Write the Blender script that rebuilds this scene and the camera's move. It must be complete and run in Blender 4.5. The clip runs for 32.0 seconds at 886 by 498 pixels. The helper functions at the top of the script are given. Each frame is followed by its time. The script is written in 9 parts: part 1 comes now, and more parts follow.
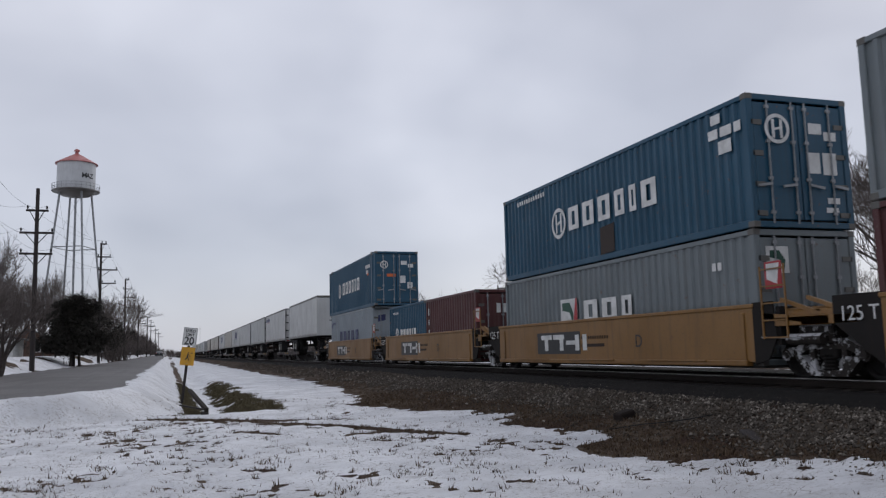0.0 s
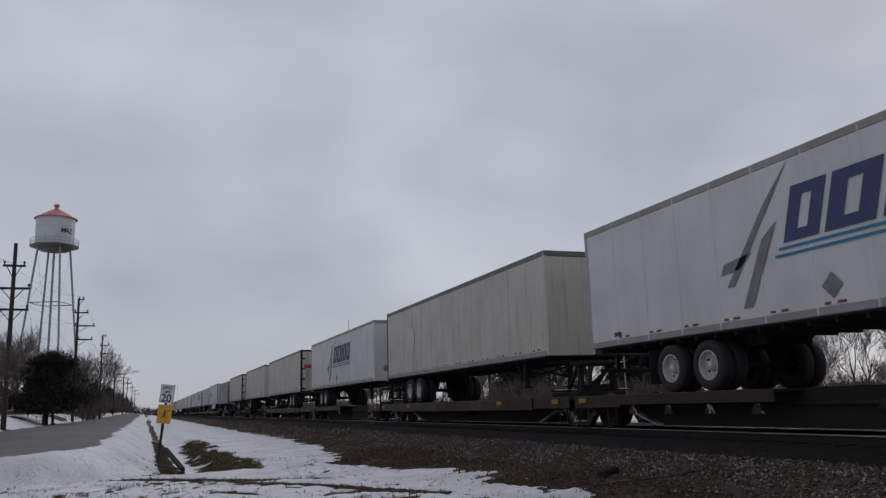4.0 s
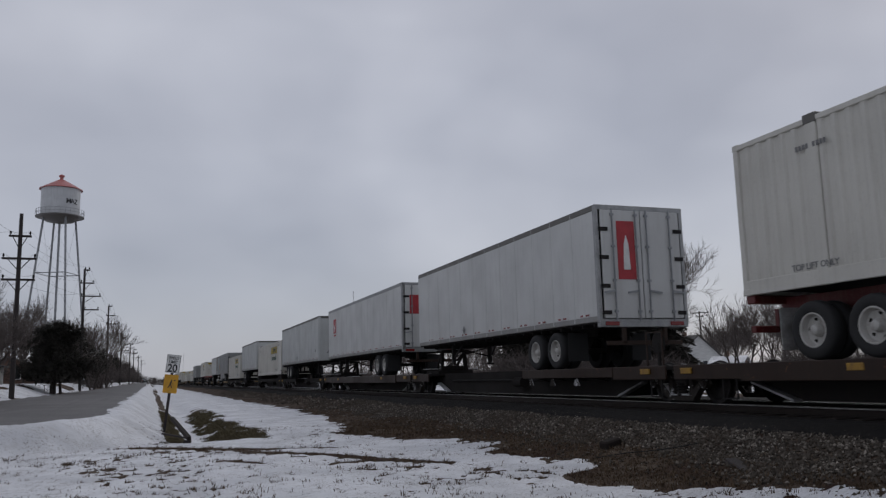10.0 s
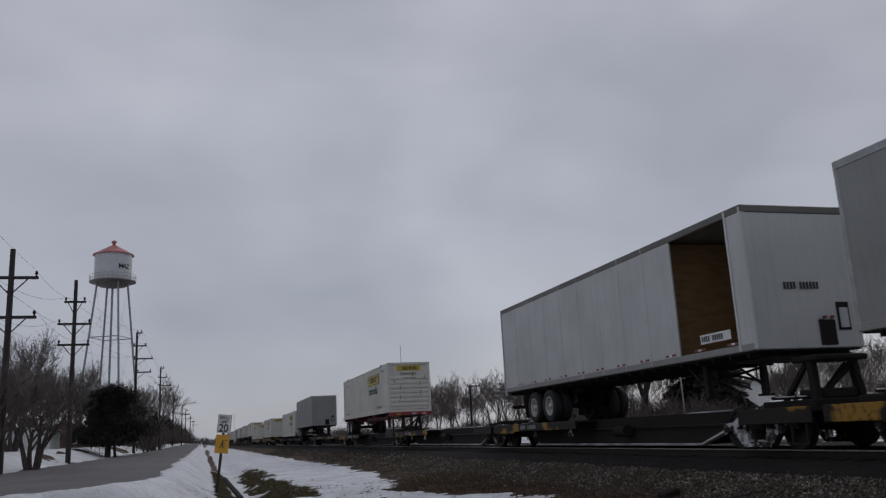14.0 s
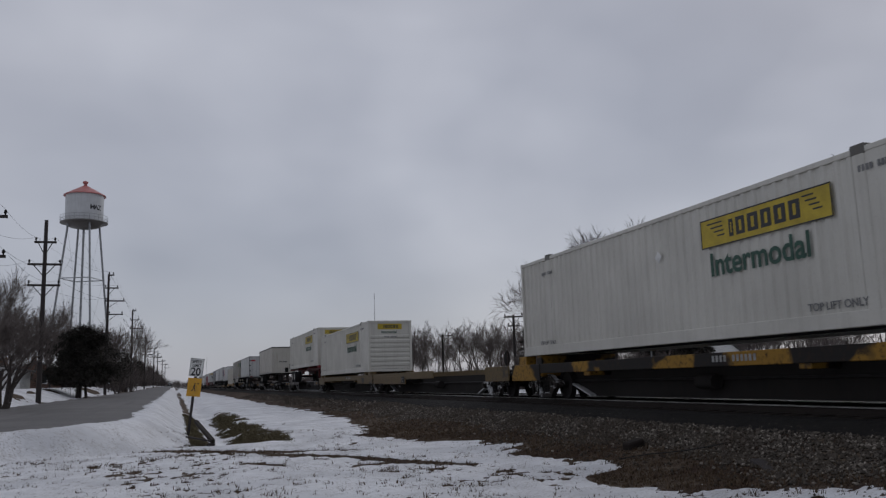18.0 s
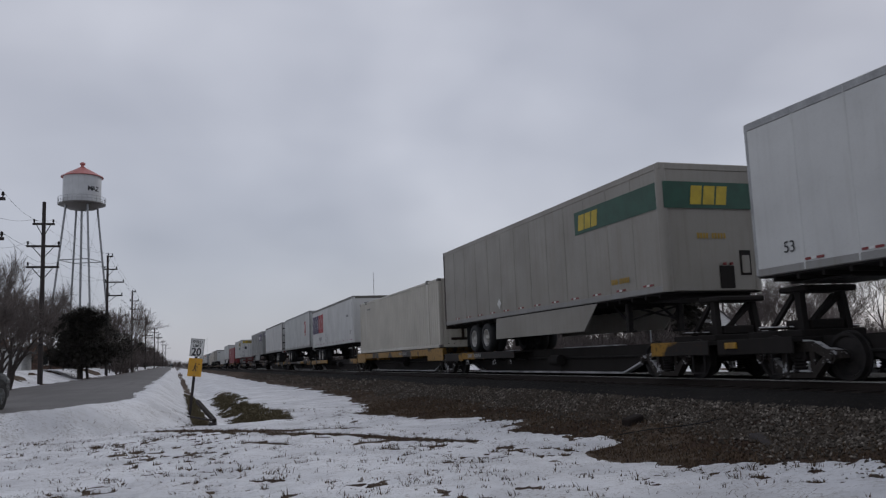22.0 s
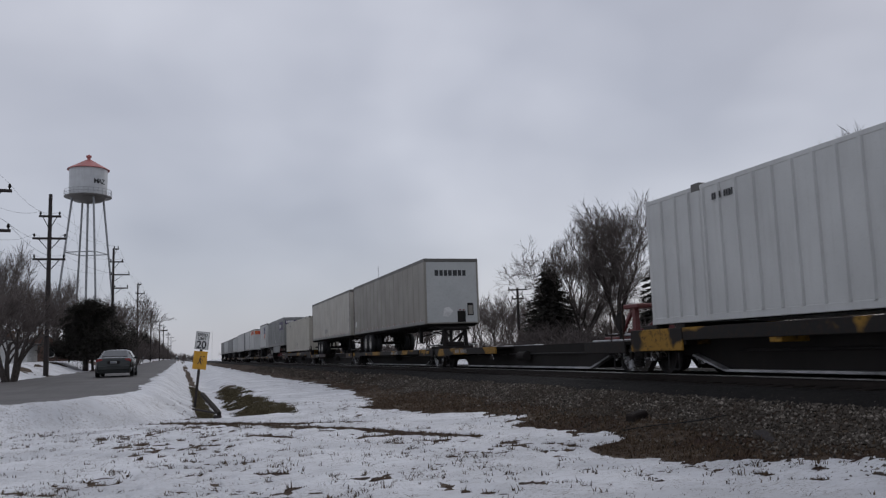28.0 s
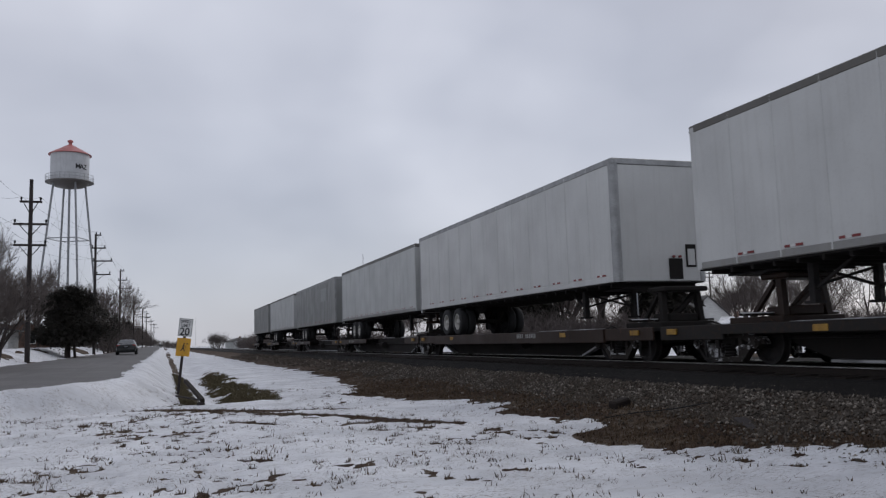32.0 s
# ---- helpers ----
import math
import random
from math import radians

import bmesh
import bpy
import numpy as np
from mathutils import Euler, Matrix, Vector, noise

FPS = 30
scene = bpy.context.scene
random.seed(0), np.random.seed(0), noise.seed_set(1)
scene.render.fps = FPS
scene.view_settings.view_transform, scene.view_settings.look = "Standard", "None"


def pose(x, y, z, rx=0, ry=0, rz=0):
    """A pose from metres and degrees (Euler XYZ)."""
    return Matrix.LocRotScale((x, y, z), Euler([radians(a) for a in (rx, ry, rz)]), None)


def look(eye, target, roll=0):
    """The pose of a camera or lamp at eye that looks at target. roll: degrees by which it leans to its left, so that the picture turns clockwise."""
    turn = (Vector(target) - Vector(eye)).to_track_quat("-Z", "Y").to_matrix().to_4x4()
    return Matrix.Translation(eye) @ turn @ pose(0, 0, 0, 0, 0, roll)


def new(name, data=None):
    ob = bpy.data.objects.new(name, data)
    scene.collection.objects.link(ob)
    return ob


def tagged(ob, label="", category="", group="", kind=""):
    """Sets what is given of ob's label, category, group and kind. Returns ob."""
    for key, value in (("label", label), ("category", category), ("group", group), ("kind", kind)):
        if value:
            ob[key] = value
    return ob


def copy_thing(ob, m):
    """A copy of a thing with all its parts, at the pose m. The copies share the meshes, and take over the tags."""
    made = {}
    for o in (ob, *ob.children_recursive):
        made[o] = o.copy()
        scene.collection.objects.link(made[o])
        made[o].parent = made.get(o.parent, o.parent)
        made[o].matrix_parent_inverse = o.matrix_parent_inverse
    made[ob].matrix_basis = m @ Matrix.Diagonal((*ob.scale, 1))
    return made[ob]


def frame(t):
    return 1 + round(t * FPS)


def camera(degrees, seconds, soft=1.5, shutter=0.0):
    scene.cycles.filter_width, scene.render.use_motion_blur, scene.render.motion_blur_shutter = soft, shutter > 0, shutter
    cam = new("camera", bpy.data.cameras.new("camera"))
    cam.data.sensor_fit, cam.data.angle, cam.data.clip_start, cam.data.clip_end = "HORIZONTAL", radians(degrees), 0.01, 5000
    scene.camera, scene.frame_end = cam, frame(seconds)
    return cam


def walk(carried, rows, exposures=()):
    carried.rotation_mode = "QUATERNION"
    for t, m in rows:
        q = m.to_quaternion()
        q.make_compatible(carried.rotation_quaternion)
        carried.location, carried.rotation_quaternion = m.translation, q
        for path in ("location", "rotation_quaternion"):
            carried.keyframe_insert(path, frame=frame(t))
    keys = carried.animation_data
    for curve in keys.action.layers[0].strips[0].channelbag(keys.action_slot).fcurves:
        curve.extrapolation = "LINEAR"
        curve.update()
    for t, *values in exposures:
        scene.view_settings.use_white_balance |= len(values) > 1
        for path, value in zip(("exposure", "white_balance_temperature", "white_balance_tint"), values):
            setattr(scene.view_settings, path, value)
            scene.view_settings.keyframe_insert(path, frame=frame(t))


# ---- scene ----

# camera: held by hand at one spot beside the line, 1.6 m above the lawn
EYE = (0.0, 0.0, 1.6)
PATH = [
    (0, 97.00, -1.46, -18.63), (0.5, 97.19, -1.35, -18.76), (1, 97.47, -1.63, -18.80), (1.5, 97.54, -1.92, -19.24),
    (2, 99.07, -0.17, -19.79), (2.5, 99.93, -1.25, -19.14), (4.5, 101.00, -1.47, -20.52), (5, 101.15, -0.95, -21.22),
    (5.5, 100.98, -1.76, -21.34), (6, 100.97, -1.03, -21.57), (6.5, 101.24, -1.56, -20.66), (7, 101.31, -1.42, -19.18),
    (7.5, 101.49, -1.00, -18.39), (8, 101.42, -0.78, -17.90), (8.5, 101.22, -1.36, -17.80), (9, 100.80, -0.60, -18.20),
    (9.5, 99.78, -1.06, -18.84), (10, 98.88, -1.41, -19.66), (10.5, 98.49, -0.60, -19.95), (11, 97.95, -0.70, -20.49),
    (11.5, 98.21, -0.39, -20.32), (12, 98.61, -1.22, -19.64), (12.5, 99.84, -1.44, -18.62), (13, 101.55, -2.21, -17.84),
    (13.5, 102.38, -3.53, -17.47), (14, 102.60, -3.02, -16.64), (14.5, 102.28, -3.72, -15.81), (15, 101.67, -4.05, -16.54),
    (15.5, 100.89, -3.56, -17.22), (17.5, 99.10, -1.11, -17.95), (18, 99.04, -1.78, -18.23), (18.5, 99.09, -2.10, -18.19),
    (19, 99.06, -2.45, -18.06), (19.5, 98.94, -2.64, -18.16), (20, 99.11, -2.71, -18.13), (20.5, 99.03, -2.29, -18.17),
    (21, 98.56, -2.58, -18.33), (21.5, 98.20, -2.18, -18.55), (22, 97.53, -2.27, -18.26), (22.5, 97.35, -2.25, -17.89),
    (23, 97.13, -3.47, -17.37), (23.5, 97.06, -2.40, -17.74), (24, 97.28, -1.96, -18.14), (24.5, 97.74, -1.80, -18.15),
    (25, 97.87, -1.39, -18.14), (25.5, 96.82, -1.88, -18.77), (27.5, 97.18, -0.45, -18.65), (28, 97.17, -1.87, -17.89),
    (28.5, 97.35, -3.21, -17.07), (29, 96.93, -2.86, -17.09), (29.5, 96.49, -2.95, -17.67), (30, 96.55, -3.20, -18.85),
    (30.5, 96.84, -1.97, -19.49), (31, 97.24, -1.71, -19.28), (31.5, 96.87, -1.54, -18.91), (32, 96.27, -1.73, -18.94),
   
]


def held(tilt, lean, turn):
    """The pose of the camera from its tilt, its lean and its turn, in degrees."""
    return pose(*EYE, 0, 0, turn) @ pose(0, 0, 0, tilt, 0, 0) @ pose(0, 0, 0, 0, 0, lean)


cam = camera(56.93, 32.0, soft=1.25, shutter=0.03)
walk(cam, [(t, held(a, r, y)) for t, a, r, y in PATH], [(0, 0.36), (2, 0.18), (5, -0.06), (8, -0.14), (10, -0.08), (11, 0.05), (12, 0.0), (13, -0.12), (14, -0.22), (15, -0.34), (17.5, -0.20), (19, -0.16), (22, 0.03), (25, 0.10), (28, 0.10), (32, 0.24)])

# overcast winter daylight
world = bpy.data.worlds.new("overcast_sky")
scene.world = world
world.use_nodes = True
wn, wl = world.node_tree.nodes, world.node_tree.links
wn.clear()


def wnode(kind, **values):
    n = wn.new(kind)
    for k, val in values.items():
        if k == "noise_dimensions":
            n.noise_dimensions = val
        else:
            n.inputs[k].default_value = val
    return n


w_out, w_bg = wn.new("ShaderNodeOutputWorld"), wn.new("ShaderNodeBackground")
w_sky = wn.new("ShaderNodeTexSky")
w_sky.sky_type, w_sky.sun_disc = "NISHITA", False
w_sky.sun_elevation, w_sky.sun_rotation = radians(39), radians(53)
w_co, w_map = wn.new("ShaderNodeTexCoord"), wn.new("ShaderNodeMapping")
w_map.inputs["Scale"].default_value = (1.0, 1.0, 1.7)
w_big = wnode("ShaderNodeTexNoise", Scale=2.3, Detail=3.2, Roughness=0.45, Distortion=0.25)
w_small = wnode("ShaderNodeTexNoise", Scale=5.0, Detail=3.0, Roughness=0.45, Distortion=0.2)
w_ramp, w_ramp2 = wn.new("ShaderNodeValToRGB"), wn.new("ShaderNodeValToRGB")
w_ramp.color_ramp.elements[0].position, w_ramp.color_ramp.elements[0].color = 0.34, (0.334, 0.349, 0.407, 1)
w_ramp.color_ramp.elements[1].position, w_ramp.color_ramp.elements[1].color = 0.66, (0.484, 0.494, 0.549, 1)
w_ramp2.color_ramp.elements[0].position, w_ramp2.color_ramp.elements[0].color = 0.32, (0.93, 0.93, 0.94, 1)
w_ramp2.color_ramp.elements[1].position, w_ramp2.color_ramp.elements[1].color = 0.70, (1.06, 1.06, 1.06, 1)
w_mul = wn.new("ShaderNodeMix")
w_mul.data_type, w_mul.blend_type = "RGBA", "MULTIPLY"
w_mul.inputs["Factor"].default_value = 1.0
w_skymul = wn.new("ShaderNodeMix")
w_skymul.data_type, w_skymul.blend_type = "RGBA", "ADD"
w_skymul.inputs["Factor"].default_value = 0.012
wl.new(w_co.outputs["Generated"], w_map.inputs["Vector"])
for n, r in ((w_big, w_ramp), (w_small, w_ramp2)):
    wl.new(w_map.outputs["Vector"], n.inputs["Vector"])
    wl.new(n.outputs["Fac"], r.inputs["Fac"])
wl.new(w_ramp.outputs["Color"], w_mul.inputs["A"])
wl.new(w_ramp2.outputs["Color"], w_mul.inputs["B"])
wl.new(w_mul.outputs["Result"], w_skymul.inputs["A"])
wl.new(w_sky.outputs["Color"], w_skymul.inputs["B"])
wl.new(w_skymul.outputs["Result"], w_bg.inputs["Color"])
w_bg.inputs["Strength"].default_value = 1.0
wl.new(w_bg.outputs["Background"], w_out.inputs["Surface"])

sun = new("sun", bpy.data.lights.new("sun", "SUN"))
sun.data.energy, sun.data.angle, sun.data.color = 0.5, radians(40), (1.0, 0.97, 0.93)
sun.matrix_world = look((60, 45, 62), (0, 0, 0))


# ---- materials ----
def tex(nt, kind, **values):
    n = nt.nodes.new(kind)
    for k, val in values.items():
        n.inputs[k].default_value = val
    return n


def base_material(name, rough=0.6, metal=0.0):
    m = bpy.data.materials.new(name)
    m.use_nodes = True
    b = m.node_tree.nodes["Principled BSDF"]
    b.inputs["Roughness"].default_value, b.inputs["Metallic"].default_value = rough, metal
    return m, m.node_tree, b


def mixed(nt, a, b, fac, kind="MIX"):
    n = nt.nodes.new("ShaderNodeMix")
    n.data_type, n.blend_type = "RGBA", kind
    for key, val in (("A", a), ("B", b)):
        if isinstance(val, tuple):
            n.inputs[key].default_value = (*val, 1) if len(val) == 3 else val
        else:
            nt.links.new(val, n.inputs[key])
    if isinstance(fac, (int, float)):
        n.inputs["Factor"].default_value = fac
    else:
        nt.links.new(fac, n.inputs["Factor"])
    return n.outputs["Result"]


def ramped(nt, fac, lo, hi):
    n = nt.nodes.new("ShaderNodeMapRange")
    n.inputs["From Min"].default_value, n.inputs["From Max"].default_value = lo, hi
    nt.links.new(fac, n.inputs["Value"])
    return n.outputs["Result"]


def coords(nt, scale=(1, 1, 1)):
    c, mp = nt.nodes.new("ShaderNodeTexCoord"), nt.nodes.new("ShaderNodeMapping")
    mp.inputs["Scale"].default_value = scale
    nt.links.new(c.outputs["Object"], mp.inputs["Vector"])
    return mp.outputs["Vector"]


def noise_of(nt, vec, scale, detail=4.0, rough=0.55):
    n = tex(nt, "ShaderNodeTexNoise", Scale=scale, Detail=detail, Roughness=rough)
    nt.links.new(vec, n.inputs["Vector"])
    return n.outputs["Fac"]


def bumped(nt, bsdf, fac, strength, distance=0.02):
    b = tex(nt, "ShaderNodeBump", Strength=strength, Distance=distance)
    nt.links.new(fac, b.inputs["Height"])
    nt.links.new(b.outputs["Normal"], bsdf.inputs["Normal"])


def surface(name, color, second=None, rough=0.6, metal=0.0, scale=3.0, fine=40.0, spread=0.14, bump=0.1, dist=0.01, grain=(1, 1, 1)):
    """A plain surface whose colour varies at two scales."""
    m, nt, b = base_material(name, rough, metal)
    v = coords(nt, grain)
    big, small = noise_of(nt, v, scale), noise_of(nt, v, fine, 3.0)
    second = second or tuple(c * 0.72 for c in color)
    c1 = mixed(nt, color, second, ramped(nt, big, 0.38, 0.68))
    hi, lo = 1 + spread, 1 - spread
    c2 = mixed(nt, c1, mixed(nt, (lo, lo, lo), (hi, hi, hi), ramped(nt, small, 0.3, 0.7)), 1.0, "MULTIPLY")
    nt.links.new(c2, b.inputs["Base Color"])
    if bump:
        bumped(nt, b, small, bump, dist)
    return m


def paint(name, color, dirt=(0.16, 0.13, 0.10), amount=0.35, rough=0.45, metal=0.0, rust=0.0, streak=1.0):
    """Weathered paint: blotches, run-down streaks and specks of rust, at the thing's own scale."""
    m, nt, b = base_material(name, rough, metal)
    v = coords(nt)
    vs = coords(nt, (5.0, 5.0, 0.35))
    info = nt.nodes.new("ShaderNodeObjectInfo")
    blot, fine = noise_of(nt, v, 0.7, 5.0), noise_of(nt, v, 22.0, 4.0)
    runs = noise_of(nt, vs, 1.6, 5.0, 0.6)
    tone = mixed(nt, color, tuple(c * 0.86 for c in color), ramped(nt, blot, 0.35, 0.7))
    mul = nt.nodes.new("ShaderNodeMath")
    mul.operation = "MULTIPLY"
    mul.inputs[1].default_value = amount * streak
    nt.links.new(ramped(nt, runs, 0.5, 0.82), mul.inputs[0])
    tone = mixed(nt, tone, dirt, mul.outputs[0])
    mul2 = nt.nodes.new("ShaderNodeMath")
    mul2.operation = "MULTIPLY"
    mul2.inputs[1].default_value = amount * 0.8
    nt.links.new(ramped(nt, fine, 0.55, 0.8), mul2.inputs[0])
    tone = mixed(nt, tone, dirt, mul2.outputs[0])
    if rust:
        spots = noise_of(nt, v, 5.5, 8.0, 0.7)
        tone = mixed(nt, tone, (0.13, 0.055, 0.025), ramped(nt, spots, 0.66 - 0.12 * rust, 0.74 - 0.08 * rust))
    nt.links.new(tone, b.inputs["Base Color"])
    rg = ramped(nt, blot, 0.2, 0.9)
    n = nt.nodes.new("ShaderNodeMapRange")
    n.inputs["To Min"].default_value, n.inputs["To Max"].default_value = rough - 0.08, rough + 0.2
    nt.links.new(rg, n.inputs["Value"])
    nt.links.new(n.outputs["Result"], b.inputs["Roughness"])
    bumped(nt, b, blot, 0.08, 0.02)
    return m


M = {}
M["white"] = paint("white_trailer_paint", (0.525, 0.53, 0.518), amount=0.16)
M["white2"] = paint("greyish_white_trailer_paint", (0.455, 0.468, 0.458), amount=0.22)
M["cream"] = paint("cream_container_paint", (0.54, 0.525, 0.475), amount=0.22)
M["tan"] = paint("dirty_cream_trailer_paint", (0.46, 0.44, 0.39), (0.20, 0.13, 0.07), amount=0.55, rust=0.2)
M["beige"] = paint("beige_container_paint", (0.50, 0.475, 0.415), amount=0.22)
M["silver"] = paint("grey_trailer_paint", (0.225, 0.232, 0.226), amount=0.35, rough=0.45, metal=0.2)
M["darkgrey"] = paint("dark_grey_trailer_paint", (0.25, 0.26, 0.26), amount=0.3)
M["brown"] = paint("dirty_grey_brown_paint", (0.25, 0.235, 0.205), amount=0.5)
M["blue"] = paint("blue_container_paint", (0.003, 0.060, 0.112), (0.02, 0.03, 0.04), amount=0.35, rust=0.3)
M["greygreen"] = paint("grey_green_container_paint", (0.15, 0.175, 0.185), amount=0.3, rust=0.25)
M["palegrey"] = paint("pale_grey_container_paint", (0.26, 0.295, 0.32), amount=0.35, rust=0.2)
M["maroon"] = paint("maroon_container_paint", (0.075, 0.016, 0.016), amount=0.3, rust=0.2)
M["red"] = paint("red_container_paint", (0.22, 0.016, 0.022), amount=0.25)
M["chassis_red"] = paint("red_chassis_paint", (0.10, 0.008, 0.008), amount=0.4)
M["yellow"] = paint("railway_yellow_paint", (0.215, 0.105, 0.022), (0.05, 0.032, 0.02), amount=0.6, rust=0.3)
M["carbrown"] = paint("rusty_brown_car_paint", (0.028, 0.016, 0.011), (0.010, 0.008, 0.007), amount=0.5, rust=0.3)
M["cardark"] = paint("sooty_dark_steel", (0.021, 0.019, 0.018), (0.032, 0.024, 0.019), amount=0.4, rough=0.85)
M["black"] = surface("black_rubber", (0.011, 0.011, 0.0115), rough=0.8, spread=0.2)
M["rim"] = paint("white_wheel_rim", (0.42, 0.41, 0.385), amount=0.7)
M["rimdark"] = paint("dull_steel_rim", (0.050, 0.047, 0.045), (0.022, 0.020, 0.018), amount=0.5)
M["steel"] = surface("grimy_cast_steel", (0.028, 0.025, 0.024), (0.016, 0.015, 0.015), rough=0.7, metal=0.2, scale=5)
M["bright"] = surface("worn_bright_steel", (0.50, 0.49, 0.48), (0.35, 0.35, 0.34), rough=0.3, metal=0.8, scale=6)
M["aluminium"] = surface("dull_aluminium_trim", (0.33, 0.335, 0.335), rough=0.5, metal=0.7)
M["lowrail"] = paint("grimy_bottom_rail", (0.235, 0.232, 0.222), amount=0.5)
M["rustrun"] = surface("rust_stain", (0.19, 0.115, 0.075), (0.30, 0.22, 0.16), rough=0.8, scale=9)
M["trimdark"] = paint("dark_roof_rail", (0.10, 0.095, 0.085), amount=0.3)
M["redmark"] = surface("red_reflector", (0.20, 0.018, 0.018), rough=0.4)
M["whitemark"] = surface("white_lettering", (0.66, 0.66, 0.64), rough=0.5, spread=0.06)
M["blackmark"] = surface("black_lettering", (0.02, 0.02, 0.022), rough=0.5, spread=0.06)
M["navymark"] = surface("navy_lettering", (0.026, 0.032, 0.115), rough=0.5, spread=0.06)
M["purplemark"] = surface("purple_lettering", (0.032, 0.016, 0.085), rough=0.5, spread=0.06)
M["orangemark"] = surface("orange_lettering", (0.62, 0.13, 0.03), rough=0.5, spread=0.06)
M["redlogo"] = surface("red_lettering", (0.38, 0.024, 0.032), rough=0.5, spread=0.06)
M["greenmark"] = surface("dark_green_lettering", (0.010, 0.065, 0.040), rough=0.5, spread=0.06)
M["yellowmark"] = surface("yellow_panel", (0.46, 0.34, 0.02), rough=0.5, spread=0.06)
M["palemark"] = surface("grimy_white_lettering", (0.30, 0.30, 0.29), (0.16, 0.155, 0.15), rough=0.6, scale=4)
M["tab"] = surface("faded_yellow_tab", (0.34, 0.19, 0.02), (0.20, 0.11, 0.02), rough=0.6, scale=6)
M["teal"] = surface("teal_lettering", (0.02, 0.16, 0.30), rough=0.5, spread=0.06)
M["greymark"] = surface("grey_decal", (0.16, 0.16, 0.16), rough=0.5, spread=0.06)
M["goldmark"] = surface("gold_emblem", (0.35, 0.22, 0.03), rough=0.5, spread=0.06)
M["plywood"] = surface("raw_plywood_lining", (0.30, 0.19, 0.085), (0.20, 0.12, 0.05), rough=0.7, scale=2, grain=(1, 0.3, 4))
M["pole"] = surface("weathered_pole_wood", (0.036, 0.028, 0.026), (0.020, 0.017, 0.017), rough=0.85, scale=3, grain=(6, 6, 0.5), bump=0.3)
M["galv"] = surface("galvanised_steel", (0.30, 0.31, 0.32), rough=0.5, metal=0.6)
M["bark"] = surface("grey_brown_bark", (0.085, 0.072, 0.066), (0.05, 0.043, 0.040), rough=0.9, scale=8, bump=0.4)
M["twig"] = surface("dark_bare_twigs", (0.135, 0.115, 0.107), (0.085, 0.072, 0.067), rough=0.9)
M["needle"] = surface("dark_evergreen_needles", (0.060, 0.055, 0.047), (0.032, 0.031, 0.028), rough=0.8, scale=1.5)
M["tank"] = paint("white_tank_paint", (0.52, 0.53, 0.54), (0.16, 0.15, 0.14), amount=0.35)
M["tankroof"] = paint("faded_red_roof_paint", (0.42, 0.13, 0.12), amount=0.3)
M["tankdark"] = paint("dark_tank_paint", (0.12, 0.11, 0.10), amount=0.4)
M["concrete"] = surface("grey_concrete", (0.28, 0.27, 0.25), rough=0.85, bump=0.3)
M["tie"] = surface("creosoted_sleeper_wood", (0.028, 0.022, 0.019), rough=0.9, bump=0.3, grain=(0.4, 4, 4))
M["railside"] = surface("rusty_rail_steel", (0.020, 0.013, 0.010), rough=0.75, metal=0.3, scale=8)
M["glass"] = base_material("dark_window_glass", 0.08)[0]
M["glass"].node_tree.nodes["Principled BSDF"].inputs["Base Color"].default_value = (0.02, 0.025, 0.028, 1)
M["siding"] = surface("white_house_siding", (0.62, 0.62, 0.60), rough=0.7, scale=1, grain=(1, 1, 12))
M["shingle"] = surface("dark_roof_shingles", (0.09, 0.085, 0.08), rough=0.9, scale=4)
M["brick"] = surface("brown_house_cladding", (0.13, 0.08, 0.06), rough=0.85, scale=5)
M["signwhite"] = surface("white_sign_sheet", (0.72, 0.72, 0.70), rough=0.4, spread=0.05)
M["signyellow"] = surface("yellow_sign_sheet", (0.66, 0.34, 0.02), rough=0.4, spread=0.05)
M["carpaint"] = paint("dark_grey_green_car_paint", (0.030, 0.034, 0.034), (0.045, 0.043, 0.040), amount=0.25, rough=0.16, metal=0.3)
for key in ("needle", "cardark", "twig", "bark"):
    M[key].node_tree.nodes["Principled BSDF"].inputs["Specular IOR Level"].default_value = 0.15
M["tail"] = surface("red_tail_lamp_plastic", (0.20, 0.012, 0.012), rough=0.2)


def ground_material():
    """Dead winter turf and bare soil, with stones towards the line."""
    m, nt, b = base_material("winter_turf_and_soil", 0.95)
    v = coords(nt)
    big, mid, fine = noise_of(nt, v, 0.5, 6.0), noise_of(nt, v, 4.0, 6.0, 0.65), noise_of(nt, v, 45.0, 4.0, 0.7)
    c = mixed(nt, (0.058, 0.036, 0.025), (0.135, 0.106, 0.078), ramped(nt, mid, 0.38, 0.62))
    c = mixed(nt, c, (0.046, 0.026, 0.017), ramped(nt, big, 0.48, 0.58))
    c = mixed(nt, c, mixed(nt, (0.4, 0.4, 0.4), (1.5, 1.5, 1.5), ramped(nt, fine, 0.3, 0.7)), 1.0, "MULTIPLY")
    nt.links.new(c, b.inputs["Base Color"])
    bumped(nt, b, fine, 0.8, 0.04)
    return m


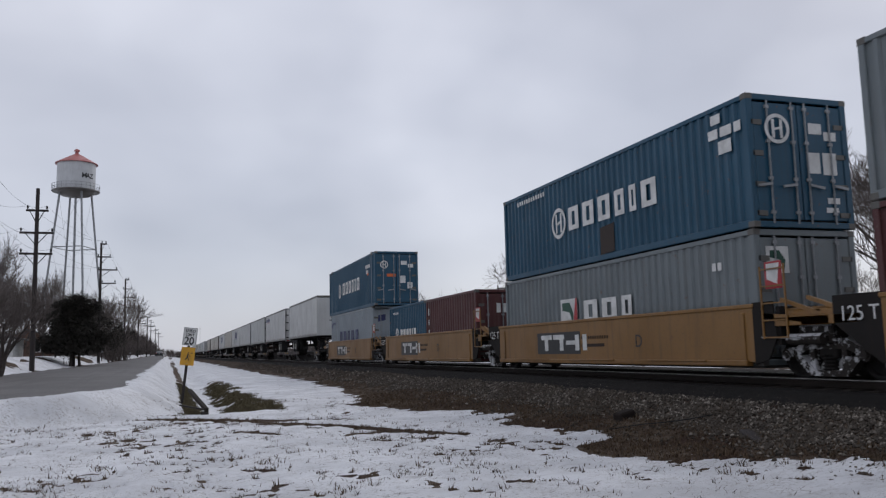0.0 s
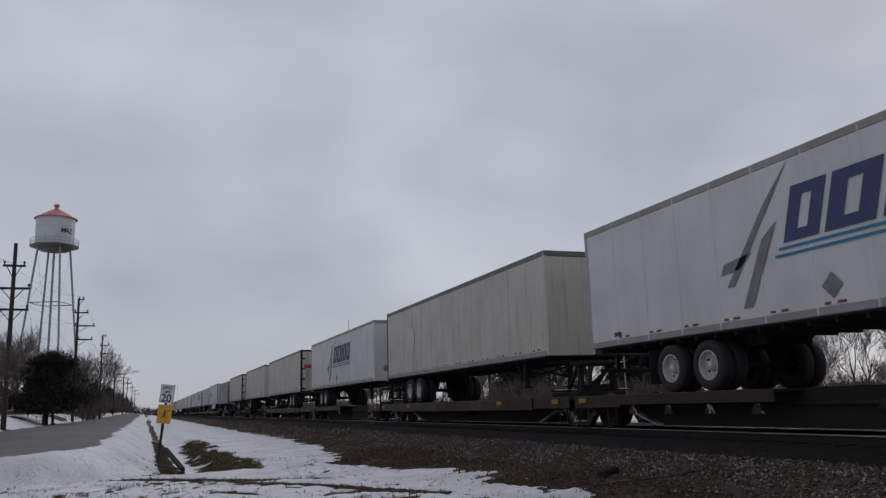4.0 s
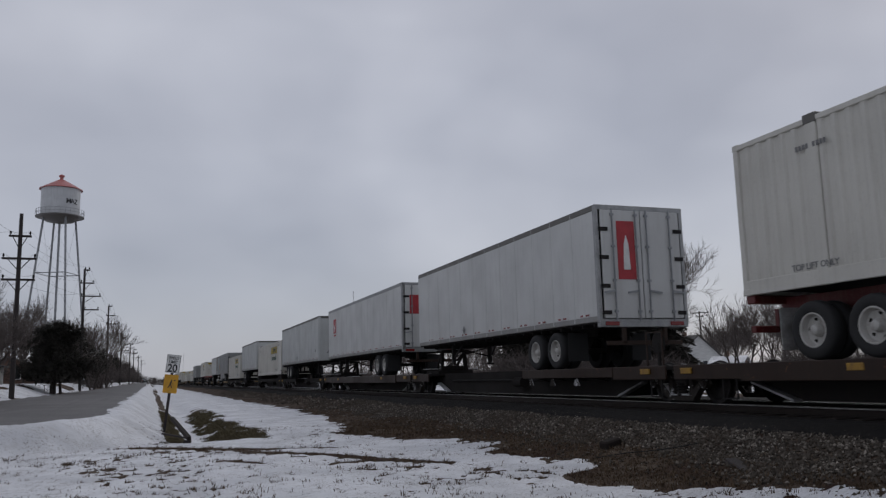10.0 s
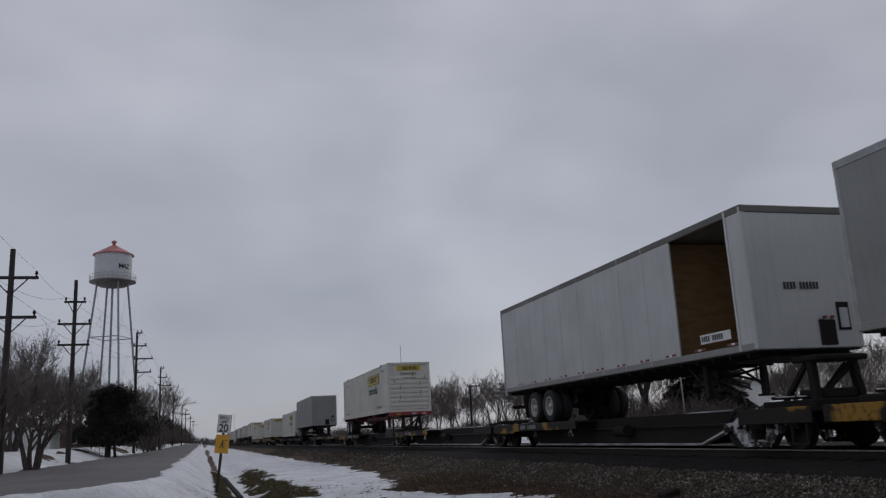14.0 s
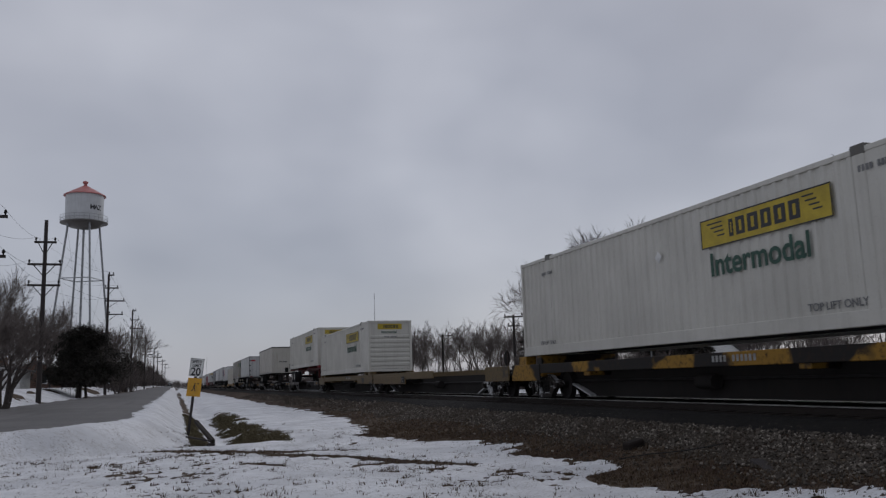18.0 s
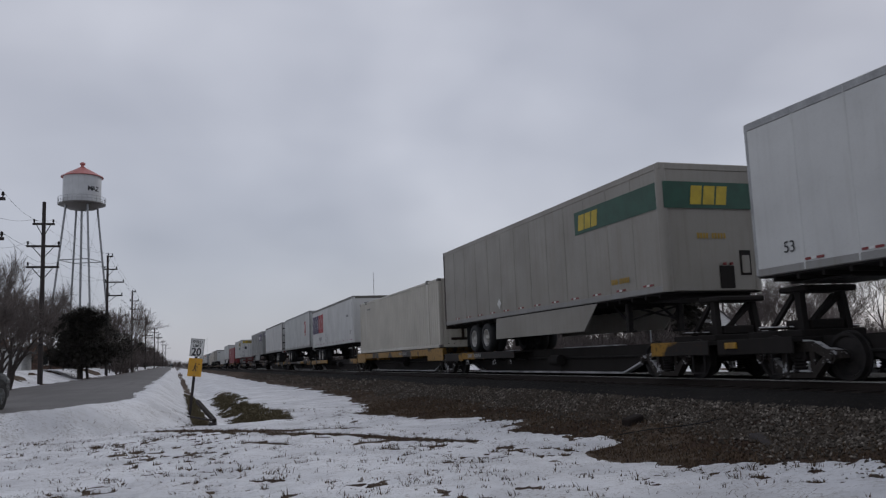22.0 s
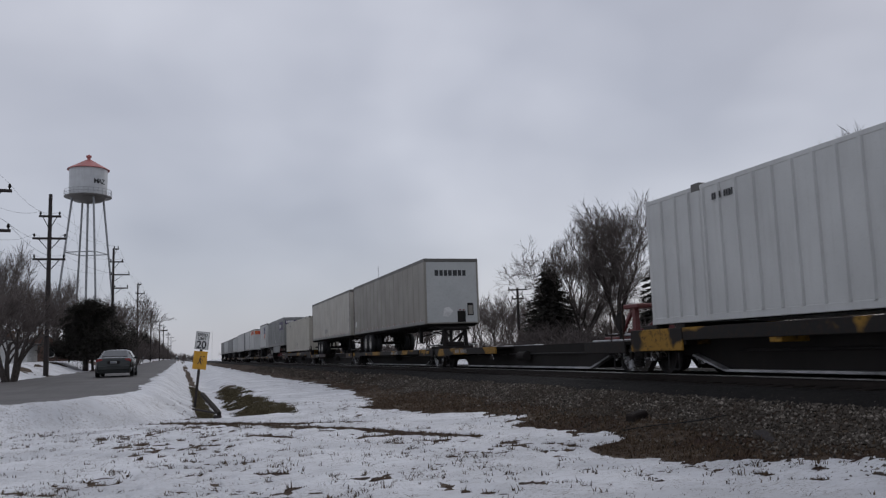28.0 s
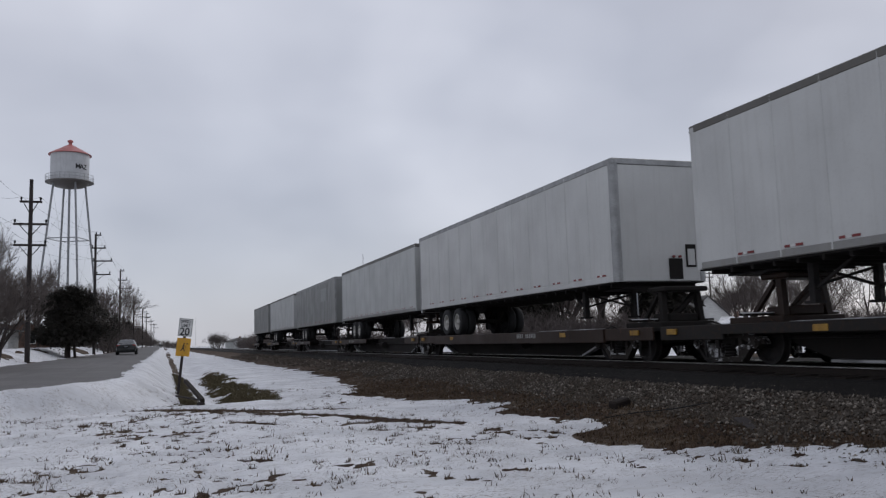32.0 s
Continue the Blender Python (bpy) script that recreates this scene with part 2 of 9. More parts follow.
def snow_material():
    """Old snow: greyish crust, trodden and melted hollows, fine bits of dead grass frozen into it."""
    m, nt, b = base_material("old_crusted_snow", 0.6)
    v = coords(nt)
    vl = coords(nt, (0.9, 2.6, 1.0))
    big, mid, fine = noise_of(nt, v, 0.6, 5.0), noise_of(nt, vl, 3.2, 6.0, 0.62), noise_of(nt, v, 60.0, 4.0, 0.7)
    bits, where = noise_of(nt, vl, 17.0, 5.0, 0.72), noise_of(nt, v, 0.9, 4.0, 0.6)
    c = mixed(nt, (0.72, 0.73, 0.755), (0.54, 0.55, 0.575), ramped(nt, big, 0.40, 0.62))
    c = mixed(nt, c, (0.47, 0.465, 0.47), ramped(nt, mid, 0.52, 0.74))
    gate = nt.nodes.new("ShaderNodeMath")
    gate.operation = "MULTIPLY"
    nt.links.new(ramped(nt, bits, 0.54, 0.63), gate.inputs[0])
    nt.links.new(ramped(nt, where, 0.38, 0.58), gate.inputs[1])
    c = mixed(nt, c, (0.14, 0.115, 0.09), gate.outputs[0])
    nt.links.new(c, b.inputs["Base Color"])
    bumped(nt, b, mixed(nt, mid, fine, 0.35), 0.55, 0.05)
    return m


def dusted_material():
    """Grimy cast steel with snow driven onto its upper faces."""
    m, nt, b = base_material("snow_dusted_steel", 0.75)
    v = coords(nt)
    geo = nt.nodes.new("ShaderNodeNewGeometry")
    sep = nt.nodes.new("ShaderNodeSeparateXYZ")
    nt.links.new(geo.outputs["Normal"], sep.inputs[0])
    info = nt.nodes.new("ShaderNodeObjectInfo")
    pick = noise_of(nt, v, 5.0, 5.0, 0.7)
    add = nt.nodes.new("ShaderNodeMath")
    add.operation = "MULTIPLY_ADD"
    add.inputs[1].default_value = 0.22
    nt.links.new(sep.outputs["Z"], add.inputs[0])
    nt.links.new(pick, add.inputs[2])
    add2 = nt.nodes.new("ShaderNodeMath")
    add2.operation = "MULTIPLY_ADD"
    add2.inputs[1].default_value = 0.16
    nt.links.new(info.outputs["Random"], add2.inputs[0])
    nt.links.new(add.outputs[0], add2.inputs[2])
    c = mixed(nt, (0.020, 0.017, 0.015), (0.036, 0.030, 0.026), ramped(nt, noise_of(nt, v, 20.0), 0.3, 0.7))
    c = mixed(nt, c, (0.48, 0.48, 0.49), ramped(nt, add2.outputs[0], 0.64, 0.72))
    nt.links.new(c, b.inputs["Base Color"])
    return m


def patched_yellow(name, bare, paint_color=(0.27, 0.148, 0.024)):
    """A dark brown sill with what is left of its yellow paint."""
    m, nt, b = base_material(name, 0.6)
    v = coords(nt, (0.6, 0.42, 0.6))
    vf = coords(nt)
    info = nt.nodes.new("ShaderNodeObjectInfo")
    shift = nt.nodes.new("ShaderNodeVectorMath")
    shift.operation = "ADD"
    mul = nt.nodes.new("ShaderNodeMath")
    mul.operation = "MULTIPLY"
    mul.inputs[1].default_value = 40.0
    nt.links.new(info.outputs["Random"], mul.inputs[0])
    nt.links.new(v, shift.inputs[0])
    nt.links.new(mul.outputs[0], shift.inputs[1])
    big = noise_of(nt, shift.outputs["Vector"], 1.3, 3.0, 0.5)
    fine = noise_of(nt, vf, 9.0, 6.0, 0.7)
    c = mixed(nt, (0.014, 0.012, 0.011), paint_color, ramped(nt, big, bare, bare + 0.04))
    c = mixed(nt, c, (0.028, 0.016, 0.010), ramped(nt, fine, 0.50, 0.68))
    nt.links.new(c, b.inputs["Base Color"])
    bumped(nt, b, fine, 0.1, 0.01)
    return m


def stone_material():
    m, nt, b = base_material("crushed_ballast_stone", 0.9)
    v = coords(nt)
    geo = nt.nodes.new("ShaderNodeNewGeometry")
    fine = noise_of(nt, v, 50.0, 3.0)
    big = noise_of(nt, v, 0.8, 4.0)
    c = mixed(nt, (0.032, 0.027, 0.022), (0.135, 0.117, 0.098), geo.outputs["Random Per Island"])
    c = mixed(nt, c, (0.31, 0.275, 0.235), ramped(nt, geo.outputs["Random Per Island"], 0.80, 1.0))
    c = mixed(nt, c, (0.056, 0.044, 0.034), ramped(nt, big, 0.45, 0.75))
    c = mixed(nt, c, mixed(nt, (0.7, 0.7, 0.7), (1.25, 1.25, 1.25), fine), 1.0, "MULTIPLY")
    nt.links.new(c, b.inputs["Base Color"])
    return m


def grass_material(name, dark, light):
    m, nt, b = base_material(name, 0.9)
    geo = nt.nodes.new("ShaderNodeNewGeometry")
    c = mixed(nt, dark, light, geo.outputs["Random Per Island"])
    nt.links.new(c, b.inputs["Base Color"])
    return m


def asphalt_material():
    m, nt, b = base_material("worn_damp_asphalt", 0.7)
    v = coords(nt)
    vs = coords(nt, (1.6, 0.05, 1.0))
    big, fine, lanes = noise_of(nt, v, 0.35, 5.0), noise_of(nt, v, 70.0, 4.0, 0.7), noise_of(nt, vs, 1.4, 4.0)
    c = mixed(nt, (0.105, 0.099, 0.096), (0.070, 0.066, 0.064), ramped(nt, big, 0.4, 0.65))
    c = mixed(nt, c, (0.07, 0.066, 0.064), ramped(nt, lanes, 0.5, 0.7))
    c = mixed(nt, c, mixed(nt, (0.75, 0.75, 0.75), (1.25, 1.25, 1.25), fine), 1.0, "MULTIPLY")
    nt.links.new(c, b.inputs["Base Color"])
    bumped(nt, b, fine, 0.4, 0.01)
    return m


# near-black bed: oil and the shade under the train, both put into the colour
M["oily_shaded"] = surface("oily fine ballast with painted shade", (0.014, 0.0125, 0.0115), (0.009, 0.008, 0.0075), rough=0.95, scale=1.5, fine=45, spread=0.5, bump=0.8, dist=0.03)
M["ground"], M["snow"], M["stone"], M["grass"], M["asphalt"] = ground_material(), snow_material(), stone_material(), grass_material("dead_grass_blades", (0.040, 0.026, 0.017), (0.145, 0.102, 0.066)), asphalt_material()
M["olive"] = grass_material("dull_olive_grass_blades", (0.050, 0.042, 0.024), (0.150, 0.126, 0.072))

M["dusted"], M["patchyellow"], M["patchblack"] = dusted_material(), patched_yellow("flaked_yellow_sill_paint", 0.525), patched_yellow("sooty_sill_with_yellow_patches", 0.575)
M["yellowsill"] = patched_yellow("worn_yellow_sill_paint", 0.42)
M["mustard"] = patched_yellow("dirty_mustard_sill_paint", 0.30, (0.105, 0.067, 0.018))
for key in ("patchyellow", "patchblack", "carbrown", "steel", "oily_shaded", "tie", "dusted", "stone", "ground", "grass", "olive"):
    M[key].node_tree.nodes["Principled BSDF"].inputs["Specular IOR Level"].default_value = 0.2
M["snowledge"] = surface("driven_snow", (0.46, 0.46, 0.47), (0.12, 0.12, 0.12), rough=0.7, scale=1.2, fine=30)


# ---- building blocks ----
class Shape:
    """Collects vertices and faces of one mesh."""

    def __init__(self):
        self.v, self.f = [], []

    def box(self, x0, x1, y0, y1, z0, z1, c=0.0):
        n = len(self.v)
        if c <= 0:
            self.v += [(x, y, z) for z in (z0, z1) for y in (y0, y1) for x in (x0, x1)]
            self.f += [tuple(n + i for i in q) for q in ((0, 2, 3, 1), (4, 5, 7, 6), (0, 1, 5, 4), (2, 6, 7, 3), (0, 4, 6, 2), (1, 3, 7, 5))]
            return self
        c = min(c, (x1 - x0) * 0.45, (y1 - y0) * 0.45, (z1 - z0) * 0.45)
        X, Y, Z = (x0, x1), (y0, y1), (z0, z1)
        idx = {}
        for i in (0, 1):
            for j in (0, 1):
                for k in (0, 1):
                    xi, yi, zi = X[i] + (c, -c)[i], Y[j] + (c, -c)[j], Z[k] + (c, -c)[k]
                    for a, p in enumerate(((X[i], yi, zi), (xi, Y[j], zi), (xi, yi, Z[k]))):
                        idx[i, j, k, a] = len(self.v)
                        self.v.append(p)
        ring = ((0, 0), (1, 0), (1, 1), (0, 1))
        for s in (0, 1):
            self.f.append(tuple(idx[s, a, b, 0] for a, b in ring))
            self.f.append(tuple(idx[a, s, b, 1] for a, b in ring))
            self.f.append(tuple(idx[a, b, s, 2] for a, b in ring))
        for a in (0, 1):
            for b in (0, 1):
                self.f.append((idx[a, b, 0, 0], idx[a, b, 1, 0], idx[a, b, 1, 1], idx[a, b, 0, 1]))
                self.f.append((idx[a, 0, b, 0], idx[a, 1, b, 0], idx[a, 1, b, 2], idx[a, 0, b, 2]))
                self.f.append((idx[0, a, b, 1], idx[1, a, b, 1], idx[1, a, b, 2], idx[0, a, b, 2]))
                for k in (0, 1):
                    self.f.append((idx[a, b, k, 0], idx[a, b, k, 1], idx[a, b, k, 2]))
        return self

    def tube(self, p, q, r0, r1=None, n=8, cap=True):
        p, q = Vector(p), Vector(q)
        r1 = r0 if r1 is None else r1
        d = (q - p)
        if d.length < 1e-6:
            return self
        d.normalize()
        a = d.orthogonal().normalized()
        b = d.cross(a)
        k = len(self.v)
        for o, r in ((p, r0), (q, r1)):
            for i in range(n):
                w = 2 * math.pi * i / n
                self.v.append(tuple(o + a * (r * math.cos(w)) + b * (r * math.sin(w))))
        self.f += [(k + i, k + (i + 1) % n, k + n + (i + 1) % n, k + n + i) for i in range(n)]
        if cap:
            self.f += [tuple(k + i for i in reversed(range(n))), tuple(k + n + i for i in range(n))]
        return self

    def hose(self, pts, r, n=5):
        """One bent tube through the given points."""
        pts = [Vector(p) for p in pts]
        k = len(self.v)
        for i, p in enumerate(pts):
            d = (pts[min(i + 1, len(pts) - 1)] - pts[max(i - 1, 0)]).normalized()
            a = d.cross(Vector((0, 0, 1))).normalized()
            b = d.cross(a)
            for j in range(n):
                w = 2 * math.pi * j / n
                self.v.append(tuple(p + a * (r * math.cos(w)) + b * (r * math.sin(w))))
        for i in range(len(pts) - 1):
            self.f += [(k + i * n + j, k + i * n + (j + 1) % n, k + (i + 1) * n + (j + 1) % n, k + (i + 1) * n + j) for j in range(n)]
        return self

    def beam(self, p, q, w, h):
        """A square bar from p to q."""
        p, q = Vector(p), Vector(q)
        d = (q - p).normalized()
        up = Vector((0, 0, 1)) if abs(d.z) < 0.9 else Vector((0, 1, 0))
        a = d.cross(up).normalized() * (w / 2)
        b = a.cross(d).normalized() * (h / 2)
        k = len(self.v)
        for o in (p, q):
            self.v += [tuple(o + a + b), tuple(o - a + b), tuple(o - a - b), tuple(o + a - b)]
        self.f += [(k, k + 1, k + 2, k + 3), (k + 7, k + 6, k + 5, k + 4)]
        self.f += [(k + i, k + 4 + i, k + 4 + (i + 1) % 4, k + (i + 1) % 4) for i in range(4)]
        return self

    def prism(self, outline, axis, a, b):
        """Extrudes a closed outline (pairs) along an axis from a to b."""
        k, n = len(self.v), len(outline)
        for s in (a, b):
            for u, w in outline:
                self.v.append({"x": (s, u, w), "y": (u, s, w), "z": (u, w, s)}[axis])
        self.f += [(k + i, k + (i + 1) % n, k + n + (i + 1) % n, k + n + i) for i in range(n)]
        self.f += [tuple(k + i for i in reversed(range(n))), tuple(k + n + i for i in range(n))]
        return self

    def lathe(self, profile, n=24, axis="z", at=(0, 0, 0), caps=True):
        """Turns pairs (radius, height) round an axis."""
        k, rows = len(self.v), len(profile)
        for r, h in profile:
            for i in range(n):
                w = 2 * math.pi * i / n
                c, s = r * math.cos(w), r * math.sin(w)
                p = {"z": (c, s, h), "x": (h, c, s), "y": (c, h, s)}[axis]
                self.v.append((p[0] + at[0], p[1] + at[1], p[2] + at[2]))
        for j in range(rows - 1):
            for i in range(n):
                self.f.append((k + j * n + i, k + j * n + (i + 1) % n, k + (j + 1) * n + (i + 1) % n, k + (j + 1) * n + i))
        if caps:
            self.f += [tuple(k + i for i in range(n)), tuple(k + (rows - 1) * n + i for i in range(n))]
        return self

    def sheet(self, p, q, r, s):
        k = len(self.v)
        self.v += [p, q, r, s]
        self.f.append((k, k + 1, k + 2, k + 3))
        return self

    def mesh(self, name, material, smooth=False, tidy=True):
        me = bpy.data.meshes.new(name)
        me.from_pydata(self.v, [], self.f)
        if tidy:
            bm = bmesh.new()
            bm.from_mesh(me)
            bmesh.ops.recalc_face_normals(bm, faces=bm.faces)
            bm.to_mesh(me)
            bm.free()
        if smooth:
            me.shade_smooth()
            me.set_sharp_from_angle(angle=radians(40))
        me.materials.append(material)
        return me


def part(name, shape, material, parent=None, label="", smooth=False, tidy=True, at=None):
    """Links a shape (or a mesh that is there already) as one object under its thing."""
    me = shape if isinstance(shape, bpy.types.Mesh) else shape.mesh(name, material, smooth, tidy)
    ob = new(name, me)
    if parent is not None:
        ob.parent = parent
    if at is not None:
        ob.matrix_basis = at
    return tagged(ob, label) if label else ob


def thing(name, label, category, group="", kind="", at=None):
    ob = new(name)
    ob.empty_display_size = 0.2
    if at is not None:
        ob.matrix_basis = at
    return tagged(ob, label, category, group, kind)


LETTERS = {}


def lettering(text, size, material, name, parent, at, bold=0.0, squeeze=1.0):
    """Raised lettering in the built-in font; its lower left corner is the origin."""
    key = (text, size, material.name, bold, squeeze)
    if key not in LETTERS:
        cu = bpy.data.curves.new("lettering", "FONT")
        cu.body, cu.size, cu.extrude, cu.offset = text, size, 0.002, bold
        tmp = bpy.data.objects.new("lettering", cu)
        scene.collection.objects.link(tmp)
        bpy.context.view_layer.update()
        me = bpy.data.meshes.new_from_object(tmp.evaluated_get(bpy.context.evaluated_depsgraph_get()))
        bpy.data.objects.remove(tmp)
        bpy.data.curves.remove(cu)
        me.transform(Matrix.Diagonal((squeeze, 1, 1, 1)))
        me.materials.clear()
        me.materials.append(material)
        LETTERS[key] = me
    return part(name, LETTERS[key], material, parent, at=at)


# frames for marks: on the long side towards the road, and on the end that leads
def on_side(x, y, z):
    return Matrix(((0, 0, -1, x), (-1, 0, 0, y), (0, 1, 0, z), (0, 0, 0, 1)))


def on_front(x, y, z):
    return Matrix(((1, 0, 0, x), (0, 0, -1, y), (0, 1, 0, z), (0, 0, 0, 1)))


def blocks(shape, widths, height, gap, slant=0.0, x=0.0, y=0.0):
    """A row of plain blocks, one to a letter, in the plane of the marks."""
    for w in widths:
        if w > 0:
            o = [(x, y), (x + w, y), (x + w + slant * height, y + height), (x + slant * height, y + height)]
            k = len(shape.v)
            shape.v += [(a, b, 0.0) for a, b in o] + [(a, b, 0.004) for a, b in o]
            shape.f += [(k + 4, k + 5, k + 6, k + 7)] + [(k + i, k + (i + 1) % 4, k + 4 + (i + 1) % 4, k + 4 + i) for i in range(4)]
        x += abs(w) + gap
    return shape


def plate(shape, pts):
    """A flat polygon of 4 mm in the plane of the marks."""
    k, n = len(shape.v), len(pts)
    shape.v += [(a, b, 0.0) for a, b in pts] + [(a, b, 0.004) for a, b in pts]
    shape.f += [tuple(k + n + i for i in range(n))] + [(k + i, k + (i + 1) % n, k + n + (i + 1) % n, k + n + i) for i in range(n)]
    return shape


def disc(shape, x, y, r, hole=0.0, n=24, a0=0.0, a1=360.0, lift=0.004):
    """A flat ring or disc in the plane of the marks."""
    k = len(shape.v)
    steps = [radians(a0 + (a1 - a0) * i / n) for i in range(n + 1)]
    for w in steps:
        shape.v += [(x + r * math.cos(w), y + r * math.sin(w), lift), (x + hole * math.cos(w), y + hole * math.sin(w), lift)]
    shape.f += [(k + 2 * i, k + 2 * i + 2, k + 2 * i + 3, k + 2 * i + 1) for i in range(n)]
    return shape


# ---- the lie of the land ----
TRACK, RAIL = 11.77, 0.92


def lattice(ix, iy, seed):
    h = (ix.astype(np.int64) * 374761393 + iy.astype(np.int64) * 668265263 + seed * 974711) & 0x7FFFFFFF
    h = ((h ^ (h >> 13)) * 1274126177) & 0x7FFFFFFF
    return ((h ^ (h >> 16)) & 0xFFFF) / 65535.0


def vnoise(x, y, seed=0):
    ix, iy = np.floor(x), np.floor(y)
    fx, fy = x - ix, y - iy
    fx, fy = fx * fx * (3 - 2 * fx), fy * fy * (3 - 2 * fy)
    a, b = lattice(ix, iy, seed), lattice(ix + 1, iy, seed)
    c, d = lattice(ix, iy + 1, seed), lattice(ix + 1, iy + 1, seed)
    return (a * (1 - fx) + b * fx) * (1 - fy) + (c * (1 - fx) + d * fx) * fy


def fbm(x, y, scale, octaves=4, seed=0):
    """Rough noise between about -1 and 1; scale is the size of its largest waves in metres."""
    out, amp, total = 0.0, 1.0, 0.0
    for o in range(octaves):
        out = out + amp * (vnoise(x / scale, y / scale, seed + o) * 2 - 1)
        total += amp
        scale, amp = scale * 0.47, amp * 0.55
    return out / total * 1.6


def sstep(a, b, x):
    t = np.clip((x - a) / (b - a), 0, 1)
    return t * t * (3 - 2 * t)


ROAD_Y = [-60, 10, 16, 19, 20.6, 21.4, 22.1, 23.0, 24.8, 27, 32, 45, 62, 400]
ROAD_X = [-40, -13, -9.3, -7.0, -5.6, -4.5, -3.2, -2.3, -1.42, -1.17, -1.2, -1.15, -1.05, -1.0]

LEFT_Y = [-60, 21, 46, 60, 98, 142, 200, 320, 900]
LEFT_X = [-46, -8.8, -8.6, -8.0, -6.8, -6.2, -5.9, -5.5, -5.2]


def road_edges(y):
    right = np.interp(y, ROAD_Y, ROAD_X)
    return np.minimum(np.interp(y, LEFT_Y, LEFT_X), right - 4.0), right


def road_height(y):
    return 0.57 + 0.0042 * np.clip(y, -20, 320)


def land(x, y):
    """Height of the ground, without snow."""
    left, right = road_edges(y)
    z0 = 0.0022 * np.clip(y - 30, 0, 300)
    zr = road_height(y)
    z = z0 + (zr - z0) * (1 - sstep(0.0, 1.8, x - right))
    z = z + 0.92 * sstep(0.0, 3.2, left - x) * np.ones_like(y)
    z = z - 0.42 * sstep(23.0, 25.5, y) * (1 - 0.7 * sstep(60, 140, y)) * np.exp(-((x - 1.7) / 0.8) ** 2)
    xs = [-5e3, 6.0, 7.6, 8.7, 9.9, 10.2, 13.4, 14.2, 17.2, 20.0, 60.0, 5e3]
    zs = [0.0, 0.0, 0.09, 0.22, 0.70, 0.74, 0.74, 0.74, 0.72, 0.50, 0.6, 0.6]
    bed = np.interp(x, xs, zs)
    z = np.where(x > 6.0, np.maximum(bed, z0 * (x < 20) * 0), z)
    z = z + 0.03 * fbm(x, y, 3.0, 3, 5) * (np.abs(x - TRACK) > 2.2)
    return z


# ruts that a vehicle left across the lawn: (x, y) from end to end, half width, depth
RUTS = [([-2.4, -1.4, -0.3, 0.9, 1.9, 3.2, 4.1, 5.1, 5.8], [22.9, 22.3, 22.4, 21.4, 20.2, 18.2, 16.9, 15.3, 14.2], 0.21, 0.20),
        ([0.9, 1.9, 2.8, 4.0, 4.4], [21.9, 20.85, 20.2, 19.5, 19.3], 0.15, 0.17),
        ([0.9, 1.3, 1.9, 2.4], [18.3, 17.9, 17.0, 16.4], 0.16, 0.13)]
EDGE_Y = [0, 7.0, 7.8, 8.8, 9.5, 10.4, 11.0, 11.8, 12.4, 13.4, 14.4, 15.4, 16.0, 17.7, 19.2, 20.0, 22.0, 24.1, 29.5, 37.3, 48, 62, 121, 400]
EDGE_X = [8.5, 8.4, 8.2, 7.9, 7.3, 6.75, 6.35, 6.5, 7.2, 7.65, 7.2, 6.7, 6.8, 7.7, 7.3, 6.7, 6.4, 5.5, 6.5, 7.1, 7.5, 7.3, 7.5, 8.0]


def below_rut(x, y):
    return np.interp(x, RUTS[0][0], RUTS[0][1]) - y


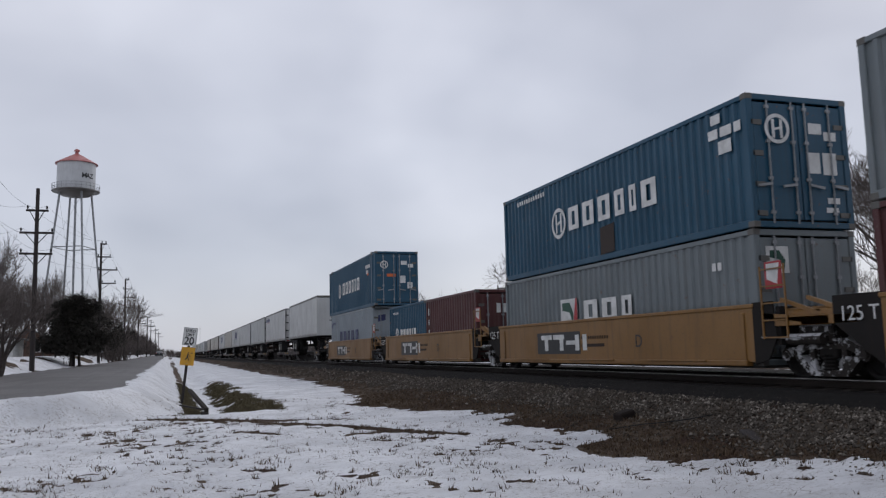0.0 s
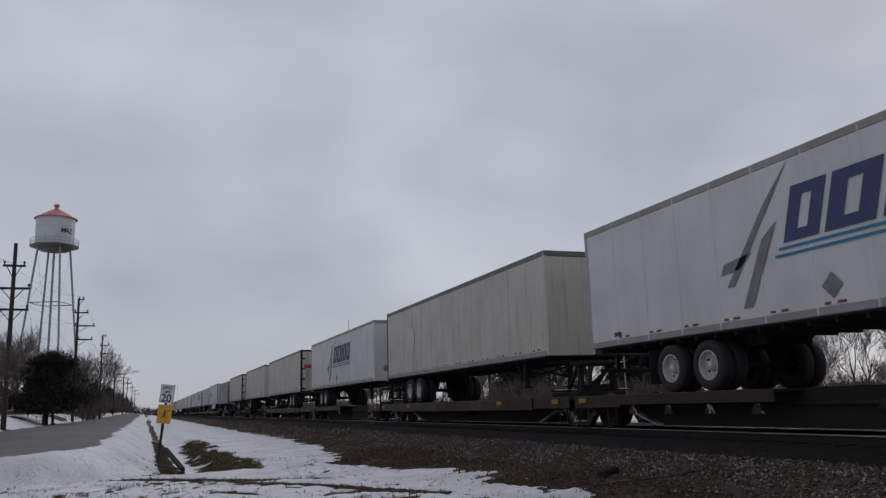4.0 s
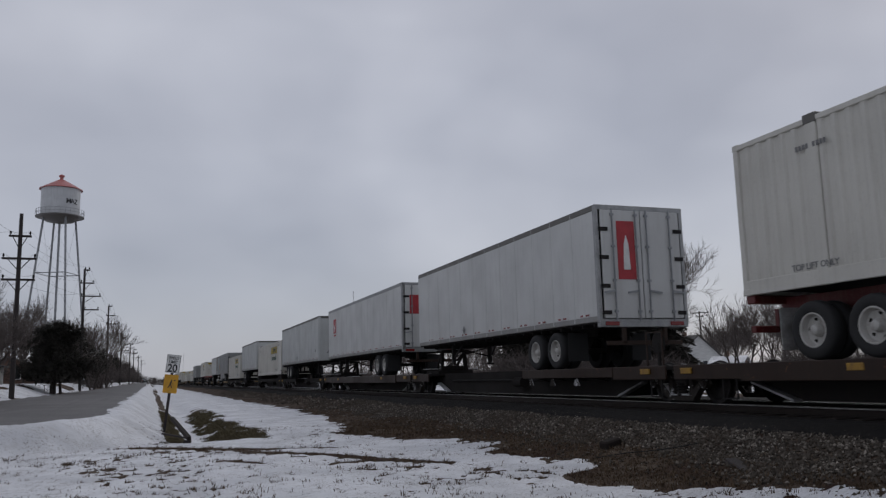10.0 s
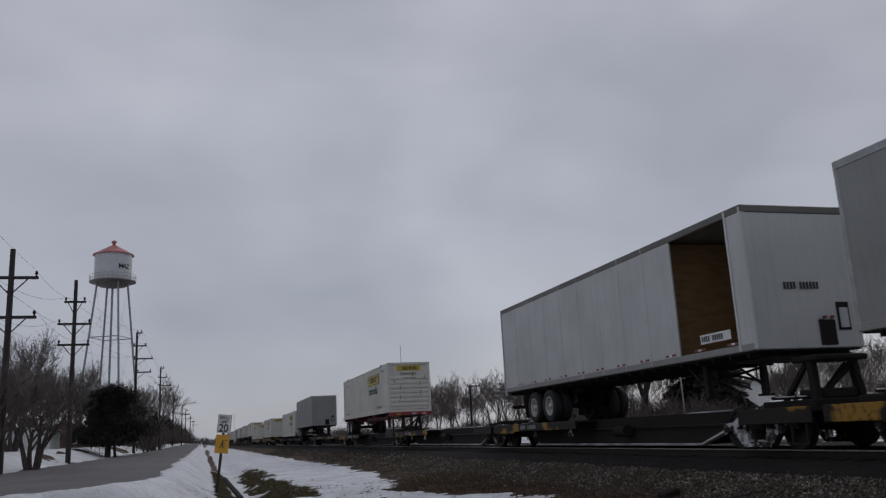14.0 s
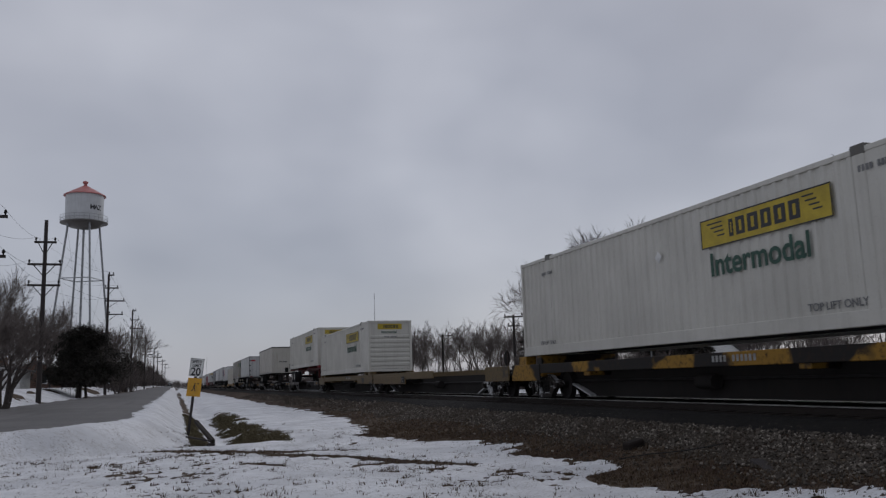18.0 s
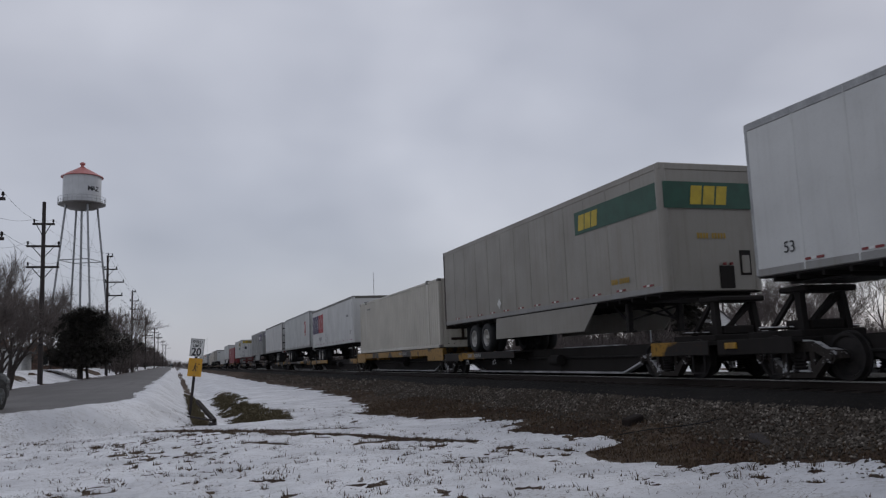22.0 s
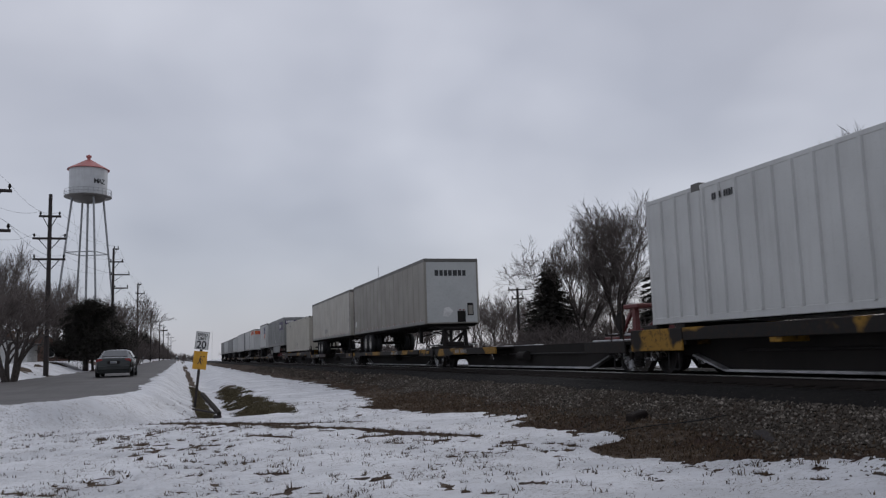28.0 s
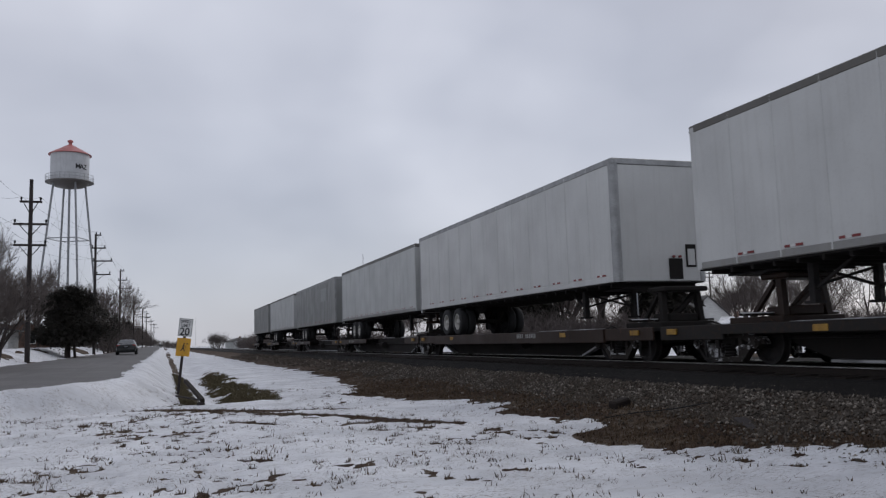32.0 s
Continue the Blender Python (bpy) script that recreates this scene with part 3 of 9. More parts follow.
def snow_depth(x, y):
    """Depth of the snow; bare ground where it falls below nought."""
    left, right = road_edges(y)
    d = 0.055 + 0.026 * fbm(x, y, 2.2, 4, 11) + 0.020 * fbm(x, y, 0.35, 3, 21)
    # ragged border towards the line
    edge = np.interp(y, EDGE_Y, EDGE_X)
    rag = (0.34 - 0.14 * (y < 12.5)) * fbm(x, y, 1.5, 4, 31) + 0.38 * fbm(x * 0.6, y, 0.35, 4, 35)
    d = d - 0.12 * sstep(-0.75, 0.45, x - edge + rag) * (x < 15.5) - 0.2 * sstep(0.5, 1.3, x - edge + rag) * (x < 15.5)
    # the cleared road
    onroad = sstep(-0.1, 0.25, right - x - 0.22 + 0.22 * fbm(x, y, 1.2, 3, 41)) * sstep(-0.4, 0.3, x - left + 0.5 * fbm(x, y, 2.0, 3, 43))
    d = d + 0.10 * np.exp(-((x - right - 0.5) / 0.5) ** 2) * (y < 60) - 0.5 * onroad
    # ruts across the lawn
    wob = 0.07 * fbm(x, y, 0.8, 3, 51)
    for k, (px, py, half, deep) in enumerate(RUTS):
        off = (y - np.interp(x, px, py)) * 0.62 + wob
        inside = sstep(max(px[0], -1.0), max(px[0], -1.0) + 0.9, x) * (1 - sstep(px[-1] - 0.5, px[-1], x))
        d = d - deep * np.exp(-(off / half) ** 2) * inside * sstep(-1.5, -0.7, fbm(x, y, 1.3, 3, 53 + k))
    # thin, tufted snow on the lawn below them
    low = below_rut(x, y)
    near = np.where(x < 0, sstep(1.6, 3.2, low), sstep(0.0, 0.8, low)) * (x < 8.0) * (x > -0.45 * y) * sstep(4.6, 6.0, y)
    tuft = sstep(0.30, 0.62, fbm(x, y, 0.22, 3, 61)) * sstep(-0.35, 0.35, fbm(x, y, 2.6, 3, 63) + 0.10)
    d = d - 0.092 * tuft * near
    band = np.exp(-((low - 1.6) / 1.5) ** 2) * sstep(0.0, 0.45, fbm(x, y, 0.3, 3, 65)) * sstep(-0.6, 0.6, x) * (x < 6)
    d = d - 0.055 * band
    # banks of the ditch
    dd = np.exp(-((x - 2.5 + 0.2 * fbm(x, y, 2.0, 2, 71)) / 0.55) ** 2) * sstep(23.3, 24.6, y) * (1 - sstep(40, 62, y))
    d = d - 0.16 * dd * sstep(-0.45, 0.25, fbm(x, y, 0.7, 4, 73) + 0.22)
    d = d - 0.14 * np.exp(-((x - 0.75) / 0.24) ** 2) * sstep(24, 26, y) * sstep(-0.6, 0.1, fbm(x, y, 1.1, 4, 75) + 0.25)
    # patches on the far lawns
    d = d - 0.09 * sstep(0.45, 0.75, fbm(x, y, 5.0, 4, 81)) * (x < left - 1) - 0.10 * sstep(0.25, 0.6, fbm(x, y, 6.0, 4, 83)) * (x > 16)
    return np.where((x > 9.3) & (x < 19.4 + 0.5 * fbm(x, y, 2.5, 3, 85)), -0.3, d)


def snow_top(x, y):
    d = snow_depth(x, y)
    return land(x, y) + np.where(d > 0, 0.55 * d, d) + (0.012 * fbm(x, y, 0.5, 3, 87) + 0.016 * fbm(x, y, 0.22, 3, 89) * sstep(4.0, 9.0, y)) * (d > 0.012) - 0.004


def polar_sheet(name, azimuths, radii, height, material):
    a, r = np.meshgrid(np.radians(azimuths), radii)
    x, y = (r * np.sin(a)).ravel(), (r * np.cos(a)).ravel()
    z = height(x, y)
    n, m = len(azimuths), len(radii)
    i = np.arange((m - 1) * n).reshape(m - 1, n)
    j = np.roll(i, -1, axis=1)
    faces = np.stack([i, i + n, j + n, j], axis=-1).reshape(-1, 4)
    me = bpy.data.meshes.new(name)
    nv = len(x)
    me.vertices.add(nv)
    me.vertices.foreach_set("co", np.stack([x, y, z], axis=1).ravel())
    nf = len(faces)
    me.loops.add(nf * 4)
    me.polygons.add(nf)
    me.loops.foreach_set("vertex_index", faces.ravel().astype(np.int32))
    me.polygons.foreach_set("loop_start", np.arange(nf, dtype=np.int32) * 4)
    me.update(calc_edges=True)
    me.shade_smooth()
    me.materials.append(material)
    return me


def steps(lo, hi, ratio):
    return lo * ratio ** np.arange(int(math.log(hi / lo) / math.log(ratio)) + 1)


fine_az = np.concatenate([np.arange(-180, -17, 3.0), np.arange(-17, 60, 0.19), np.arange(60, 180, 3.0)])
snow_r = np.concatenate([[0.05, 1.5, 3.0], steps(4.5, 60, 1.0105), steps(60.5, 2400, 1.03)])
ground = new("ground", polar_sheet("ground", fine_az, snow_r, land, M["ground"]))
tagged(ground, "winter turf, soil and ditch beside the railway line", "ground", kind="structure")
snow = new("snow", polar_sheet("snow", fine_az, snow_r, snow_top, M["snow"]))
tagged(snow, "thin patchy old snow lying on the lawns and fields", "snow", kind="structure")


def road_mesh():
    s = Shape()
    ys = np.concatenate([np.arange(-60, 14, 2.0), np.arange(14, 34, 0.5), np.arange(34, 120, 2.0), np.arange(120, 900, 20.0)])
    for y in ys:
        left, right = road_edges(np.array(y))
        z = float(road_height(np.array(y))) + 0.03
        for k in range(9):
            f = k / 8
            s.v.append((float(left + (right - left) * f), float(y), z + 0.05 * (1 - (2 * f - 1) ** 2)))
    for i in range(len(ys) - 1):
        for k in range(8):
            a = i * 9 + k
            s.f.append((a, a + 1, a + 10, a + 9))
    return s


road = part("road", road_mesh(), M["asphalt"], None, "", smooth=True)
tagged(road, "worn grey asphalt village road with wet edges", "road", kind="structure")


# ---- the line: ballast, sleepers, rails ----
def ballast_stones():
    rng = np.random.default_rng(7)
    n1, n2 = 52000, 7000
    y = np.concatenate([4 + 34 * rng.random(n1) ** 1.5, 38 + 70 * rng.random(n2) ** 1.3])
    x = 6.6 + 3.15 * rng.random(n1 + n2) ** 0.62
    keep = (rng.random(n1 + n2) < 0.06 * (x > 7.0) + sstep(7.75, 8.75, x + 0.55 * fbm(x, y, 1.2, 3, 91))) & (x < 9.74 + 0.14 * fbm(x, y, 0.5, 2, 93))
    x, y = x[keep], y[keep]
    n = len(x)
    size = (0.014 + 0.024 * rng.random(n) ** 1.5) * np.where(y > 38, 1.7, 1.0)
    cube = np.array([[1, 0, 0], [-1, 0, 0], [0, 1, 0], [0, -1, 0], [0, 0, 1], [0, 0, -1], [0.62, 0.62, 0.5], [-0.62, -0.55, 0.5]])
    tri = np.array([[0, 6, 4], [0, 2, 6], [2, 1, 4], [2, 4, 6], [1, 7, 4], [1, 3, 7], [3, 0, 4], [3, 4, 7], [2, 0, 5], [1, 2, 5], [3, 1, 5], [0, 3, 5]])
    pts = cube[None] * (0.65 + 0.6 * rng.random((n, 8, 3))) * size[:, None, None]
    w = rng.random(n) * 6.283
    c, s = np.cos(w)[:, None], np.sin(w)[:, None]
    px, py = pts[..., 0] * c - pts[..., 1] * s, pts[..., 0] * s + pts[..., 1] * c
    z = land(x, y)[:, None] + pts[..., 2] + 0.012
    co = np.stack([px + x[:, None], py + y[:, None], z], axis=-1).reshape(-1, 3)
    faces = (tri[None] + (np.arange(n) * 8)[:, None, None]).reshape(-1, 3)
    me = bpy.data.meshes.new("ballast_stones")
    me.from_pydata(co.tolist(), [], faces.tolist())
    me.materials.append(M["stone"])
    return me


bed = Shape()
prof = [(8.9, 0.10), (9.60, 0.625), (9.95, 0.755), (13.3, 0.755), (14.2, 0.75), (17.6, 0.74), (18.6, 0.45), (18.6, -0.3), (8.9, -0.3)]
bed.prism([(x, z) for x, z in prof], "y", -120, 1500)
ballast = part("ballast_bed", bed, M["oily_shaded"], None)
tagged(ballast, "raised bed of grey-brown crushed stone under the line", "ballast", kind="structure")
stones = new("ballast_stones", ballast_stones())
tagged(stones, "loose crushed stones on the shoulder of the railway bed", "ballast", kind="stuff")

track = thing("railway_track", "straight main line with worn rails on dark wooden sleepers", "railway track", kind="structure", at=pose(TRACK, 0, 0))
for side in (-1, 1):
    s = Shape()
    c = side * 0.755
    s.prism([(c - 0.075, RAIL - 0.172), (c + 0.075, RAIL - 0.172), (c + 0.075, RAIL - 0.160), (c + 0.012, RAIL - 0.14), (c + 0.012, RAIL - 0.045),
             (c + 0.036, RAIL - 0.035), (c + 0.036, RAIL - 0.006), (c - 0.036, RAIL - 0.006), (c - 0.036, RAIL - 0.035), (c - 0.012, RAIL - 0.045),
             (c - 0.012, RAIL - 0.14), (c - 0.075, RAIL - 0.160)], "y", -120, 1500)
    rail = part("rail", s, M["railside"], track, "rust-brown rail")
    t = Shape().prism([(c - 0.0375, RAIL - 0.020), (c - 0.0375, RAIL - 0.012), (c - 0.026, RAIL), (c + 0.026, RAIL), (c + 0.0375, RAIL - 0.012), (c + 0.0375, RAIL - 0.020)], "y", -120, 1500)
    part("running_surface", t, M["bright"], rail, "polished running surface")
tie = Shape().box(-1.3, 1.3, -0.11, 0.11, 0.58, 0.775, 0.012).mesh("sleeper", M["tie"])
for i in range(150):
    part("sleeper", tie, M["tie"], track, at=pose(random.uniform(-0.03, 0.03), -6 + 0.54 * i, random.uniform(-0.006, 0.004), 0, 0, random.uniform(-0.8, 0.8)))
rest = Shape()
for i in range(700):
    rest.box(-1.3, 1.3, 75 + 0.54 * i - 0.11, 75 + 0.54 * i + 0.11, 0.58, 0.772)
tagged(part("far_sleepers", rest, M["tie"], track, tidy=False), kind="stuff")


# ---- dead grass standing out of the snow ----
def grass_mesh(name, x, y, blades, tall, rng, material=M["grass"]):
    n = len(x)
    k = n * blades
    bx = np.repeat(x, blades) + rng.normal(0, 0.035, k)
    by = np.repeat(y, blades) + rng.normal(0, 0.025, k)
    h = np.repeat(tall, blades) * (0.35 + 0.75 * rng.random(k))
    w = rng.random(k) * 6.283
    lean = h * (0.2 + 1.1 * rng.random(k))
    half = 0.004 + 0.005 * rng.random(k)
    bz = land(bx, by) - 0.01
    dx, dy = np.cos(w), np.sin(w)
    a = np.stack([bx - dy * half, by + dx * half, bz], 1)
    b = np.stack([bx + dy * half, by - dx * half, bz], 1)
    c = np.stack([bx + dx * lean * 0.4 + dy * half * 0.7, by + dy * lean * 0.4 - dx * half * 0.7, bz + h * 0.65], 1)
    d = np.stack([bx + dx * lean * 0.4 - dy * half * 0.7, by + dy * lean * 0.4 + dx * half * 0.7, bz + h * 0.65], 1)
    e = np.stack([bx + dx * lean, by + dy * lean, bz + h], 1)
    co = np.stack([a, b, c, d, e], 1).reshape(-1, 3)
    i = np.arange(k) * 5
    faces = [(p, p + 1, p + 2, p + 3) for p in i] + [(p + 3, p + 2, p + 4) for p in i]
    me = bpy.data.meshes.new(name)
    me.from_pydata(co.tolist(), [], faces)
    me.materials.append(material)
    return me


rng = np.random.default_rng(3)
N = 140000
gy = 5.0 + 24 * rng.random(N) ** 1.3
gx = rng.uniform(-7.0, 8.6, N)
gd = snow_depth(gx, gy)
low = below_rut(gx, gy)
clump = sstep(0.05, 0.55, fbm(gx, gy, 0.5, 3, 67)) * sstep(-0.4, 0.4, fbm(gx, gy, 3.0, 3, 69) + 0.1)
band = np.exp(-((low - 1.8) / 1.7) ** 2)
odds = np.where(gd < 0.0, 0.22, np.where(low > 0, 0.035 + 0.17 * clump + 0.22 * band * clump, 0.025 + 0.08 * clump))
road_l, road_r = road_edges(gy)
keep = (rng.random(N) < odds) & (gx > road_r + 0.5) & (gx > -0.30 * gy - 0.5) & (np.abs(gx) < 1.15 * gy)
lawn = new("lawn_grass", grass_mesh("lawn_grass", gx[keep], gy[keep], 7, 0.035 + 0.075 * rng.random(keep.sum()) ** 2.5, rng))
tagged(lawn, "short dead grass poking through the thin snow", "grass", kind="stuff")
vy = 6 + 40 * rng.random(20000) ** 1.3
vx = 5.0 + 4.0 * rng.random(20000)
gd = snow_depth(vx, vy)
keep = (gd < 0.0) & (vx < 8.9)
verge = new("verge_grass", grass_mesh("verge_grass", vx[keep], vy[keep], 6, 0.015 + 0.035 * rng.random(keep.sum()), rng))
tagged(verge, "matted brown grass and weeds along the stone shoulder", "grass", kind="stuff")
wy = 23.6 + 26 * rng.random(16000) ** 1.2
wx = np.where(rng.random(16000) < 0.7, 2.5 + 0.55 * rng.normal(size=16000), 0.75 + 0.26 * rng.normal(size=16000))
gd = snow_depth(wx, wy)
keep = gd < 0.015
bank = new("ditch_grass", grass_mesh("ditch_grass", wx[keep], wy[keep], 6, 0.05 + 0.08 * rng.random(keep.sum()), rng, M["olive"]))
tagged(bank, "dull olive grass on the banks of the ditch", "grass", kind="stuff")


def debris(name, label, category, shape, x, y, turn, material):
    z = float(land(np.array([x]), np.array([y]))[0])
    ob = part(name, shape, material, None, at=pose(x, y, z, 3, -8, turn))
    return tagged(ob, label, category)


debris("broken_sleeper", "short broken piece of dark sleeper lying on the stones", "sleeper", Shape().box(-0.22, 0.24, -0.10, 0.11, -0.02, 0.15, 0.03), 8.35, 14.1, 22, M["tie"])
debris("broken_sleeper", "rotten flat board half sunk in the stones", "sleeper", Shape().box(-0.5, 0.45, -0.10, 0.10, -0.07, 0.03, 0.02), 8.3, 10.3, 70, M["pole"])
hose = Shape()
pts = [(0.0, 0.0), (0.2, 0.16), (0.5, 0.22), (0.85, 0.12), (1.2, 0.10), (1.5, 0.24), (1.7, 0.44)]
hose.hose([(x, y, 0.03) for x, y in pts], 0.010, 6)
debris("cable", "dark length of cable lying beside the stones", "cable", hose, 7.55, 13.2, -52, M["black"])


# ---- the train: loads ----
SPEED = 32.244
DECK = 1.72
MOVING = []


def tyre_mesh():
    return Shape().lathe([(0.30, -0.13), (0.33, -0.148), (0.45, -0.145), (0.49, -0.115), (0.503, -0.06), (0.505, 0.0), (0.503, 0.06), (0.49, 0.115), (0.45, 0.145), (0.30, 0.13), (0.30, -0.13)], 26, "x", caps=False).mesh("tyre", M["black"], smooth=True)


def rim_mesh(material):
    s = Shape().lathe([(0.305, -0.128), (0.285, -0.137), (0.268, -0.128), (0.258, -0.07), (0.245, -0.015), (0.165, 0.020), (0.118, 0.012)], 22, "x", caps=False)
    return s.mesh("rim", material, smooth=True)


HUB = Shape().lathe([(0.120, 0.014), (0.112, -0.030), (0.095, -0.045), (0.085, -0.105), (0.06, -0.125), (0.0, -0.13)], 16, "x").mesh("hub", M["rim"], smooth=True)
HOLES = Shape()
for k in range(5):
    HOLES.tube((0.03, 0.200 * math.cos(k * 1.2566), 0.200 * math.sin(k * 1.2566)), (-0.002, 0.200 * math.cos(k * 1.2566), 0.200 * math.sin(k * 1.2566)), 0.034, n=10)
HOLES = HOLES.mesh("hand_holes", M["cardark"])
TYRE, RIM, RIM_DULL = tyre_mesh(), rim_mesh(M["rim"]), rim_mesh(M["rimdark"])


def wheels_under(parent, y, rim, z=0.505):
    """A dual-tyred axle across a trailer."""
    ax = part("axle", Shape().tube((-0.95, 0, 0), (0.95, 0, 0), 0.065, n=8), M["cardark"], parent, at=pose(0, y, z))
    for sx, out in ((-1.14, 0), (-0.82, 1), (0.82, 1), (1.14, 0)):
        w = part("tyre", TYRE, M["black"], ax, at=pose(sx, 0, 0, 0, 0, 0 if sx < 0 else 180))
        if not out:
            part("rim", rim, M["rim"], ax, at=pose(sx, 0, 0, 0, 0, 0 if sx < 0 else 180))
            if sx < 0:
                part("hub", HUB, M["rim"], ax, at=pose(sx, 0, 0))
                part("hand_holes", HOLES, M["cardark"], ax, "dark hand holes", at=pose(sx, 0, 0, 40 * y))


def side_wall(parent, name, material, x, y0, y1, z0, z1, rib, pitch, depth, face=-1):
    """A long wall with upright ribs. rib: corrugated, posts or plates."""
    s = Shape()
    if rib == "corrugated":
        n = max(1, int(round((y1 - y0) / pitch)))
        p = (y1 - y0) / n
        pts = []
        for i in range(n):
            a = y0 + i * p
            pts += [(x, a), (x, a + 0.26 * p), (x - face * depth, a + 0.40 * p), (x - face * depth, a + 0.86 * p)]
        pts.append((x, y1))
        k = len(s.v)
        for z in (z0, z1):
            s.v += [(px, py, z) for px, py in pts]
        m = len(pts)
        s.f += [(k + i, k + i + 1, k + m + i + 1, k + m + i) for i in range(m - 1)]
        s.box(x - face * (depth + 0.012) - 0.002, x - face * (depth + 0.012) + 0.002, y0, y1, z0, z1)
    else:
        # one folded sheet: flat plates with proud posts or lapped joints
        n = max(1, int(round((y1 - y0) / pitch)))
        w = 0.045 if rib == "posts" else 0.025
        line = [(x, y0)]
        for i in range(1, n):
            a = y0 + (y1 - y0) * i / n
            line += [(x, a - w), (x + face * depth, a - w * 0.6), (x + face * depth, a + w * 0.6), (x, a + w)]
        line += [(x, y1), (x - face * 0.04, y1), (x - face * 0.04, y0)]
        s.prism(line, "z", z0, z1)
    return part(name, s, material, parent)


def doors_at(parent, material, w, z0, z1, y, face=-1, rods=4, hinge=M["steel"]):
    """A pair of rear doors with lock rods and hinges, on the end at y."""
    out = y + face * 0.05
    for sx in (-1, 1):
        a, b = sorted((sx * 0.012, sx * (w - 0.07)))
        lo, hi = sorted((y, out))
        d = part("door", Shape().box(a, b, lo, hi, z0 + 0.06, z1 - 0.08, 0.012), material, parent)
        for k in range(rods // 2):
            rx = sx * (0.16 + k * (w - 0.55))
            r = Shape().tube((rx, out + face * 0.03, z0 - 0.02), (rx, out + face * 0.03, z1 - 0.05), 0.022, n=6)
            for zz in (0.08, 0.35, 0.65, 0.93):
                z = z0 + (z1 - z0) * zz
                r.box(rx - 0.05, rx + 0.05, *sorted((out, out + face * 0.045)), z - 0.03, z + 0.03)
            r.beam((rx, out + face * 0.06, z0 + 0.75), (rx + sx * 0.34, out + face * 0.06, z0 + 0.70), 0.03, 0.05)
            part("lock_rod", r, M["galv"], d)
        for zz in (0.07, 0.30, 0.55, 0.80):
            z = z0 + (z1 - z0) * zz
            h = Shape().box(*sorted((sx * (w - 0.26), sx * (w - 0.01))), *sorted((out, out + face * 0.02)), z - 0.05, z + 0.05)
            part("hinge", h, hinge, d)


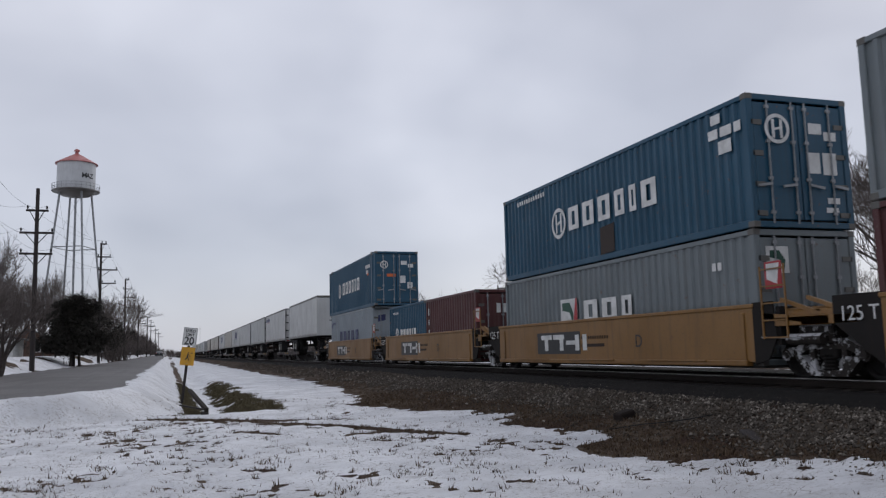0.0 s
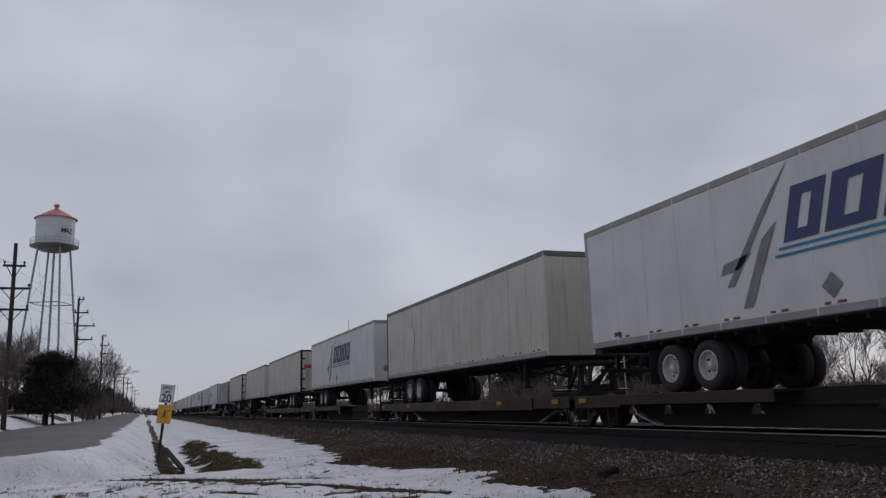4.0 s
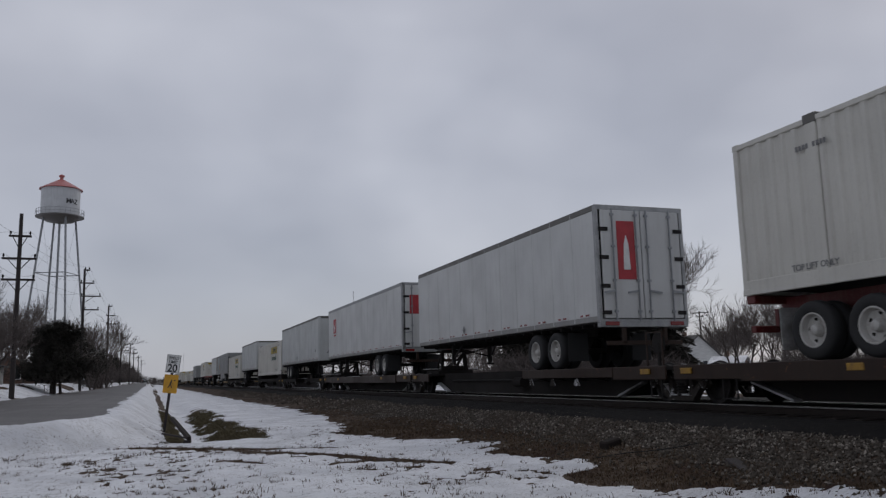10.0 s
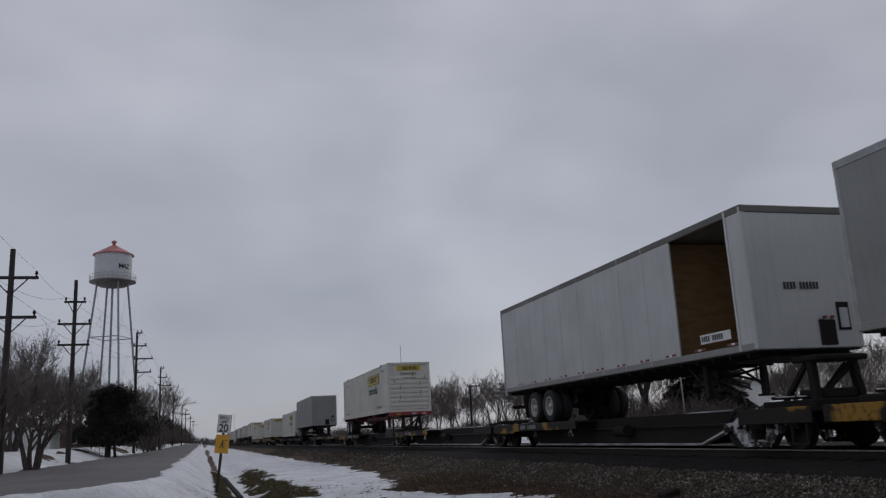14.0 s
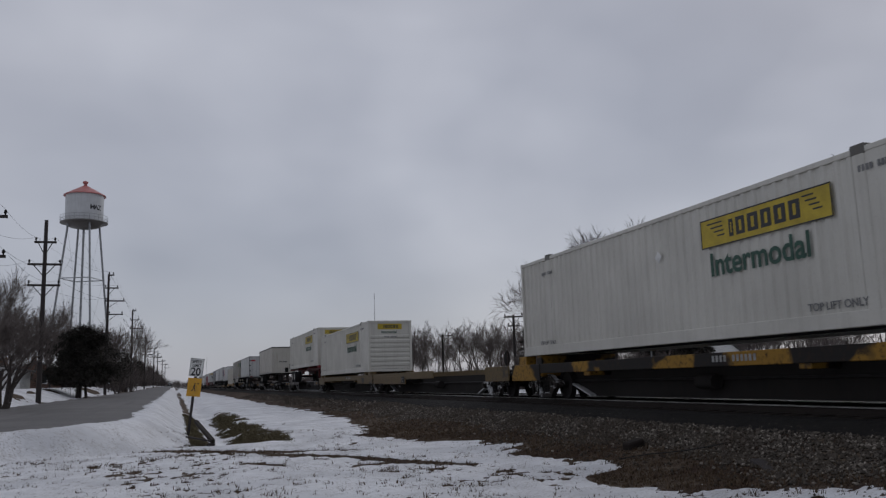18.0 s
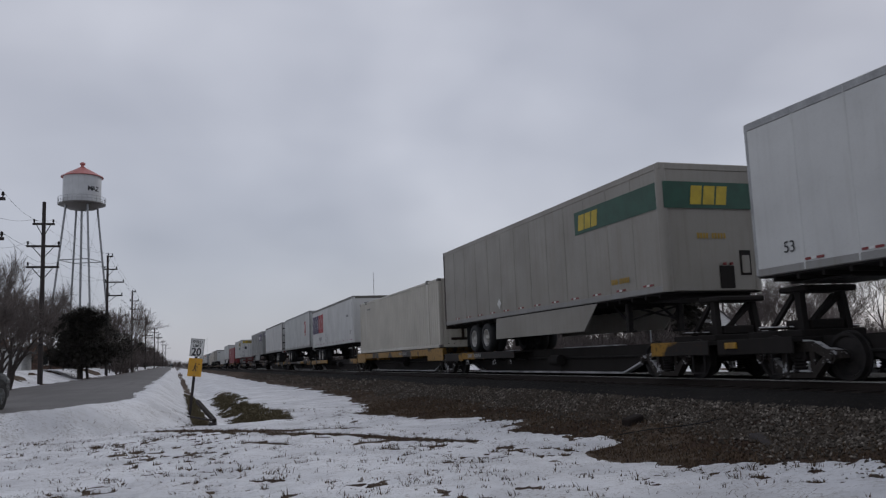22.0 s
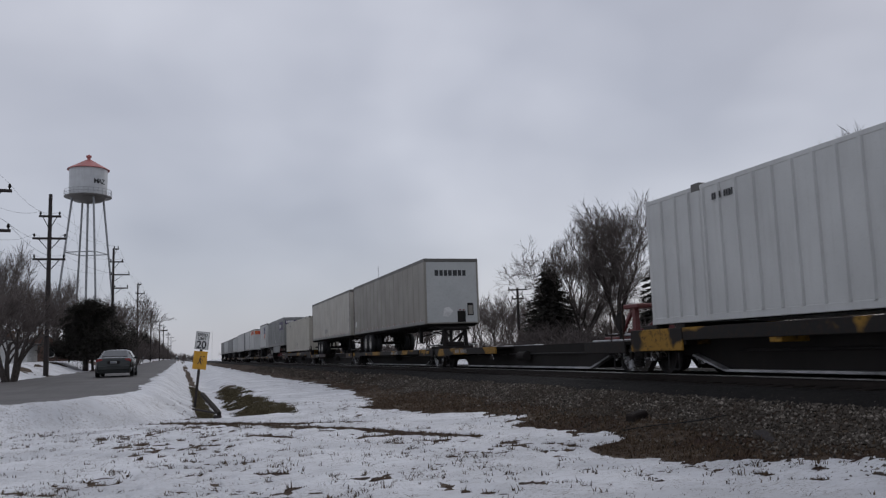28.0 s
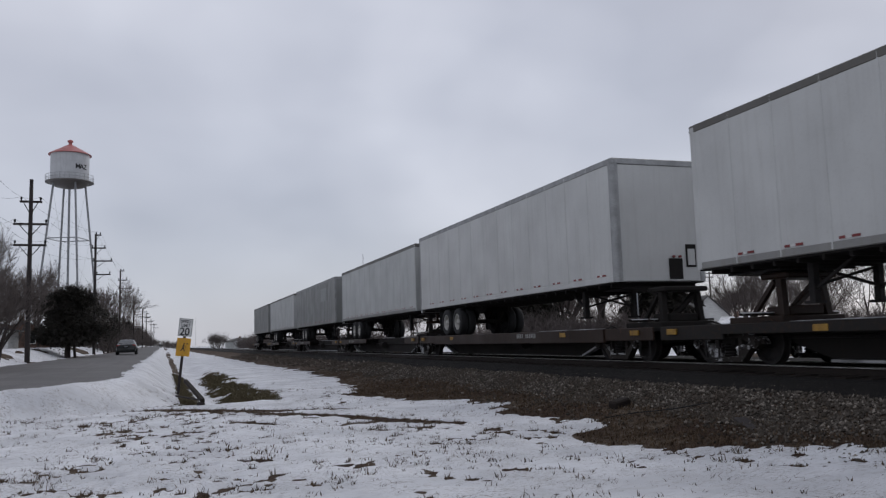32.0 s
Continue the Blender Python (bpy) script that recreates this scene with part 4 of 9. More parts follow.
def trailer(length, paint_name, doors=False, rib="plates", pitch=1.22, rail="trimdark", rim=None, skirt=False, top=4.08, floor=1.16, tape=True,
            axles=2, short=False, rounded=False, name="semi_trailer", label="", opening=None, low="lowrail"):
    """A box semi-trailer. Its local y runs from the leading end (0) to the trailing end."""
    w = 1.295
    body = M[paint_name]
    tr = thing(name, label or "white box semi-trailer riding on a flat wagon", "trailer", "trailers on the train")
    z0, z1 = floor, top
    y0, y1 = 0.0, length
    if opening:
        a, b = opening
        side_wall(tr, "side_wall", body, -w, y0 + 0.06, a, z0, z1, rib, pitch, 0.012)
        side_wall(tr, "side_wall", body, -w, b, y1 - 0.06, z0, z1, rib, pitch, 0.012)
        for q in ((w - 0.12, w - 0.06, a - 0.5, b + 0.5), (-w + 0.05, w - 0.13, a - 0.5, a - 0.45), (-w + 0.05, w - 0.13, b + 0.45, b + 0.5)):
            part("plywood_lining", Shape().box(*q, z0 + 0.02, z1 - 0.05), M["plywood"], tr, "raw plywood lining seen through the open side")
        part("door_post", Shape().box(-w - 0.02, -w + 0.08, a - 0.06, a, z0, z1), M["white"], tr)
    else:
        side_wall(tr, "side_wall", body, -w, y0 + 0.06, y1 - 0.06, z0, z1, rib, pitch, 0.012)
    side_wall(tr, "side_wall", body, w, y0 + 0.06, y1 - 0.06, z0, z1, rib, pitch, 0.012, face=1)
    part("roof", Shape().box(-w + 0.02, w - 0.02, y0 + 0.03, y1 - 0.03, z1 - 0.01, z1 + 0.03, 0.012), M["aluminium"], tr)
    part("floor", Shape().box(-w + 0.03, w - 0.03, y0 + 0.05, y1 - 0.05, z0 - 0.05, z0 + 0.03), M["cardark"], tr)
    for sx in (-1, 1):
        a, b = sorted((sx * (w + 0.012), sx * (w - 0.05)))
        part("top_rail", Shape().box(a, b, y0 + 0.02, y1 - 0.02, z1 - 0.13, z1 + 0.035, 0.02), M[rail], tr)
        a, b = sorted((sx * (w + 0.010), sx * (w - 0.06)))
        br = part("bottom_rail", Shape().box(a, b, y0 + 0.02, y1 - 0.02, z0 - 0.02, z0 + 0.13, 0.015), M[low], tr)
        if tape and sx < 0:
            red, wht = Shape(), Shape()
            n = int((length - 0.8) / 1.22)
            for i in range(n):
                yy = y0 + 0.5 + i * (length - 1.0) / n
                red.box(-w - 0.018, -w - 0.010, yy, yy + 0.17, z0 + 0.15, z0 + 0.195)
                wht.box(-w - 0.018, -w - 0.010, yy + 0.18, yy + 0.30, z0 + 0.15, z0 + 0.195)
                red.box(-w - 0.018, -w - 0.010, yy + 0.31, yy + 0.44, z0 + 0.15, z0 + 0.195)
            tagged(part("red_reflective_tape", red, M["redmark"], br, tidy=False), kind="stuff")
            tagged(part("white_reflective_tape", wht, M["whitemark"], br, tidy=False), kind="stuff")
    nose, tail = (y1, y0) if doors else (y0, y1)
    nf, tf = (1, -1) if doors else (-1, 1)
    # nose wall with its corner posts and service box
    lo, hi = sorted((nose, nose - nf * 0.05))
    wall = part("nose_wall", Shape().box(-w + 0.02, w - 0.02, lo, hi, z0 - 0.02, z1, 0.02), body, tr)
    for sx in (-1, 1):
        if rounded:
            c = Shape().tube((sx * (w - 0.10), nose - nf * 0.10, z0 - 0.02), (sx * (w - 0.10), nose - nf * 0.10, z1 - 0.02), 0.13, n=16)
        else:
            c = Shape().box(*sorted((sx * (w + 0.012), sx * (w - 0.12))), *sorted((nose + nf * 0.012, nose - nf * 0.10)), z0 - 0.025, z1 + 0.01, 0.03)
        part("corner_post", c, M["aluminium"] if rail == "aluminium" else body, tr, smooth=rounded)
    part("nose_rail", Shape().box(-w, w, *sorted((nose + nf * 0.02, nose - nf * 0.06)), z1 - 0.13, z1 + 0.035, 0.02), M[rail], tr)
    if not doors:
        pick = random.Random(len(MOVING) * 7 + int(length * 10))
        bx = pick.uniform(0.10, 0.25)
        part("service_box", Shape().box(bx, bx + 0.40, *sorted((nose, nose + nf * 0.025)), z0 + 0.04, z0 + 0.56, 0.01), M["cardark"], wall)
        part("gladhand", Shape().tube((bx + 0.12, nose + nf * 0.03, z0 + 0.60), (bx + 0.12, nose + nf * 0.09, z0 + 0.60), 0.035, n=8).tube((bx + 0.30, nose + nf * 0.03, z0 + 0.60), (bx + 0.30, nose + nf * 0.09, z0 + 0.60), 0.035, n=8), M["redmark"], wall)
        fb = Shape().box(0.72, 1.02, *sorted((nose, nose + nf * 0.022)), z0 + 0.34, z0 + 0.92, 0.008)
        part("document_holder", fb, M["cardark"], wall)
        part("holder_cover", Shape().box(0.765, 0.975, *sorted((nose + nf * 0.022, nose + nf * 0.030)), z0 + 0.39, z0 + 0.80, 0.004), body, wall)
    # rear frame
    fr = Shape()
    for sx in (-1, 1):
        fr.box(*sorted((sx * (w + 0.014), sx * (w - 0.09))), *sorted((tail + tf * 0.02, tail - tf * 0.10)), z0 - 0.05, z1 + 0.03, 0.01)
    fr.box(-w, w, *sorted((tail + tf * 0.02, tail - tf * 0.10)), z1 - 0.10, z1 + 0.036, 0.01)
    fr.box(-w, w, *sorted((tail + tf * 0.02, tail - tf * 0.14)), z0 - 0.16, z0 + 0.05, 0.01)
    part("rear_frame", fr, M["aluminium"] if paint_name not in ("tan", "brown") else M["carbrown"], tr)
    doors_at(tr, body, w - 0.06, z0, z1 - 0.02, tail, tf)
    bump = Shape().box(-1.1, 1.1, *sorted((tail + tf * 0.0, tail - tf * 0.09)), 0.55, 0.66, 0.01)
    for sx in (-0.6, 0.6):
        bump.box(sx - 0.05, sx + 0.05, *sorted((tail, tail - tf * 0.09)), 0.6, z0 - 0.1)
    part("rear_bumper", bump, M["carbrown"], tr)
    if doors:
        for sx in (-0.95, 0.95):
            part("tail_lamp", Shape().box(sx - 0.2, sx + 0.2, *sorted((tail + tf * 0.045, tail)), z0 - 0.12, z0 - 0.02, 0.01), M["tail"], tr)
    # running gear
    rim = rim or RIM
    first = tail - tf * (2.5 if axles == 2 else 1.0)
    if axles == 2 and abs(length) > 15:
        first = tail - tf * 3.2
    ys = [first, first - tf * 1.25][:axles]
    sub = Shape()
    for sx in (-0.5, 0.5):
        sub.box(sx - 0.06, sx + 0.06, min(ys) - 0.9, max(ys) + 0.9, 0.86, z0 - 0.06)
    for yy in ys:
        for sx in (-0.5, 0.5):
            sub.prism([(yy - 0.35, 0.86), (yy + 0.35, 0.86), (yy + 0.08, 0.5), (yy - 0.08, 0.5)], "x", sx - 0.04, sx + 0.04)
    part("suspension_slider", sub, M["cardark"], tr)
    for yy in ys:
        wheels_under(tr, yy, rim)
    for sx in (-0.98, 0.98):
        part("mud_flap", Shape().box(sx - 0.3, sx + 0.3, *sorted((ys[0] + tf * 0.75, ys[0] + tf * 0.765)), 0.2, 0.95), M["black"], tr)
    # landing legs and cross members
    lg = nose - nf * 2.6
    if length > 6:
        for sx in (-0.75, 0.75):
            leg = Shape().box(sx - 0.07, sx + 0.07, lg - 0.07, lg + 0.07, 0.35, z0 - 0.06, 0.01).box(sx - 0.13, sx + 0.13, lg - 0.13, lg + 0.13, 0.31, 0.36)
            leg.beam((sx, lg, 0.55), (sx * 0.9, lg - nf * 0.9, z0 - 0.08), 0.05, 0.05)
            part("landing_leg", leg, M["steel"], tr)
        part("leg_brace", Shape().beam((-0.75, lg, 0.62), (0.75, lg, 0.98), 0.05, 0.05).beam((-0.75, lg, 0.98), (0.75, lg, 0.62), 0.05, 0.05), M["steel"], tr)
    n = int(length / 0.6)
    line = [(0.3, z0 - 0.05)]
    for i in range(n):
        yy = 0.4 + i * (length - 0.8) / max(1, n - 1)
        line += [(yy - 0.03, z0 - 0.06), (yy - 0.03, z0 - 0.14), (yy + 0.03, z0 - 0.14), (yy + 0.03, z0 - 0.06)]
    line += [(length - 0.3, z0 - 0.05)]
    part("underfloor", Shape().prism(line, "x", -w + 0.06, w - 0.06), M["cardark"], tr, tidy=False)
    part("kingpin_plate", Shape().box(-0.7, 0.7, *sorted((nose - nf * 0.2, nose - nf * 1.7)), z0 - 0.17, z0 - 0.13), M["steel"], tr)
    if skirt:
        lo, hi = sorted((lg - nf * 0.6, ys[-1] - tf * 0.9))
        for sx in (-1, 1):
            sk = Shape()
            x = sx * (w - 0.03)
            sk.prism([(lo + 0.1, z0 - 0.05), (hi - 0.1, z0 - 0.05), (hi - (0.3 if doors else 0.0), 0.42), (lo + (0.0 if doors else 0.9), 0.42)], "x", *sorted((x, x - sx * 0.025)))
            part("side_skirt", sk, body, tr)
    return tr


def castings(parent, w, y0, y1, z0, z1, material):
    for sx in (-1, 1):
        for yy in (y0, y1):
            for zz in (z0, z1):
                a, b = sorted((sx * (w + 0.006), sx * (w - 0.16)))
                c, d = (yy - 0.006, yy + 0.17) if yy == y0 else (yy - 0.17, yy + 0.006)
                e, f = (zz - 0.004, zz + 0.12) if zz == z0 else (zz - 0.12, zz + 0.004)
                part("corner_casting", Shape().box(a, b, c, d, e, f, 0.012), material, parent)


def container(length, height, paint_name, pitch=0.28, depth=0.050, width=2.44, doors=True, nose_ribs=False, name="shipping_container", label="", posts=None, rib="corrugated",
              fit="steel", plain=0.0, sill=0.15):
    """A steel container. Its local y runs from the leading end (0); z from its underside."""
    w = width / 2
    body = M[paint_name]
    co = thing(name, label, "container", "containers on the train")
    L, H = length, height
    for sx in (-1, 1):
        side_wall(co, "side_wall", body, sx * (w - 0.012), max(0.10, plain), L - 0.10, sill - 0.01, H - 0.10, rib, pitch, depth, face=sx)
        if plain:
            part("smooth_panel", Shape().box(*sorted((sx * (w - 0.012), sx * (w - 0.05))), 0.10, plain, sill - 0.01, H - 0.10), body, co)
    part("roof", Shape().box(-w + 0.02, w - 0.02, 0.04, L - 0.04, H - 0.06, H - 0.02), body, co)
    part("floor", Shape().box(-w + 0.05, w - 0.05, 0.05, L - 0.05, 0.08, 0.16), M["cardark"], co)
    for sx in (-1, 1):
        a, b = sorted((sx * w, sx * (w - 0.07)))
        part("top_rail", Shape().box(a, b, 0.10, L - 0.10, H - 0.11, H - 0.01, 0.012), body, co)
        part("bottom_rail", Shape().box(a, b, 0.10, L - 0.10, 0.0, sill, 0.012), body, co)
        for yy in (0.0, L):
            c, d = (yy, yy + 0.13) if yy == 0 else (yy - 0.13, yy)
            part("corner_post", Shape().box(*sorted((sx * w, sx * (w - 0.15))), c, d, 0.0, H, 0.015), body, co)
    for yy in (posts or ()):
        for sx in (-1, 1):
            p = part("lift_post", Shape().box(*sorted((sx * (w + 0.004), sx * (w - 0.10))), yy - 0.13, yy + 0.13, 0.0, H, 0.015), body, co)
            part("lift_casting", Shape().box(*sorted((sx * (w + 0.010), sx * (w - 0.16))), yy - 0.15, yy + 0.15, H - 0.13, H + 0.045, 0.012), M["trimdark"], p)
    if nose_ribs:
        line = [(0.08, 0.0), (0.0, 0.0), (0.0, 0.14), (0.05, 0.14)]
        for i in range(7):
            z = 0.30 + i * 0.265
            line += [(0.05, z), (0.004, z + 0.035), (0.004, z + 0.155), (0.05, z + 0.19)]
        line += [(0.05, H - 0.12), (0.0, H - 0.12), (0.0, H), (0.08, H)]
        part("nose_wall", Shape().prism(line, "x", -w + 0.14, w - 0.14), body, co)
    elif doors:
        part("door_sill", Shape().box(-w + 0.13, w - 0.13, 0.0, 0.08, 0.0, 0.12, 0.01), body, co)
        part("door_header", Shape().box(-w + 0.13, w - 0.13, 0.0, 0.08, H - 0.12, H, 0.01), body, co)
        doors_at(co, body, w - 0.08, 0.10, H - 0.08, 0.07, -1, hinge=M["trimdark"] if fit == "steel" else M["galv"])
    else:
        n = 9
        line = [(-w + 0.14, 0.08), (-w + 0.14, 0.055)]
        for i in range(n):
            a, e = -w + 0.15 + i * (2 * w - 0.3) / n, (2 * w - 0.3) / n
            line += [(a + 0.03, 0.055), (a + 0.05, 0.02), (a + e - 0.05, 0.02), (a + e - 0.03, 0.055)]
        line += [(w - 0.14, 0.055), (w - 0.14, 0.08)]
        part("end_wall", Shape().prism(line, "z", 0.14, H - 0.12), body, co)
        part("end_sill", Shape().box(-w + 0.14, w - 0.14, 0.0, 0.08, 0.0, 0.14, 0.01), body, co)
        part("end_header", Shape().box(-w + 0.14, w - 0.14, 0.0, 0.08, H - 0.12, H, 0.01), body, co)
    part("far_end_wall", Shape().box(-w + 0.14, w - 0.14, L - 0.08, L - 0.02, 0.0, H), body, co)
    castings(co, w, 0.0, L, 0.0, H, M["trimdark"] if fit == "steel" else body)
    return co


def chassis(length, rim=None, doors=False, top=1.235, label="red container chassis with white wheels on a flat wagon"):
    """A skeletal chassis that carries a container; its local z is that of a trailer."""
    ch = thing("container_chassis", label, "chassis", "container chassis on the train")
    m = M["chassis_red"]
    for sx in (-0.45, 0.45):
        part("main_beam", Shape().box(sx - 0.07, sx + 0.07, 0.1, length - 0.1, top - 0.295, top - 0.035, 0.01), m, ch)
    for yy in (0.12, length - 0.12, length * 0.3, length * 0.68):
        part("cross_bolster", Shape().box(-1.25, 1.25, yy - 0.11, yy + 0.11, top - 0.155, top, 0.015), m, ch)
    f = -1 if doors else 1
    tail = 0.0 if doors else length
    nose = length if doors else 0.0
    ys = [tail - f * 1.6, tail - f * 2.85]
    sub = Shape()
    for sx in (-0.5, 0.5):
        sub.box(sx - 0.06, sx + 0.06, min(ys) - 0.8, max(ys) + 0.8, 0.70, top - 0.275)
    part("suspension_slider", sub, m, ch)
    for yy in ys:
        wheels_under(ch, yy, rim or RIM)
    for sx in (-0.95, 0.95):
        part("mud_flap", Shape().box(sx - 0.3, sx + 0.3, *sorted((ys[0] + f * 0.75, ys[0] + f * 0.765)), 0.2, 0.95), M["palemark"], ch)
    lg = nose + f * 2.7
    for sx in (-0.72, 0.72):
        part("landing_leg", Shape().box(sx - 0.07, sx + 0.07, lg - 0.07, lg + 0.07, 0.32, 1.0, 0.01).beam((sx, lg, 0.55), (sx * 0.7, lg + f * 0.9, 0.95), 0.05, 0.05), m, ch)
    part("nose_bolster", Shape().box(-1.29, 1.29, *sorted((nose - f * 0.06, nose + f * 0.16)), top - 0.215, top + 0.002, 0.02), M["red"], ch, "bright red nose beam")
    for sx in (-0.85, 0.1, 0.7):
        part("marker_lamp", Shape().box(sx, sx + 0.26, *sorted((nose - f * 0.06, nose - f * 0.068)), top - 0.17, top - 0.06, 0.003), M["tab"] if sx < 0 else M["palemark"], ch)
    part("rear_bumper", Shape().box(-1.15, 1.15, *sorted((tail + f * 0.04, tail - f * 0.08)), 0.55, 0.68, 0.01).box(-0.6, -0.5, *sorted((tail, tail - f * 0.08)), 0.6, 1.0).box(0.5, 0.6, *sorted((tail, tail - f * 0.08)), 0.6, 1.0), m, ch)
    return ch


def ride(ob, u, z=DECK):
    """Places a thing on the train, u metres along it; it is keyed in motions()."""
    ob.matrix_basis = pose(TRACK, u, z)
    MOVING.append((ob, u, z))
    return ob


# ---- marks on the loads ----
W = -1.310


def side_mark(parent, name, material, shape, y, z, label="", x=W):
    ob = part(name, shape, material, parent, label, tidy=False, at=on_side(x, y, z))
    return tagged(ob, label, kind="stuff") if name == "number_mark" else ob


def front_mark(parent, name, material, shape, x, z, label="", y=-0.014):
    ob = part(name, shape, material, parent, label, tidy=False, at=on_front(x, y, z))
    return tagged(ob, label, kind="stuff") if name == "number_mark" else ob


def id_bars(parent, y, z, n=9, h=0.10, material="blackmark", x=W, front=False, fx=0.0, fy=-0.014):
    s = blocks(Shape(), [0.055] * 4 + [-0.05] + [0.055] * (n - 4), h, 0.025)
    if front:
        return front_mark(parent, "number_mark", M[material], s, fx, z, y=fy)
    return side_mark(parent, "number_mark", M[material], s, y, z, x=x)


def diamond(parent, y, z, r=0.16, material="greymark", x=W, front=False, fx=0.0, fy=-0.014):
    s = plate(Shape(), [(-r, 0), (0, -r), (r, 0), (0, r)])
    if front:
        return front_mark(parent, "placard", M[material], s, fx, z, y=fy)
    return side_mark(parent, "placard", M[material], s, y, z, x=x)


def ring_emblem(parent, y, z, r, material, x, front=False, fx=0.0):
    """A ring with two uprights and a bar in it."""
    s = disc(Shape(), 0, 0, r, r * 0.76)
    for k in (-0.42, 0.22):
        plate(s, [(k * r, -0.62 * r), (k * r + 0.22 * r, -0.62 * r), (k * r + 0.22 * r, 0.62 * r), (k * r, 0.62 * r)])
    plate(s, [(-0.2 * r, -0.12 * r), (0.22 * r, -0.02 * r), (0.22 * r, 0.14 * r), (-0.2 * r, 0.04 * r)])
    if front:
        return front_mark(parent, "emblem", M[material], s, fx, z, y=-0.03)
    return side_mark(parent, "emblem", M[material], s, y, z, x=x)


def twin(shape, widths, height, gap, slant=0.0, x=0.0, y=0.0):
    """A row of hollow upright blocks, one to a letter."""
    for w in widths:
        e, t = w * 0.35, height * 0.20
        blocks(shape, [e], height, 0.0, slant, x, y)
        blocks(shape, [e], height, 0.0, slant, x + w - e, y)
        for z in (0.0, height - t):
            blocks(shape, [w - 2 * e], t, 0.0, slant, x + e + slant * z, y + z)
        x += w + gap
    return shape


def hunt_panel(parent, L, H, w, base=0.0, old=False):
    """A yellow panel with dark bars, and the green word below it."""
    x = -w - 0.004
    yc = 4.42
    part("logo_panel", plate(Shape(), [(0, 0), (3.65, 0), (3.65, 0.60), (0, 0.60)]), M["yellowmark"], parent, "yellow panel", at=on_side(x, yc + 1.83, base + H - 1.02))
    b = twin(Shape(), [0.13, 0.26, 0.30, 0.28, 0.30, 0.28], 0.35, 0.085, 0.0, 0.92, 0.13)
    for k in range(4):
        plate(b, [(0.22 + 0.10 * k, 0.50 - 0.09 * k), (0.72 + 0.02 * k, 0.50 - 0.09 * k), (0.70 + 0.02 * k, 0.47 - 0.09 * k), (0.25 + 0.10 * k, 0.47 - 0.09 * k)])
        plate(b, [(2.95 + 0.08 * k, 0.50 - 0.09 * k), (3.25 + 0.06 * k, 0.50 - 0.09 * k), (3.24 + 0.06 * k, 0.47 - 0.09 * k), (2.97 + 0.08 * k, 0.47 - 0.09 * k)])
    for q in ((0, 3.65, 0, 0.025), (0, 3.65, 0.575, 0.60), (0, 0.025, 0.025, 0.575), (3.625, 3.65, 0.025, 0.575)):
        plate(b, [(q[0], q[2]), (q[1], q[2]), (q[1], q[3]), (q[0], q[3])])
    part("logo", b, M["blackmark"], parent, at=on_side(x - 0.005, yc + 1.83, base + H - 1.02))
    lettering("Intermodal", 0.66, M["greenmark"], "lettering", parent, on_side(x - 0.002, yc + 1.62, base + H - 1.60), 0.012, 0.98)
    lettering("TOP LIFT ONLY", 0.19, M["greymark"], "lettering", parent, on_side(x - 0.002, 3.4, base + 0.34), 0.004)
    lettering("TOP LIFT ONLY", 0.15, M["greymark"], "lettering", parent, on_side(x - 0.002, L * 0.92, base + 0.30), 0.003)
    id_bars(parent, 2.0, base + H - 0.42, 10, 0.11, "greymark", x)
    id_bars(parent, L * 0.90, base + H - 0.55, 8, 0.09, "greymark", x)
    diamond(parent, 7.9, base + 1.98, 0.14, "whitemark", x)


def hunt_box(label, base_paint="cream", ribs=True, doors=False, L=16.15):
    H = 2.90
    c = container(L, H, base_paint, 0.30, 0.038, 2.59, doors=doors, nose_ribs=ribs, label=label, posts=(1.98, L - 1.98), fit="galv", plain=1.85 if ribs else 0.0, sill=0.27)
    hunt_panel(c, L, H, 1.295)
    if ribs:
        front_mark(c, "end_panel", M["yellowmark"], plate(Shape(), [(-0.72, 0), (0.72, 0), (0.72, 0.32), (-0.72, 0.32)]), 0.0, H - 0.50, y=0.045)
        front_mark(c, "end_logo", M["blackmark"], twin(Shape(), [0.06, 0.11, 0.13, 0.12, 0.13, 0.12], 0.18, 0.04), -0.38, H - 0.43, y=0.038)
        lettering("Intermodal", 0.21, M["greenmark"], "lettering", c, on_front(-0.52, 0.002, H - 0.72), 0.003)
        id_bars(c, 0, 1.93, 9, 0.08, "greymark", front=True, fx=-0.35, fy=0.000)
    return c




def load(u, maker, z=DECK):
    return ride(maker, u, z)


WHITE = "plain white box semi-trailer on a flat wagon"
# double-stacked containers in yellow well wagons
c = load(12.70, container(12.15, 2.64, "blue", label="blue corrugated shipping container stacked on a grey one"), 3.77)
ring_emblem(c, 8.16, 1.32, 0.44, "whitemark", -1.225)
side_mark(c, "logo", M["whitemark"], twin(Shape(), [0.58, 0.6, 0.6, 0.45, 0.3, 0.62], 0.64, 0.24), 7.55, 1.02, x=-1.225)
side_mark(c, "number_mark", M["whitemark"], blocks(Shape(), [0.3, 0.35, 0.2], 0.2, 0.08).box(0.3, 0.7, -0.35, -0.08, 0, 0.004).box(0.1, 0.4, 0.3, 0.5, 0, 0.004), 1.2, 1.95, x=-1.225)
side_mark(c, "number_mark", M["whitemark"], blocks(Shape(), [0.1] * 12, 0.13, 0.07), 11.0, 2.28, x=-1.225)
side_mark(c, "worn_patch", M["carbrown"], plate(Shape(), [(0, 0), (0.7, 0.03), (0.72, 0.75), (0.02, 0.7)]), 5.85, 0.14, "rust-brown repair patch", x=-1.222)
ring_emblem(c, 0, 1.95, 0.3, "whitemark", 0, True, -0.55)
